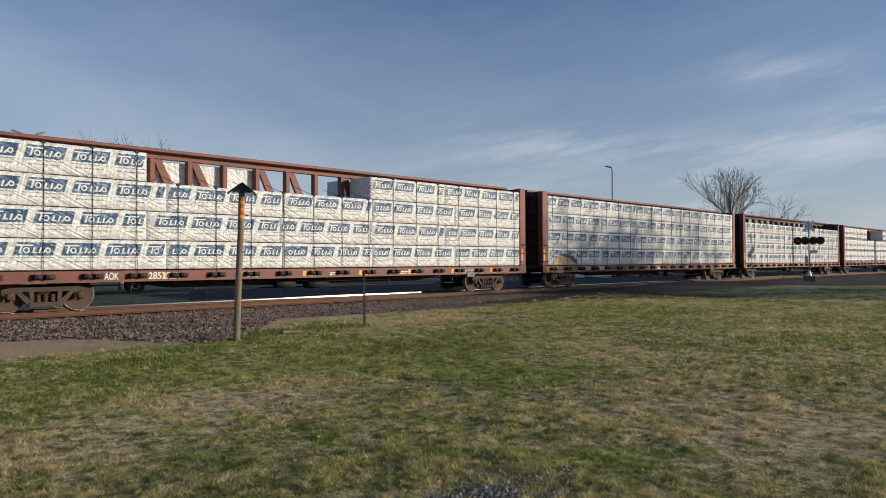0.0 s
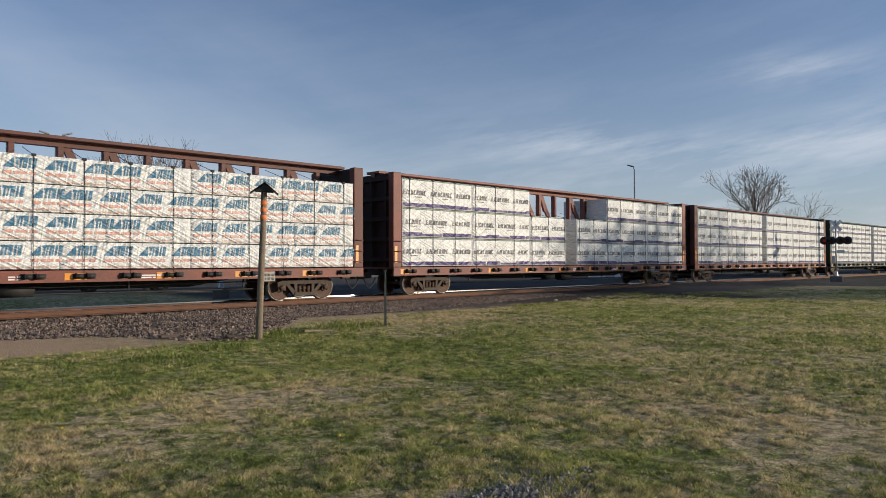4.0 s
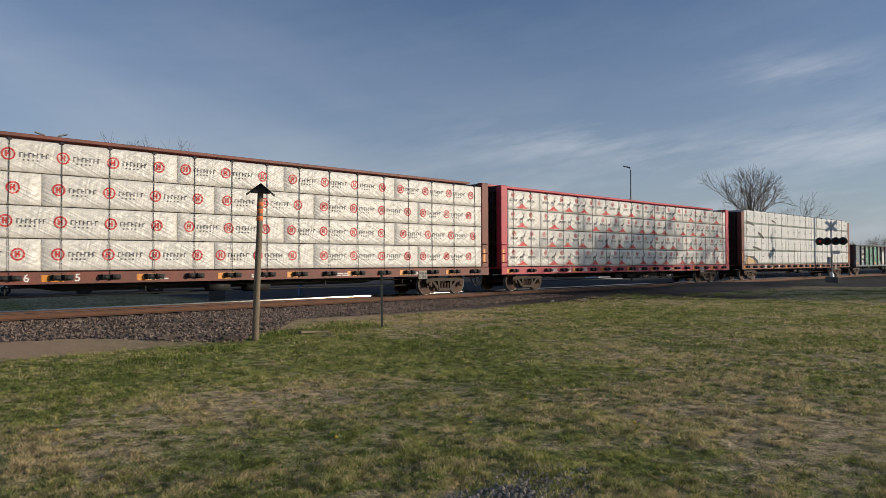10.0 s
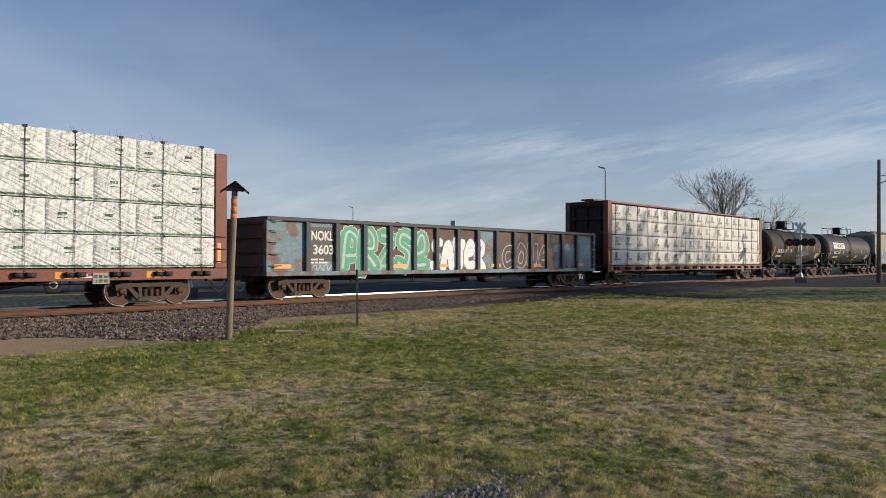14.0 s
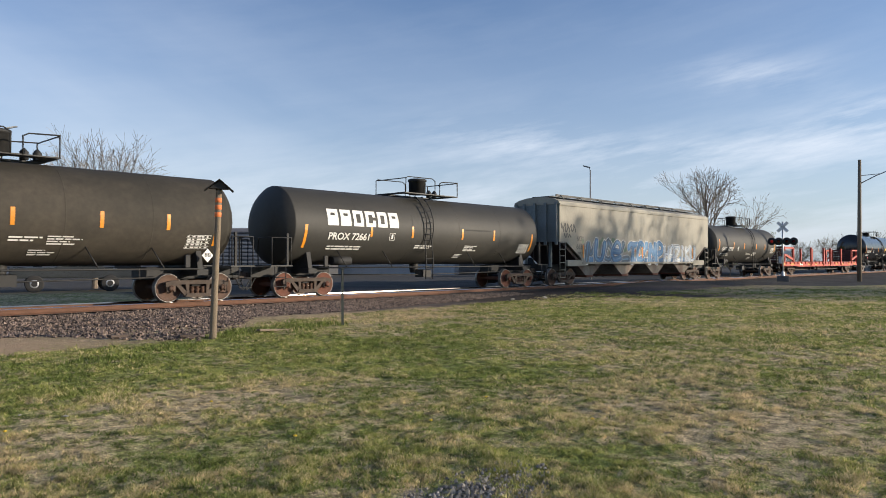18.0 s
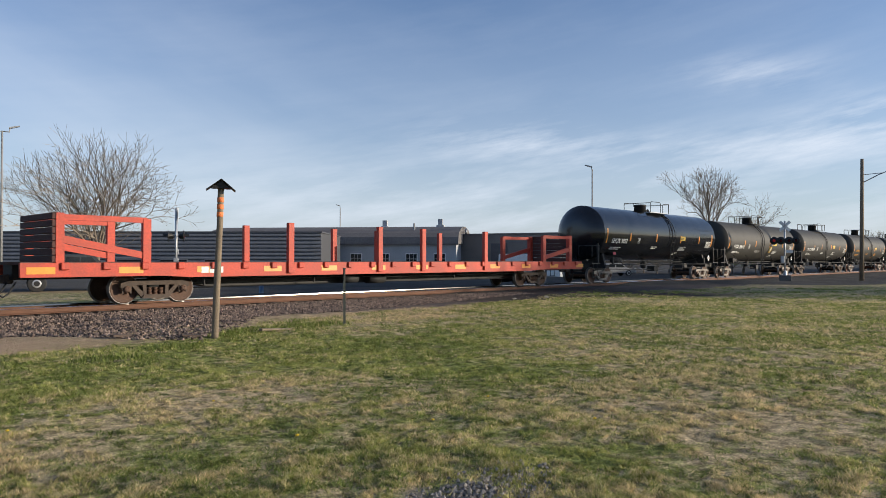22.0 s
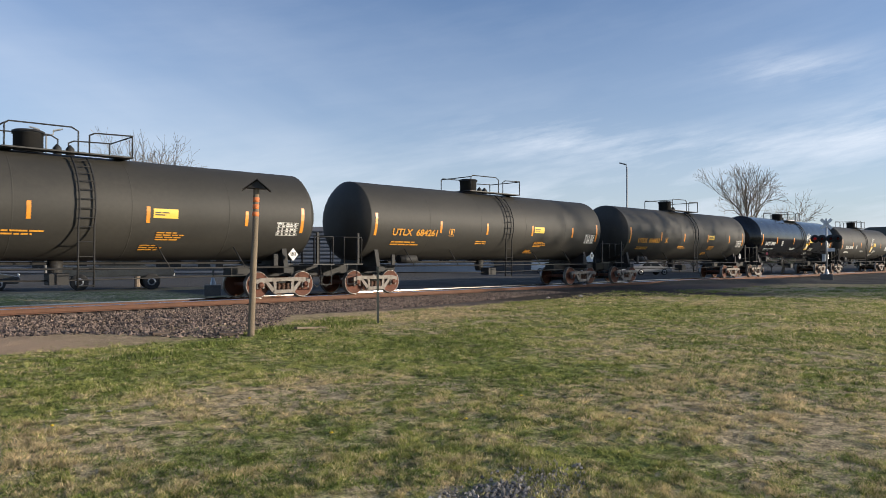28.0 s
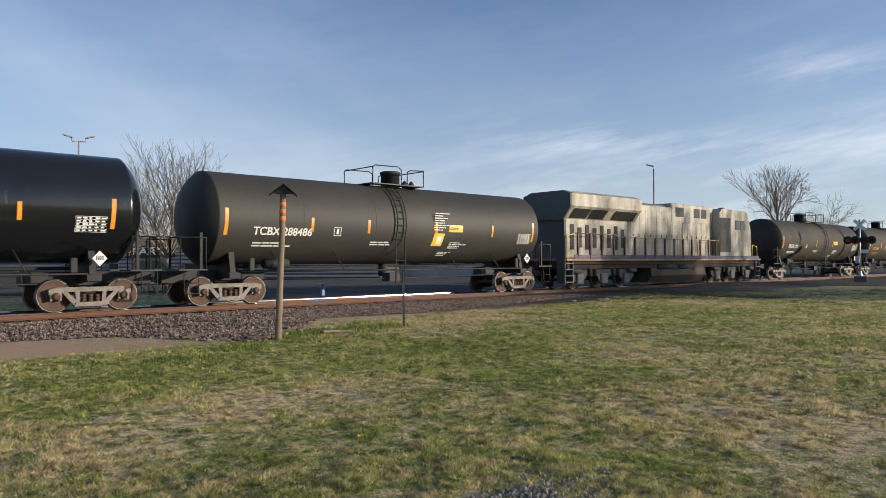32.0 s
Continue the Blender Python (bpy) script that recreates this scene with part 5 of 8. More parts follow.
    for j in range(2):
        curved_patch(bm, x + j * 0.81, x + j * 0.81 + 0.012, end_z - 0.1, end_z + 0.34, r, zc, n=1)
    tagged(part("data_table", bm, M["white_mark"], barrel, "white stencilled data table"), kind="stuff")
    bm = bmnew()
    x = mark_x + 0.55
    for a0, a1, b0, b1 in ((0, 0.3, 0, 0.02), (0, 0.3, 0.28, 0.3), (0, 0.02, 0, 0.3), (0.28, 0.3, 0, 0.3), (0.1, 0.2, 0.06, 0.24)):
        curved_patch(bm, x + a0, x + a1, 2.3 + b0, 2.3 + b1, r, zc, n=1)
    part("test_stencil", bm, mk, barrel)
    for z, zz, w in ((2.32, 2.55, 0.75),) if yellow else ():
        bm = bmnew()
        curved_patch(bm, span * 0.66, span * 0.66 + w, z + 0.25, zz + 0.3, r, zc)
        lb = part("yellow_label", bm, M["yellow"], barrel, "yellow warning label")
        stencil("label_print", lb, flank(span * 0.66 + 0.05, z + 0.33) @ pose(0, -0.003, 0), w - 0.15, 0.14, 2, M["dark_mark"], seed, 0.5)
    if square:
        bm = bmnew()
        curved_patch(bm, span * 0.60, span * 0.60 + 0.55, 2.0, 2.5, r, zc, slant=0.12)
        lb = part("yellow_label", bm, M["yellow"], barrel, "square yellow label with white panel")
        bm = bmnew()
        curved_patch(bm, span * 0.60 + 0.2, span * 0.60 + 0.46, 2.08, 2.38, r, zc, 0.009, slant=0.12)
        part("label_panel", bm, M["white_mark"], lb)
        stencil("small_stencil", barrel, flank(span * 0.6, 2.62), 0.8, 0.75, 8, mk, seed + 4, 0.4)
    # hazard placards: white diamonds on both visible ends
    for x in (span + 0.1,) if placards else ():
        bm = bmnew()
        plate(bm, ((x, 1.28), (x + 0.2, 1.5), (x, 1.72), (x - 0.2, 1.5)), -1.46, 0.012)
        pl = part("placard", bm, M["white_mark"], car, "white diamond placard")
        bm = bmnew()
        for k in range(4):
            plate(bm, ((x - 0.1 + k * 0.055, 1.45), (x - 0.065 + k * 0.055, 1.45), (x - 0.065 + k * 0.055, 1.58), (x - 0.1 + k * 0.055, 1.58)), -1.473, 0.002)
        part("placard_print", bm, M["dark_mark"], pl)
    if flag:
        bm = bmnew()
        box(bm, 0.45, 0.75, -1.47, -1.455, 1.66, 1.82)
        part("red_tag", bm, M["red"], car, "small red tag on the bracket")
    # brake gear
    bm = bmnew()
    rod(bm, (span * 0.06 + 0.35, -0.98, 1.33), (span * 0.06 + 1.25, -0.98, 1.33), 0.17, 14)
    part("air_reservoir", bm, M["black"], car)
    bm = bmnew()
    pipe(bm, [(1.3, -0.8, 0.8), (span * 0.45, -0.8, 0.74), (span * 0.55, -0.7, 0.74), (span - 1.3, -0.8, 0.8)], 0.022)
    box(bm, span * 0.47, span * 0.47 + 0.5, -1.0, -0.5, 0.62, 0.95)
    part("brake_rigging", bm, M["black"], car)
    truck(car, 0.0, frame_kind, wheel_kind)
    truck(car, span, frame_kind, wheel_kind)
    enter(car, s0)
    return car


R_SLIM = 1.465
Z_SLIM = Z_TANK - (R_TANK - R_SLIM) * 0.6


def barrel_patch(car, x0, x1, z0, z1, key, name="repainted_patch"):
    bm = bmnew()
    curved_patch(bm, x0, x1, z0, z1, R_SLIM, Z_SLIM, 0.004)
    return part(name, bm, M[key], car)


def barrel_scribble(car, x, z, w, h, seed, key="spray_white", n=22, thick=0.035):
    """A thin sprayed scribble wound on the barrel."""
    rnd = random.Random(seed)

    def on(px, pz, lift=0.009):
        a = math.asin(max(-0.98, min(0.98, (pz - Z_SLIM) / R_SLIM)))
        return (px, -(R_SLIM + lift) * math.cos(a), Z_SLIM + (R_SLIM + lift) * math.sin(a))

    pts = [(x + w * k / n + 0.16 * h * math.sin(k * 2.1 + seed), z + h * (0.5 + 0.45 * math.sin(k * 1.15 + seed) * rnd.uniform(0.5, 1))) for k in range(n)]
    vs, fs = [], []
    for k, (px, pz) in enumerate(pts):
        qx, qz = pts[min(k + 1, n - 1)]
        ox, oz = pts[max(k - 1, 0)]
        d = Vector((qx - ox, qz - oz)).normalized() * thick / 2
        vs += [on(px - d.y, pz + d.x), on(px + d.y, pz - d.x)]
        if k:
            fs.append((2 * k - 2, 2 * k - 1, 2 * k + 1, 2 * k))
    me = bpy.data.meshes.new("graffiti_scrawl")
    me.from_pydata(vs, [], fs)
    part("graffiti_scrawl", me, M[key], car)


def build_tanks():
    tank_car("short dusty black tank railcar with orange reflective strips", 31.1, 10.85, "tank_dusty", "GATX 205817", r=R_SLIM, seed=1, frame_kind="rust", mark_x=2.9, plat=(3.86, 6.71), lad_x=4.68, strips=(2.75, 5.3, 7.6, 9.6), man=0.5, end_z=1.95)
    pro = tank_car("black tank railcar with large white block lettering", 46.3, 13.05, "tank_black", "PROX 72661", r=R_SLIM, seed=2, big="NAMEXX", wheel_kind="red", mark_x=3.2, plat=(5.07, 8.42), lad_x=5.98, strips=(2.72, 5.0, 8.15, 10.4), man=0.5, placards=False, end_z=1.95)
    barrel_patch(pro, 8.4, 10.2, 1.85, 2.75, "tank_patch_pale")
    barrel_patch(pro, 6.6, 7.6, 1.65, 2.4, "tank_patch")
    barrel_patch(pro, 2.2, 4.6, 1.55, 2.0, "tank_patch")
    barrel_patch(pro, 10.45, 11.2, 2.0, 2.25, "gold_mark", "orange_label")
    barrel_scribble(pro, 8.5, 1.75, 0.8, 0.5, 3)
    barrel_scribble(pro, 9.6, 2.0, 0.5, 0.25, 5, n=14, thick=0.025)
    gat = tank_car("matt black tank railcar with white stencils and faded patches", 84.05, 11.3, "tank_black", "GATX  63918", r=R_SLIM, seed=3, wheel_kind="rust", mark_x=2.7, plat=(5.27, 7.24), lad_x=6.5, strips=(2.38, 4.6, 7.25, 9.25), man=0.15, placards=False)
    barrel_patch(gat, 0.2, 3.0, 1.5, 2.1, "tank_patch")
    barrel_patch(gat, 4.0, 9.2, 1.5, 2.0, "tank_patch")
    for z, line in ((2.03, "LD LMT  196400 LB  89100 KG"), (1.84, "LT WT    66600 LB  30200 KG")):
        w = words("weight_stencil", line, 0.115, M["white_mark"], gat, 0, 0, 0)
        w.matrix_basis = on_tank(0.15, z, R_SLIM, Z_SLIM) @ pose(0, 0, 0, 90)
    barrel_scribble(gat, -0.9, 1.75, 1.0, 0.32, 7)
    barrel_patch(gat, -0.75, -0.5, 1.45, 1.75, "red")
    tank_car("glossy black tank railcar with pale cast trucks", 128.3, 13.9, "tank_gloss", "SHQX 9052", r=1.60, seed=4, mark_x=2.75, plat=(6.1, 8.76), lad_x=7.94, strips=(2.3, 5.7, 9.2, 12.1), man=0.15, frame_kind="pale", flag=True, yellow=True)
    tank_car("matt black tank railcar with yellow and white stencils", 146.5, 14.1, "tank_black", "TCBX 286512", seed=5, plat=(5.7, 8.31), lad_x=6.62, strips=(2.7, 5.1, 8.4, 11.6), man=0.62, frame_kind="pale", yellow=True, square=True)
    tank_car("matt black tank railcar with white stencils", 164.85, 13.75, "tank_black", "PROX 290048", seed=6, plat=(5.7, 8.31), lad_x=6.62, strips=(2.7, 5.1, 8.4, 11.6), man=0.62, frame_kind="rust", yellow=True)
    for k, (s0, n) in enumerate(((183.0, "684252"), (201.05, "684261"), (219.2, "684453"))):
        tank_car("matt black tank railcar with orange stencils and rusty wheels", s0, 13.95, "tank_black", "UTLX  " + n, "gold_mark", seed=7 + k, mark_x=3.0, man=0.25, plat=(5.4, 8.84), lad_x=7.34, strips=(3.0, 5.85, 9.0, 12.2), frame_kind="pale", wheel_kind="red", yellow=True)
    tank_car("glossy black tank railcar with pale trucks and red tags", 237.4, 14.05, "tank_gloss", "SHQX 8969", r=1.60, seed=10, mark_x=2.75, plat=(6.1, 8.76), lad_x=7.94, strips=(2.3, 5.7, 9.2, 12.1), man=0.15, frame_kind="pale", flag=True, yellow=True, square=True)
    tank_car("matt black tank railcar with a square yellow label", 255.65, 13.85, "tank_black", "TCBX 288486", seed=11, plat=(5.7, 8.31), lad_x=6.62, strips=(2.7, 5.1, 8.4, 11.6), man=0.62, frame_kind="pale", yellow=True, square=True)
    tank_car("dusty black tank railcar behind the locomotive", 297.4, 13.9, "tank_dusty", "PROX 290", seed=12, frame_kind="pale", yellow=True)
    tank_car("dusty black tank railcar far down the train", 315.5, 13.9, "tank_dusty", "UTLX 68", "gold_mark", seed=13, frame_kind="pale", yellow=True)
    tank_car("matt black tank railcar at the end of view", 333.6, 13.9, "tank_black", "UTLX 68", "gold_mark", seed=14, frame_kind="pale")


build_tanks()

# ---- painted tags: plain bulging shapes in the sprayed colours ----


def blob(x, z, w, h, seed, grow=0.0, lean=0.0):
    rnd = random.Random(seed)
    ph = [rnd.uniform(0, 6.28) for _ in range(4)]
    pts = []
    for k in range(26):
        a = k * math.tau / 26
        c, s = math.cos(a), math.sin(a)
        q = (abs(c) ** 3.2 + abs(s) ** 3.2) ** (-1 / 3.2)
        q *= 1 + 0.10 * math.sin(3 * a + ph[0]) + 0.09 * math.sin(5 * a + ph[1]) + 0.05 * math.sin(8 * a + ph[2])
        px, pz = c * q * (w / 2 + grow), s * q * (h / 2 + grow)
        pts.append((x + px + lean * pz, z + pz))
    return pts


def flat_shape(name, pts, y, material, parent):
    bm = bmnew()
    f = bm.faces.new([bm.verts.new((x, y, z)) for x, z in pts])
    f.normal_update()
    if f.normal.y > 0:
        f.normal_flip()
    bmesh.ops.triangulate(bm, faces=[f])
    return part(name, bm, material, parent)


GLYPHS = {
    "m": (((0, 0), (0.12, 0.95), (0.48, 0.3), (0.82, 1.0), (1, 0)),), "e": (((0.12, 0.5), (0.85, 0.58), (0.78, 0.92), (0.38, 0.97), (0.06, 0.55), (0.25, 0.06), (0.95, 0.12)),),
    "l": (((0.3, 1), (0.12, 0.12), (1, 0.1)),), "t": (((-0.1, 0.72), (0.2, 0.95), (0.7, 0.86), (1.05, 1.0)), ((0.55, 0.9), (0.42, 0.0))), "c": (((0.95, 0.85), (0.42, 0.92), (0.08, 0.45), (0.35, 0.04), (0.95, 0.15)),),
    "o": (((0.5, 1), (0.08, 0.6), (0.15, 0.08), (0.82, 0.06), (0.92, 0.6), (0.5, 1)),), "p": (((0.12, 0), (0.22, 0.97), (0.85, 0.9), (0.92, 0.5), (0.28, 0.38)),), "h": (((0.05, 0), (0.15, 1)), ((0.8, 0), (0.95, 1)), ((0.1, 0.5), (0.88, 0.52))),
    "a": (((0.0, 0), (0.3, 0.9), (0.75, 0.95), (0.9, 0)), ((0.12, 0.4), (0.85, 0.42))), "i": (((0.5, 0), (0.5, 0.62)), ((0.45, 0.95), (0.58, 0.95))), "k": (((0.12, 0), (0.15, 1)), ((0.95, 1), (0.2, 0.48), (1.0, 0))),
    "u": (((0.08, 1), (0.1, 0.2), (0.5, 0.03), (0.86, 0.2), (0.95, 1)),), "r": (((0.1, 0), (0.15, 0.97), (0.8, 0.92), (0.85, 0.55), (0.2, 0.48), (0.95, 0)),), "s": (((0.95, 0.9), (0.3, 0.97), (0.1, 0.68), (0.85, 0.38), (0.75, 0.05), (0.05, 0.08)),),
    "z": (((0.05, 0.95), (0.95, 0.92), (0.1, 0.08), (1, 0.05)),),
}


def wavy(line, x, z, w, h, lean):
    """The letter's stroke as a swinging curve, its points shaken a little the same way each time."""
    rnd = random.Random(int(x * 100) + len(line))
    pts = [Vector((x + w * (a + lean * b) + rnd.uniform(-0.09, 0.09) * w, z + h * b + rnd.uniform(-0.07, 0.07) * h)) for a, b in line]
    ext = [pts[0] * 2 - pts[1]] + pts + [pts[-1] * 2 - pts[-2]]
    out = []
    for a, b, c, d in zip(ext, ext[1:], ext[2:], ext[3:]):
        for k in range(4):
            q = k / 4
            out.append(0.5 * ((b * 2) + (c - a) * q + (a * 2 - b * 5 + c * 4 - d) * q * q + (b * 3 - a - c * 3 + d) * q ** 3))
    return out + [pts[-1]]


def stroke_layer(name, glyph, x, z, w, h, thick, y, material, parent, lean, grow_by=0.0):
    bm = bmnew()
    lift = 0.0
    for line in GLYPHS[glyph]:
        pts = wavy(line, x, z, w, h, lean)
        n = len(pts)
        for k, (p, q) in enumerate(zip(pts, pts[1:])):
            g = (q - p).normalized()
            # strokes flare at their ends and pinch in the middle
            half = (thick * (0.78 + 0.55 * abs(2 * (k + 0.5) / (n - 1) - 1)) + grow_by) / 2
            nrm = Vector((-g.y, g.x)) * half
            e = g * half * (0.9 if k in (0, n - 2) else 0.35)
            ring_pts = [p - nrm, q - nrm, q + e - nrm * 0.55, q + e + nrm * 0.55, q + nrm, p + nrm, p - e + nrm * 0.55, p - e - nrm * 0.55]
            bm.faces.new([bm.verts.new((v.x, y - lift, v.y)) for v in ring_pts])
            lift += 0.00006
    for f in bm.faces:
        f.normal_update()
        if f.normal.y > 0:
            f.normal_flip()
    return part(name, bm, M[material], parent)


def stroke_letter(car, glyph, x, z, w, h, fill, edge, y, thick=0.24, rim="", lean=0.08, inner=""):
    """A sprayed letter: thick strokes in a rim, an outline and a fill, one over the other."""
    base = stroke_layer("graffiti_letter", glyph, x, z, w, h, thick, y, rim or edge, car, lean, 0.17 if rim else 0.09)
    if rim:
        stroke_layer("graffiti_outline", glyph, x, z, w, h, thick, y - 0.0018, edge, base, lean, 0.08)
    stroke_layer("graffiti_fill", glyph, x, z, w, h, thick, y - 0.0036, fill, base, lean)
    if inner:
        stroke_layer("graffiti_shine", glyph, x, z, w, h, thick * 0.22, y - 0.0054, inner, base, lean)


def scrawl(car, x, z, w, h, seed, material, y, n=9, thick=0.05):
    """A thin written tag: one wandering stroke."""
    rnd = random.Random(seed)
    bm = bmnew()
    pts = []
    for k in range(n * 5):
        q = k / (n * 5 - 1)
        pts.append((x + w * q + 0.12 * h * math.sin(k * 1.9 + seed), z + h * (0.5 + 0.38 * math.sin(k * 1.26 + rnd.uniform(-0.4, 0.4)))))
    for (x0, z0), (x1, z1) in zip(pts, pts[1:]):
        d = Vector((x1 - x0, z1 - z0))
        if d.length < 1e-4:
            continue
        nrm = Vector((-d.y, d.x)).normalized() * thick / 2
        bm.faces.new([bm.verts.new((a, y, b)) for a, b in ((x0 - nrm.x, z0 - nrm.y), (x1 - nrm.x, z1 - nrm.y), (x1 + nrm.x, z1 + nrm.y), (x0 + nrm.x, z0 + nrm.y))])
    bmesh.ops.recalc_face_normals(bm, faces=bm.faces[:])
    part("graffiti_scrawl", bm, M[material], car)


# ---- gondola ----


def gondola():
    L, zt, zb = 20.55, 2.90, 0.84
    car = thing("gondola_railcar", "faded blue rusty steel gondola railcar covered in green and white graffiti", "gondola railcar", "freight train cars")
    n = 15
    xs = [0.0, 1.72] + [1.72 + (L - 3.44) * k / (n - 2) for k in range(1, n - 1)] + [L]
    for y, s in ((-1.42, -1), (1.36, 1)):
        for k, (a, b) in enumerate(zip(xs, xs[1:])):
            bm = bmnew()
            box(bm, a, b, y, y + 0.06, zb + 0.16, zt - 0.12)
            part("side_panel", bm, M["gon_blue"] if k in (0, 1, 8) or k == n - 1 else M["gon_rust"], car)
        for k, x in enumerate(xs):
            bm = bmnew()
            yo = y - 0.13 if s < 0 else y + 0.06
            x = min(max(x, 0.09), L - 0.09)
            prof = [(x - 0.09, zb + 0.1), (x + 0.09, zb + 0.1), (x + 0.09, zt - 0.1), (x - 0.09, zt - 0.1)]
            extrude(bm, prof, yo, yo + 0.13, "y")
            part("side_post", bm, M["gon_blue"] if k == 0 else M["gon_post"], car)
        bm = bmnew()
        box(bm, 0, L, y - 0.15 if s < 0 else y - 0.02, y + 0.08 if s < 0 else y + 0.21, zt - 0.14, zt, 0.02)
        part("top_chord", bm, M["gon_post"], car)
        bm = bmnew()
        box(bm, 0, L, y - 0.14 if s < 0 else y, y + 0.06 if s < 0 else y + 0.20, zb, zb + 0.16, 0.015)
        part("side_sill", bm, M["gon_blue"], car)
    for x, way in ((0.0, 1), (L, -1)):
        bm = bmnew()
        box(bm, min(x, x + way * 0.08), max(x, x + way * 0.08), -1.36, 1.36, zb, zt)
        e = part("end_wall", bm, M["gon_rust"], car)
        for z in (1.15, 1.65, 2.15, 2.65):
            bm = bmnew()
            box(bm, min(x - way * 0.10, x), max(x - way * 0.10, x), -1.3, 1.3, z, z + 0.14, 0.01)
            part("end_rib", bm, M["gon_rust"], e)
        for z in (1.2, 1.6, 2.0, 2.4, 2.75):
            bm = bmnew()
            pipe(bm, [(x + way * 0.12, -1.56, z), (x + way * 0.12, -1.62, z), (x + way * 0.55, -1.62, z), (x + way * 0.55, -1.56, z)], 0.014)
            part("grab_iron", bm, M["gon_blue"], car)
        coupler(car, x, -way)
    bm = bmnew()
    box(bm, 0.05, L - 0.05, -1.36, 1.36, 1.0, 1.06)
    part("floor", bm, M["gon_rust"], car)
    bm = bmnew()
    box(bm, 0.1, L - 0.1, -0.33, 0.33, 0.62, 1.0)
    part("center_sill", bm, M["black"], car)
    Y = -1.427
    bm = bmnew()
    quad(bm, 1.83, 2.94, 1.35, 2.60, Y)
    part("black_panel", bm, M["dark_mark"], car, "black painted patch behind the lettering")
    words("reporting_mark", "NOKL", 0.34, M["white_mark"], car, 1.90, 2.13, Y - 0.004, width=0.98)
    words("reporting_mark", "3603", 0.34, M["white_mark"], car, 1.98, 1.62, Y - 0.004, width=0.90)
    stencil("small_stencil", car, pose(1.9, Y - 0.004, 1.28), 0.95, 0.22, 2, M["white_mark"], 3)
    for k, g in enumerate("przse"):
        stroke_letter(car, g, 3.30 + k * 0.92, 1.10, 0.70, 1.28 + 0.1 * (k % 2), "spray_green", "spray_white", Y - 0.004 - 0.008 * (k % 2), 0.46, inner="spray_pale")
    for k, g in enumerate("sauer"):
        stroke_letter(car, g, 8.05 + k * 0.70, 1.10, 0.50, 1.10, "spray_bright", "spray_grey", Y - 0.004 - 0.008 * (k % 2), 0.30)
    for k, g in enumerate("coue"):
        stroke_letter(car, g, 12.75 + k * 0.95, 1.15, 0.72, 0.95, "gon_rust", "spray_pale", Y - 0.004 - 0.008 * (k % 2), 0.22)
    for k, g in enumerate("zau"):
        stroke_letter(car, g, 16.9 + k * 0.8, 1.2, 0.55, 0.9, "spray_grey", "spray_blue", Y - 0.004 - 0.008 * (k % 2), 0.22)
    scrawl(car, 2.0, 0.98, 1.2, 0.3, 4, "spray_white", Y - 0.004, 5, 0.035)
    for x in (0.35, 5.9, 8.3, 11.9, 15.0, 18.9):
        bm = bmnew()
        plate(bm, ((x, 1.1), (x + 0.7, 1.1), (x + 0.7, 1.25), (x, 1.25)), Y - 0.018, 0.003)
        part("reflector_strip", bm, M["orange"], car)
    truck(car, 1.87)
    truck(car, L - 1.87)
    underframe_bits(car, L, 77)
    enter(car, -17.3)


gondola()

# ---- covered hopper ----


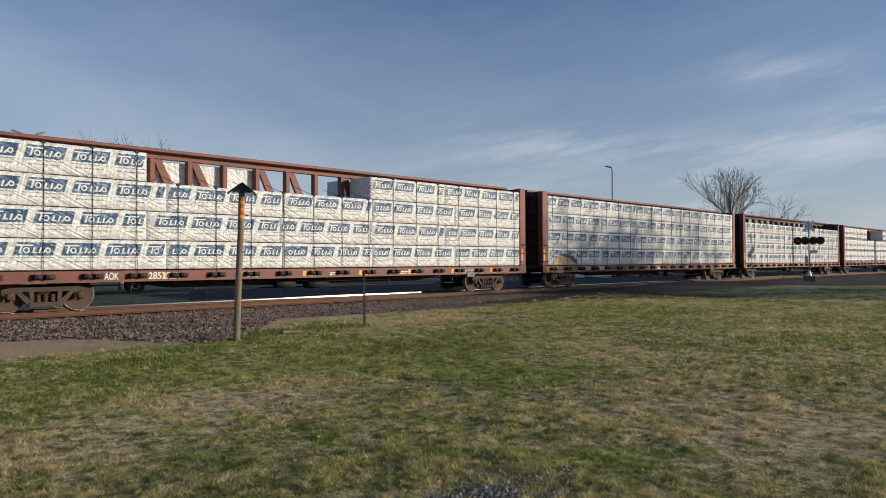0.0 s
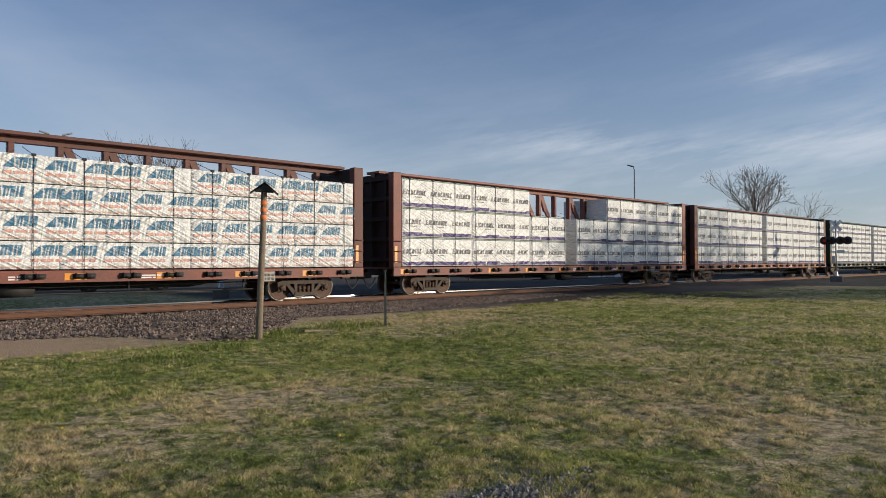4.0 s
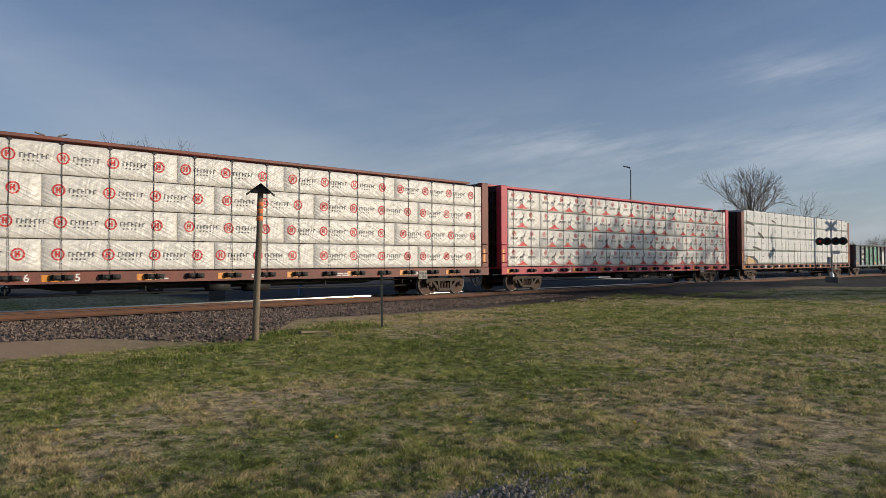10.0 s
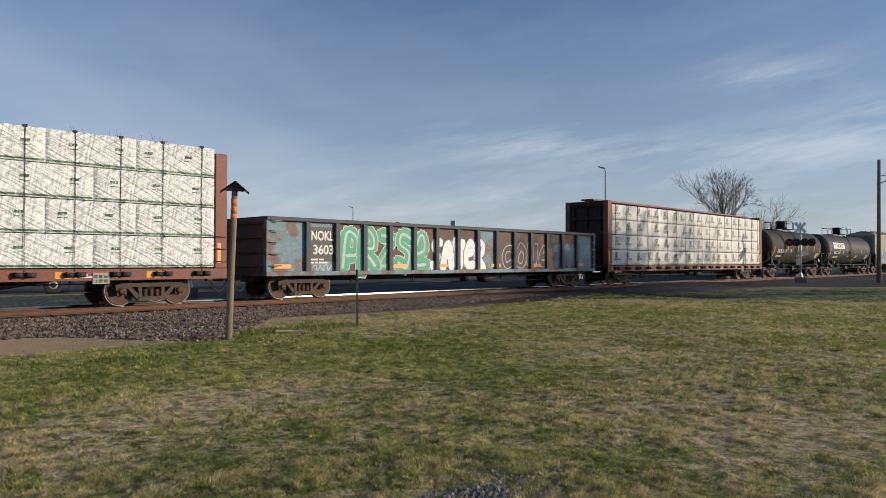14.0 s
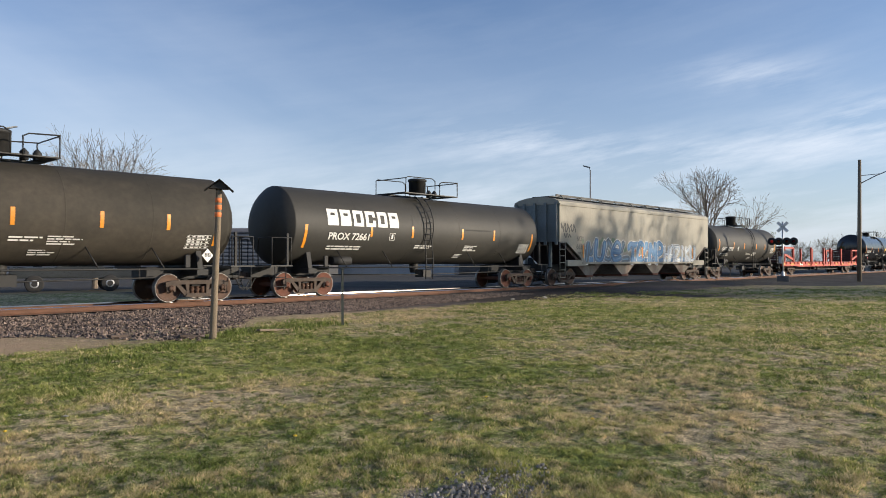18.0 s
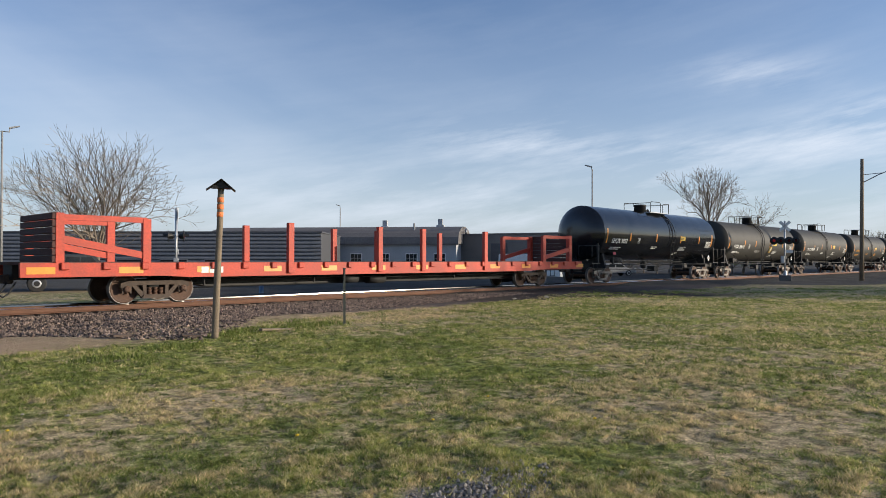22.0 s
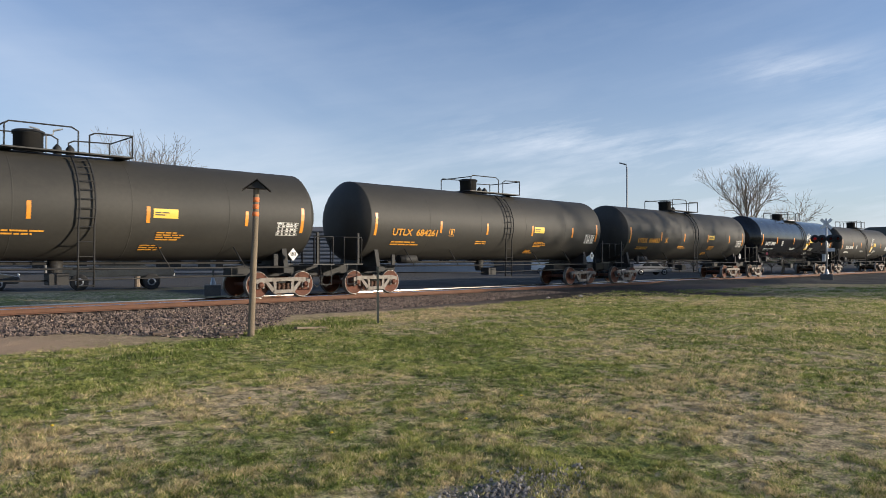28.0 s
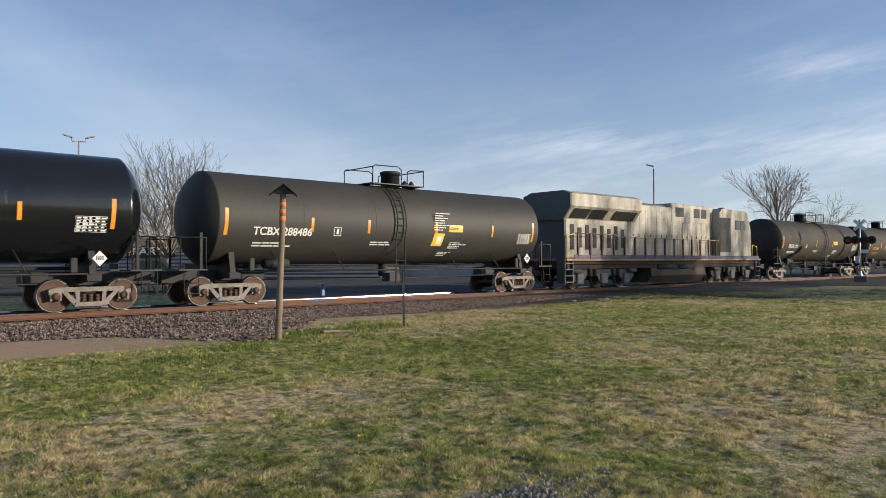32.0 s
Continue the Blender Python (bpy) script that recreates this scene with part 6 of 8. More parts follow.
def hopper():
    L = 19.2
    car = thing("covered_hopper_railcar", "cream covered hopper railcar with blue, white and slate graffiti", "hopper railcar", "freight train cars")
    zs, zt = 1.22, 4.36
    # flank: full length above, cut back over the trucks
    bm = bmnew()
    flank = [(0.0, 2.35), (0.62, 2.35), (2.15, 1.46), (2.15, zs), (L - 2.15, zs), (L - 2.15, 1.46), (L - 0.62, 2.35), (L, 2.35), (L, zt), (0.0, zt)]
    extrude(bm, flank, -1.50, -1.44, "y")
    side = part("side_wall", bm, M["cream"], car)
    bm = bmnew()
    extrude(bm, flank, 1.44, 1.50, "y")
    part("side_wall", bm, M["cream"], car)
    bm = bmnew()
    roof = [(-1.50, zt), (-1.46, zt + 0.16), (-1.15, zt + 0.30), (-0.6, zt + 0.40), (0.0, zt + 0.43), (0.6, zt + 0.40), (1.15, zt + 0.30), (1.46, zt + 0.16), (1.50, zt)]
    extrude(bm, roof, -0.02, L + 0.02, "x")
    part("roof", bm, M["cream"], car)
    bm = bmnew()
    box(bm, 0, L, -1.54, -1.49, zt - 0.07, zt + 0.04, 0.01)
    part("eave_rail", bm, M["cream"], car)
    bm = bmnew()
    box(bm, 0.4, L - 0.4, -0.55, 0.55, zt + 0.44, zt + 0.50)
    walk_top = part("roof_walk", bm, M["dark_tin"], car)
    for k in range(10):
        x = 0.9 + k * (L - 1.8) / 9
        bm = bmnew()
        pipe(bm, [(x, -1.30, zt + 0.2), (x, -0.95, zt + 0.56)], 0.025)
        part("walk_bracket", bm, M["cream"], car)
    bm = bmnew()
    box(bm, 0.5, L - 0.5, -0.97, -0.90, zt + 0.47, zt + 0.58)
    part("walk_edge", bm, M["dark_tin"], walk_top)
    for k in range(7):
        x = 1.8 + k * (L - 3.6) / 6
        bm = bmnew()
        box(bm, x - 0.7, x + 0.7, -0.35, 0.35, zt + 0.48, zt + 0.58, 0.02)
        part("roof_hatch", bm, M["cream_end"], car)
    # end walls with posts, slope sheets, end platforms
    for x, way in ((0.0, 1), (L, -1)):
        bm = bmnew()
        box(bm, min(x + way * 0.02, x + way * 0.1), max(x + way * 0.02, x + way * 0.1), -1.44, 1.44, 2.35, zt)
        part("end_wall", bm, M["cream_end"], car)
        for y in (-1.40, -0.7, 0.0, 0.7, 1.25):
            bm = bmnew()
            box(bm, min(x - way * 0.12, x + way * 0.02), max(x - way * 0.12, x + way * 0.02), y, y + 0.14, 2.2, zt + 0.1)
            part("end_post", bm, M["cream_end"], car)
        # slope sheet coloured near-black for the shade under the overhang
        bm = bmnew()
        prof = [(x + way * 0.1, 2.4), (x + way * 2.2, 1.1), (x + way * 2.3, 1.2), (x + way * 0.25, 2.5)]
        extrude(bm, prof, -1.42, 1.42, "y")
        part("slope_sheet", bm, M["shade_dark"], car)
        bm = bmnew()
        box(bm, min(x - way * 0.25, x + way * 2.2), max(x - way * 0.25, x + way * 2.2), -0.5, 0.5, 0.78, 1.12)
        part("stub_sill", bm, M["black"], car)
        bm = bmnew()
        box(bm, min(x + way * 0.75, x + way * 2.6), max(x + way * 0.75, x + way * 2.6), -1.52, -1.38, 1.04, 1.38, 0.015)
        part("side_sill_end", bm, M["cream"], car)
        bm = bmnew()
        for a, b in ((0.0, 2.35), (0.52, 1.2)):
            pipe(bm, [(x + way * (a + 0.03), -1.50, 0.42), (x + way * (a + 0.03), -1.50, 2.35)], 0.022)
        for z in (0.45, 0.85, 1.25, 1.6, 1.95, 2.3):
            pipe(bm, [(x + way * 0.03, -1.50, z), (x + way * 0.55, -1.50, z)], 0.02)
        part("end_ladder", bm, M["cream"], car)
        for y in (-0.8, 0.8):
            bm = bmnew()
            box(bm, min(x + way * 0.1, x + way * 0.24), max(x + way * 0.1, x + way * 0.24), y - 0.07, y + 0.07, 1.0, 2.4)
            part("corner_strut", bm, M["cream_end"], car)
        coupler(car, x - way * 0.1, -way)
    # discharge bays
    for k in range(4):
        c = 3.5 + k * 4.05
        bm = bmnew()
        prof = [(c - 1.5, zs + 0.03), (c + 1.5, zs + 0.03), (c + 0.36, 0.52), (c - 0.36, 0.52)]
        extrude(bm, prof, -1.15, 1.15, "y")
        bay = part("discharge_bay", bm, M["bay"], car)
        bm = bmnew()
        box(bm, c - 0.36, c + 0.36, -1.2, 1.2, 0.40, 0.54, 0.02)
        part("outlet_gate", bm, M["wheel_red"], bay, "rusty outlet gate")
    bm = bmnew()
    box(bm, 2.2, L - 2.2, -1.53, -1.40, zs - 0.06, zs + 0.06, 0.01)
    part("side_sill", bm, M["cream"], car)
    Y = -1.504
    words("reporting_mark", "NCIX", 0.27, M["faint_mark"], side, 1.68, 2.42, Y, width=0.72)
    words("reporting_mark", "6632", 0.27, M["faint_mark"], side, 1.62, 1.98, Y, width=0.82)
    stencil("small_stencil", side, pose(1.75, Y, 1.62), 0.7, 0.24, 3, M["faint_mark"], 5)
    scrawl(car, 0.12, 2.80, 1.45, 0.62, 8, "dark_mark", Y, 5, 0.075)
    scrawl(car, 0.4, 2.55, 0.7, 0.3, 13, "dark_mark", Y, 3, 0.06)
    haze = [(2.5, 1.25)] + [(2.5 + 14.4 * k / 40, 1.52 + 0.09 * math.sin(k * 1.7) + 0.07 * math.sin(k * 0.61)) for k in range(41)] + [(16.9, 1.25)]
    flat_shape("graffiti_base", haze, Y - 0.002, M["spray_blue"], car)
    for k, g in enumerate("muoel"):
        stroke_letter(car, g, 2.60 + k * 0.92, 1.34, 0.98, 1.04, ("spray_grey", "spray_blue", "spray_grey", "spray_blue", "spray_grey")[k], "spray_dark", Y - 0.004 - 0.009 * (k % 2), 0.27, "spray_bright", 0.16, "spray_pale_blue")
    rnd = random.Random(3)
    for k in range(26):
        flat_shape("graffiti_bubble", blob(2.2 + rnd.uniform(0, 4.9), rnd.uniform(1.5, 2.62), 0.25, 0.25, 300 + k, 0.0), Y - 0.001, M["spray_moss"], car)
    for k, g in enumerate("tcomp"):
        stroke_letter(car, g, 7.45 + k * 0.88, 1.34, 0.90, 1.06 + 0.06 * (k % 2), "spray_vivid", "spray_vivid_edge", Y - 0.004 - 0.009 * (k % 2), 0.27, "spray_bright", 0.10, "spray_pale_blue")
    for k, g in enumerate("haziku"):
        stroke_letter(car, g, 12.10 + k * 0.80, 1.34, 0.76, 0.90, "spray_bright", "spray_dark", Y - 0.004 - 0.009 * (k % 2), 0.17, "spray_bright", 0.06, "spray_pale_blue")
    for k in range(9):
        x = 7.7 + k * 0.55
        flat_shape("graffiti_spot", blob(x, 1.5 + 0.75 * ((k * 0.618) % 1), 0.14, 0.2, 400 + k), Y - 0.0015, M["spray_pink"], car)
    for x in (2.25, 9.1, L - 2.75):
        bm = bmnew()
        plate(bm, ((x, 1.5), (x + 0.14, 1.5), (x + 0.14, 2.2), (x, 2.2)), Y - 0.016, 0.003)
        part("reflector_strip", bm, M["orange"], car)
    truck(car, 1.15)
    truck(car, L - 1.6)
    enter(car, 62.2)


hopper()

# ---- bulkhead flat car ----


def flatcar():
    L, zd = 27.7, 1.26
    car = thing("bulkhead_flat_railcar", "worn red bulkhead flat railcar, empty, with stakes along its deck", "flat railcar", "freight train cars")
    for y in (-1.45, 1.33):
        bm = bmnew()
        extrude(bm, [(0, 0.86), (3.9, 0.86), (4.9, 0.80), (L - 4.9, 0.80), (L - 3.9, 0.86), (L, 0.86), (L, zd), (0, zd)], y, y + 0.12, "y")
        s = part("side_sill", bm, M["flat_red"], car)
        if y < 0:
            for k in range(12):
                x = 0.15 + k * 2.45
                bm = bmnew()
                plate(bm, ((x, 0.95), (x + 0.72, 0.95), (x + 0.72, 1.14), (x, 1.14)), -1.453, 0.003)
                part("reflector_strip", bm, M["orange"], s)
            for k in range(24):
                x = 1.0 + k * 1.13
                bm = bmnew()
                box(bm, x, x + 0.22, -1.53, -1.45, 1.06, 1.27, 0.02)
                part("stake_pocket", bm, M["flat_red"], s)
            stencil("painted_name", s, pose(5.2, -1.453, 0.93), 1.0, 0.22, 1, M["white_mark"], 9, 0.9)
    bm = bmnew()
    box(bm, 0.05, L - 0.05, -1.33, 1.33, zd - 0.06, zd + 0.02)
    part("deck", bm, M["planks"], car)
    bm = bmnew()
    extrude(bm, [(0.1, 0.78), (4.5, 0.78), (6.0, 0.45), (L - 6.0, 0.45), (L - 4.5, 0.78), (L - 0.1, 0.78), (L - 0.1, 1.2), (0.1, 1.2)], -0.4, 0.4, "y")
    part("center_sill", bm, M["black"], car)
    for x, way in ((0.9, 1), (L - 0.95, -1)):
        e = part("bulkhead_frame", (lambda b: (box(b, min(x, x + way * 0.22), max(x, x + way * 0.22), -1.40, -1.18, zd, 2.66), b)[1])(bmnew()), M["flat_red"], car)
        bm = bmnew()
        box(bm, min(x, x + way * 0.22), max(x, x + way * 0.22), 1.18, 1.40, zd, 2.66)
        part("bulkhead_post", bm, M["flat_red"], e)
        for k in range(7):
            z = zd + 0.02 + k * 0.2
            bm = bmnew()
            box(bm, min(x - way * 0.1, x + way * 0.02), max(x - way * 0.1, x + way * 0.02), -1.38, 1.38, z, z + 0.18, 0.012)
            part("bulkhead_plank", bm, M["planks"], e)
        for y in (-1.42, 1.24):
            a, b = x + way * 0.1, x + way * 2.55
            bm = bmnew()
            box(bm, min(b - 0.12, b + 0.12), max(b - 0.12, b + 0.12), y, y + 0.16, zd - 0.3, 2.58)
            part("brace_post", bm, M["flat_red"], e)
            bm = bmnew()
            box(bm, min(a, b), max(a, b), y + 0.02, y + 0.14, 2.46, 2.62)
            part("top_rail", bm, M["flat_red"], e)
            bm = bmnew()
            extrude(bm, [(a, 2.05), (a, 1.83), (b, 1.36), (b, 1.56)], y + 0.03, y + 0.13, "y")
            part("diagonal_brace", bm, M["flat_red"], e)
        coupler(car, 0.0 if way > 0 else L, -way)
    for k, x in enumerate((8.57, 12.8, 15.25, 19.35)):
        for y in (-1.54, 1.38):
            bm = bmnew()
            box(bm, x - 0.12, x + 0.12, y, y + 0.16, zd - 0.38, 2.66, 0.015)
            part("stake", bm, M["flat_red"], car)
    truck(car, 3.9)
    truck(car, L - 3.9)
    underframe_bits(car, L, 55)
    enter(car, 97.7)


flatcar()

# ---- locomotive ----


def locomotive():
    car = thing("diesel_locomotive", "dirty silver and grey diesel locomotive with navy striped nose", "locomotive", "freight train cars")
    cream, dark = M["loco_cream"], M["loco_dark"]
    bm = bmnew()
    box(bm, 0.7, 21.6, -1.53, 1.53, 1.38, 1.50, 0.02)
    frame_ob = part("frame", bm, M["loco_edge"], car, "rust-stained tan frame edge")
    bm = bmnew()
    box(bm, 0.9, 21.4, -1.38, 1.38, 0.98, 1.38, 0.02)
    part("underframe", bm, M["shade_dark"], car)
    bm = bmnew()
    pipe(bm, [(1.2, -1.42, 1.22), (21.2, -1.42, 1.22)], 0.03)
    part("air_pipe", bm, M["steel"], car)
    bm = bmnew()
    box(bm, 1.3, 21.3, -1.535, -1.53 + 0.02, 1.50, 1.68)
    part("stripe", bm, M["loco_blue"], frame_ob, "navy stripe")
    bm = bmnew()
    box(bm, 1.25, 15.9, -1.02, 1.02, 1.5, 4.48, 0.05)
    part("long_hood", bm, cream, car)
    # rear face of the hood coloured dark to imitate its shade
    bm = bmnew()
    box(bm, 1.2, 1.27, -1.0, 1.0, 1.5, 4.15)
    part("hood_end", bm, dark, car)
    # radiator section with overhanging wings
    bm = bmnew()
    extrude(bm, [(-1.02, 3.45), (-1.52, 4.06), (-1.52, 4.66), (-1.0, 4.84), (1.0, 4.84), (1.52, 4.66), (1.52, 4.06), (1.02, 3.45)], 1.15, 7.2, "x")
    wing = part("radiator_wing", bm, cream, car)
    # wing end likewise: shade put into the colour
    bm = bmnew()
    extrude(bm, [(-1.50, 4.04), (-1.50, 4.64), (-1.0, 4.82), (1.0, 4.82), (1.50, 4.64), (1.50, 4.04), (1.0, 3.4), (-1.0, 3.4)], 1.05, 1.16, "x")
    part("wing_end", bm, dark, wing)
    for a, b in ((1.45, 2.75), (2.9, 4.2), (4.9, 6.9)):
        bm = bmnew()
        d = 0.012
        vs = [bm.verts.new(p) for p in ((a, -1.08 - d, 3.50), (b, -1.08 - d, 3.50), (b, -1.46 - d, 3.94), (a, -1.46 - d, 3.94))]
        bm.faces.new(vs)
        part("radiator_screen", bm, M["black"], wing)
    for k in range(8):
        x = 1.6 + k * 0.62
        bm = bmnew()
        box(bm, x, x + 0.30, -1.045, -1.015, 1.95 + 0.1 * (k % 2), 3.2 - 0.15 * (k % 2))
        part("door_louvre", bm, M["black"], car)
    for k in range(16):
        x = 6.6 + k * 0.57
        bm = bmnew()
        box(bm, x, x + 0.558, -1.035, -1.01, 1.75, 4.25, 0.006)
        part("engine_door", bm, cream, car)
        bm = bmnew()
        box(bm, x + 0.46, x + 0.50, -1.065, -1.04, 2.7, 2.85)
        part("door_latch", bm, dark, car)
    bm = bmnew()
    box(bm, 7.3, 11.0, -0.8, 0.8, 4.48, 4.6, 0.04)
    part("roof_deck", bm, dark, car)
    bm = bmnew()
    box(bm, 11.0, 16.0, -1.05, 1.05, 3.6, 4.72, 0.05)
    inv = part("equipment_cab", bm, cream, car)
    for a, b in ((11.5, 12.4), (13.6, 14.3), (14.45, 15.1)):
        bm = bmnew()
        box(bm, a, b, -1.065, -1.04, 3.95, 4.5)
        part("intake_screen", bm, M["black"], inv)
    bm = bmnew()
    for k in range(4):
        rod(bm, (7.55 + k * 0.22, 0.1, 4.58), (7.55 + k * 0.22, 0.1, 4.85), 0.09, 8)
    part("air_horn", bm, M["black"], car)
    # cab and nose
    bm = bmnew()
    prof = [(15.95, 1.5), (20.2, 1.5), (20.2, 3.35), (19.75, 4.4), (19.4, 4.58), (16.3, 4.62), (15.95, 4.36)]
    extrude(bm, prof, -1.50, 1.50, "y")
    cab = part("cab", bm, cream, car)
    # flat black plate on the cab side paints a door recess's shade
    bm = bmnew()
    box(bm, 15.97, 17.35, -1.52, -1.49, 1.9, 4.05)
    part("cab_door_recess", bm, M["black"], cab)
    for a, b in ((18.0, 18.6), (18.75, 19.3)):
        bm = bmnew()
        box(bm, a, b, -1.525, -1.495, 3.35, 3.95, 0.01)
        part("cab_window", bm, M["glass"], cab)
    bm = bmnew()
    extrude(bm, [(20.2, 1.5), (21.5, 1.5), (21.4, 2.9), (20.2, 3.25)], -0.95, 0.95, "y")
    nose = part("nose", bm, M["loco_blue"], car)
    for k in range(3):
        bm = bmnew()
        extrude(bm, [(20.3, 1.75 + k * 0.42), (21.42, 1.7 + k * 0.42), (21.42, 1.92 + k * 0.42), (20.3, 1.97 + k * 0.42)], -0.965, -0.951, "y")
        part("nose_stripe", bm, M["yellow"], nose)
    bm = bmnew()
    rod(bm, (18.0, -0.6, 4.58), (18.0, -0.6, 4.8), 0.2, 10)
    part("roof_antenna", bm, dark, cab)
    # handrails
    for k in range(15):
        x = 1.6 + k * 0.99
        bm = bmnew()
        box(bm, x - 0.042, x + 0.042, -1.55, -1.47, 1.5, 2.64 if k > 3 else 2.75)
        part("handrail_post", bm, M["dark_brown"], car)
    bm = bmnew()
    pipe(bm, [(1.4, -1.5, 2.72), (4.8, -1.5, 2.72), (5.0, -1.5, 2.6), (15.8, -1.5, 2.6)], 0.025)
    part("handrail", bm, M["loco_edge"], car)
    bm = bmnew()
    pipe(bm, [(0.75, -1.5, 1.5), (0.75, -1.5, 2.6), (1.3, -1.5, 2.7)], 0.025)
    pipe(bm, [(0.75, 1.5, 1.5), (0.75, 1.5, 2.6)], 0.025)
    pipe(bm, [(20.4, -1.5, 1.5), (20.4, -1.5, 2.4), (21.5, -1.3, 2.3), (21.6, -1.3, 1.5)], 0.025)
    part("end_rail", bm, M["yellow"], car)
    for x in (0.6, 20.9):
        bm = bmnew()
        box(bm, x - 0.02, x + 0.02, -1.5, -1.0, 0.3, 1.5)
        well = part("step_well", bm, dark, car)
        bm = bmnew()
        box(bm, x + 0.60, x + 0.64, -1.5, -1.0, 0.3, 1.5)
        part("step_side", bm, dark, well)
        for k in range(4):
            bm = bmnew()
            box(bm, x + 0.02, x + 0.60, -1.52, -1.05, 0.35 + k * 0.3, 0.39 + k * 0.3)
            part("step_tread", bm, dark, well)
    # fuel tank, air tanks
    bm = bmnew()
    extrude(bm, [(-1.35, 1.0), (-1.42, 0.55), (-1.1, 0.18), (1.1, 0.18), (1.42, 0.55), (1.35, 1.0)], 8.3, 14.3, "x")
    part("fuel_tank", bm, M["steel"], car)
    for a, b in ((8.9, 10.9), (11.2, 13.0)):
        bm = bmnew()
        rod(bm, (a, -1.22, 1.05), (b, -1.22, 1.05), 0.21, 16)
        part("air_tank", bm, M["black"], car)
    # three-axle trucks
    for x in (4.05, 18.0):
        bm = bmnew()
        prof = [(x - 2.75, 0.60), (x - 2.65, 1.02), (x + 2.65, 1.02), (x + 2.75, 0.60), (x + 2.45, 0.36), (x + 1.65, 0.40), (x + 1.45, 0.62), (x + 0.5, 0.62), (x + 0.35, 0.36), (x - 0.35, 0.36), (x - 0.5, 0.62), (x - 1.45, 0.62), (x - 1.65, 0.40), (x - 2.45, 0.36)]
        extrude(bm, prof, -1.24, -1.08, "y")
        extrude(bm, prof, 1.08, 1.24, "y")
        t = part("loco_truck", bm, M["loco_truck"], car)
        for dx in (-1.0, 1.0):
            for q in (-0.22, 0.22):
                bm = bmnew()
                rod(bm, (x + dx + q, -1.30, 0.62), (x + dx + q, -1.30, 0.98), 0.10, 10)
                part("coil_spring", bm, M["steel"], t)
        for dx in (-2.4, 2.4):
            bm = bmnew()
            rod(bm, (x + dx - 0.32, -1.34, 0.88), (x + dx + 0.32, -1.34, 0.88), 0.12, 12)
            part("brake_cylinder", bm, M["loco_truck"], t)
        for dx in (-2.0, 0.0, 2.0):
            bm = bmnew()
            box(bm, x + dx - 0.27, x + dx + 0.27, -1.34, -1.1, 0.24, 0.76, 0.04)
            part("journal_box", bm, M["loco_journal"], t)
            w = part("wheelset", WHEELS["rust"], None, t)
            w.matrix_parent_inverse = pose(x + dx, 0, 0.457)
            SPIN.append(w)
    coupler(car, 0.55, -1)
    coupler(car, 21.65, 1)
    enter(car, 271.7)


locomotive()

# ---- the place round the track ----


def at(az, d, z=0.0):
    """A spot by compass heading and distance from the lawn's viewpoint."""
    a = radians(az)
    return Vector((d * math.sin(a), EYE[1] + d * math.cos(a), z))


def face(p, q):
    """Pose with its origin at p, its x axis running to q; -y looks to the right-hand side of that run."""
    return pose(p.x, p.y, p.z, 0, 0, math.degrees(math.atan2(q.y - p.y, q.x - p.x)))


def marker_post():
    base = at(29.08, 15.85, LAWN)
    ob = thing("marker_post", "weathered wooden post with orange bands and a dark tin gable cap", "post", m=pose(base.x, base.y, base.z, 0, 1.9, -29))
    bm = bmnew()
    lathe(bm, [(-0.2, 0.076), (0.0, 0.074), (1.2, 0.069), (2.4, 0.064), (3.18, 0.062), (3.19, 0.05)], 14, "z")
    for v in bm.verts:
        v.co.x += 0.006 * math.sin(v.co.z * 3.1)
    shaft = part("shaft", bm, M["wood_post"], ob)
    for k, z in enumerate((2.62, 2.78, 2.93)):
        bm = bmnew()
        lathe(bm, [(z - 0.05, 0.064), (z - 0.048, 0.069), (z + 0.048, 0.069), (z + 0.05, 0.064)], 14, "z")
        part("orange_band", bm, M["orange_band"], ob)
    bm = bmnew()
    for s in (-1, 1):
        extrude(bm, [(0, 3.37), (s * 0.30, 3.13), (s * 0.295, 3.12), (0, 3.355)] if s > 0 else [(0, 3.37), (-0.30, 3.13), (-0.295, 3.12), (0, 3.355)], -0.2, 0.2, "y")
    part("tin_cap", bm, M["dark_tin"], ob)
    bm = bmnew()
    extrude(bm, [(-0.2, 3.17), (0.2, 3.17), (0, 3.34)], -0.12, 0.12, "y")
    part("cap_block", bm, M["dark_tin"], ob)


M["orange_band"] = surf("faded_orange_paint", (0.85, 0.22, 0.06), (0.6, 0.18, 0.07), 0.7, bump=0.1)
marker_post()


def sign_stake():
    base = at(38.96, 18.4, LAWN)
    ob = thing("sign_stake", "thin steel stake with a small sign plate turned edge-on", "sign", m=pose(base.x, base.y, base.z, 0, -0.4, -39))
    bm = bmnew()
    extrude(bm, [(-0.03, -0.012), (0.03, -0.012), (0.03, 0.0), (0.012, 0.02), (-0.012, 0.02), (-0.03, 0.0)], -0.2, 1.42, "z")
    part("stake", bm, M["stake"], ob)
    bm = bmnew()
    box(bm, -0.006, 0.006, -0.15, 0.12, 1.12, 1.40, 0.004)
    part("sign_plate", bm, M["dark_tin"], ob)
    bm = bmnew()
    box(bm, -0.04, 0.04, -0.035, 0.03, 1.42, 1.445, 0.005)
    part("stake_cap", bm, M["stake"], ob)


M["stake"] = surf("green_grey_steel", (0.09, 0.10, 0.085), (0.06, 0.06, 0.05), 0.6, 0.3)
sign_stake()


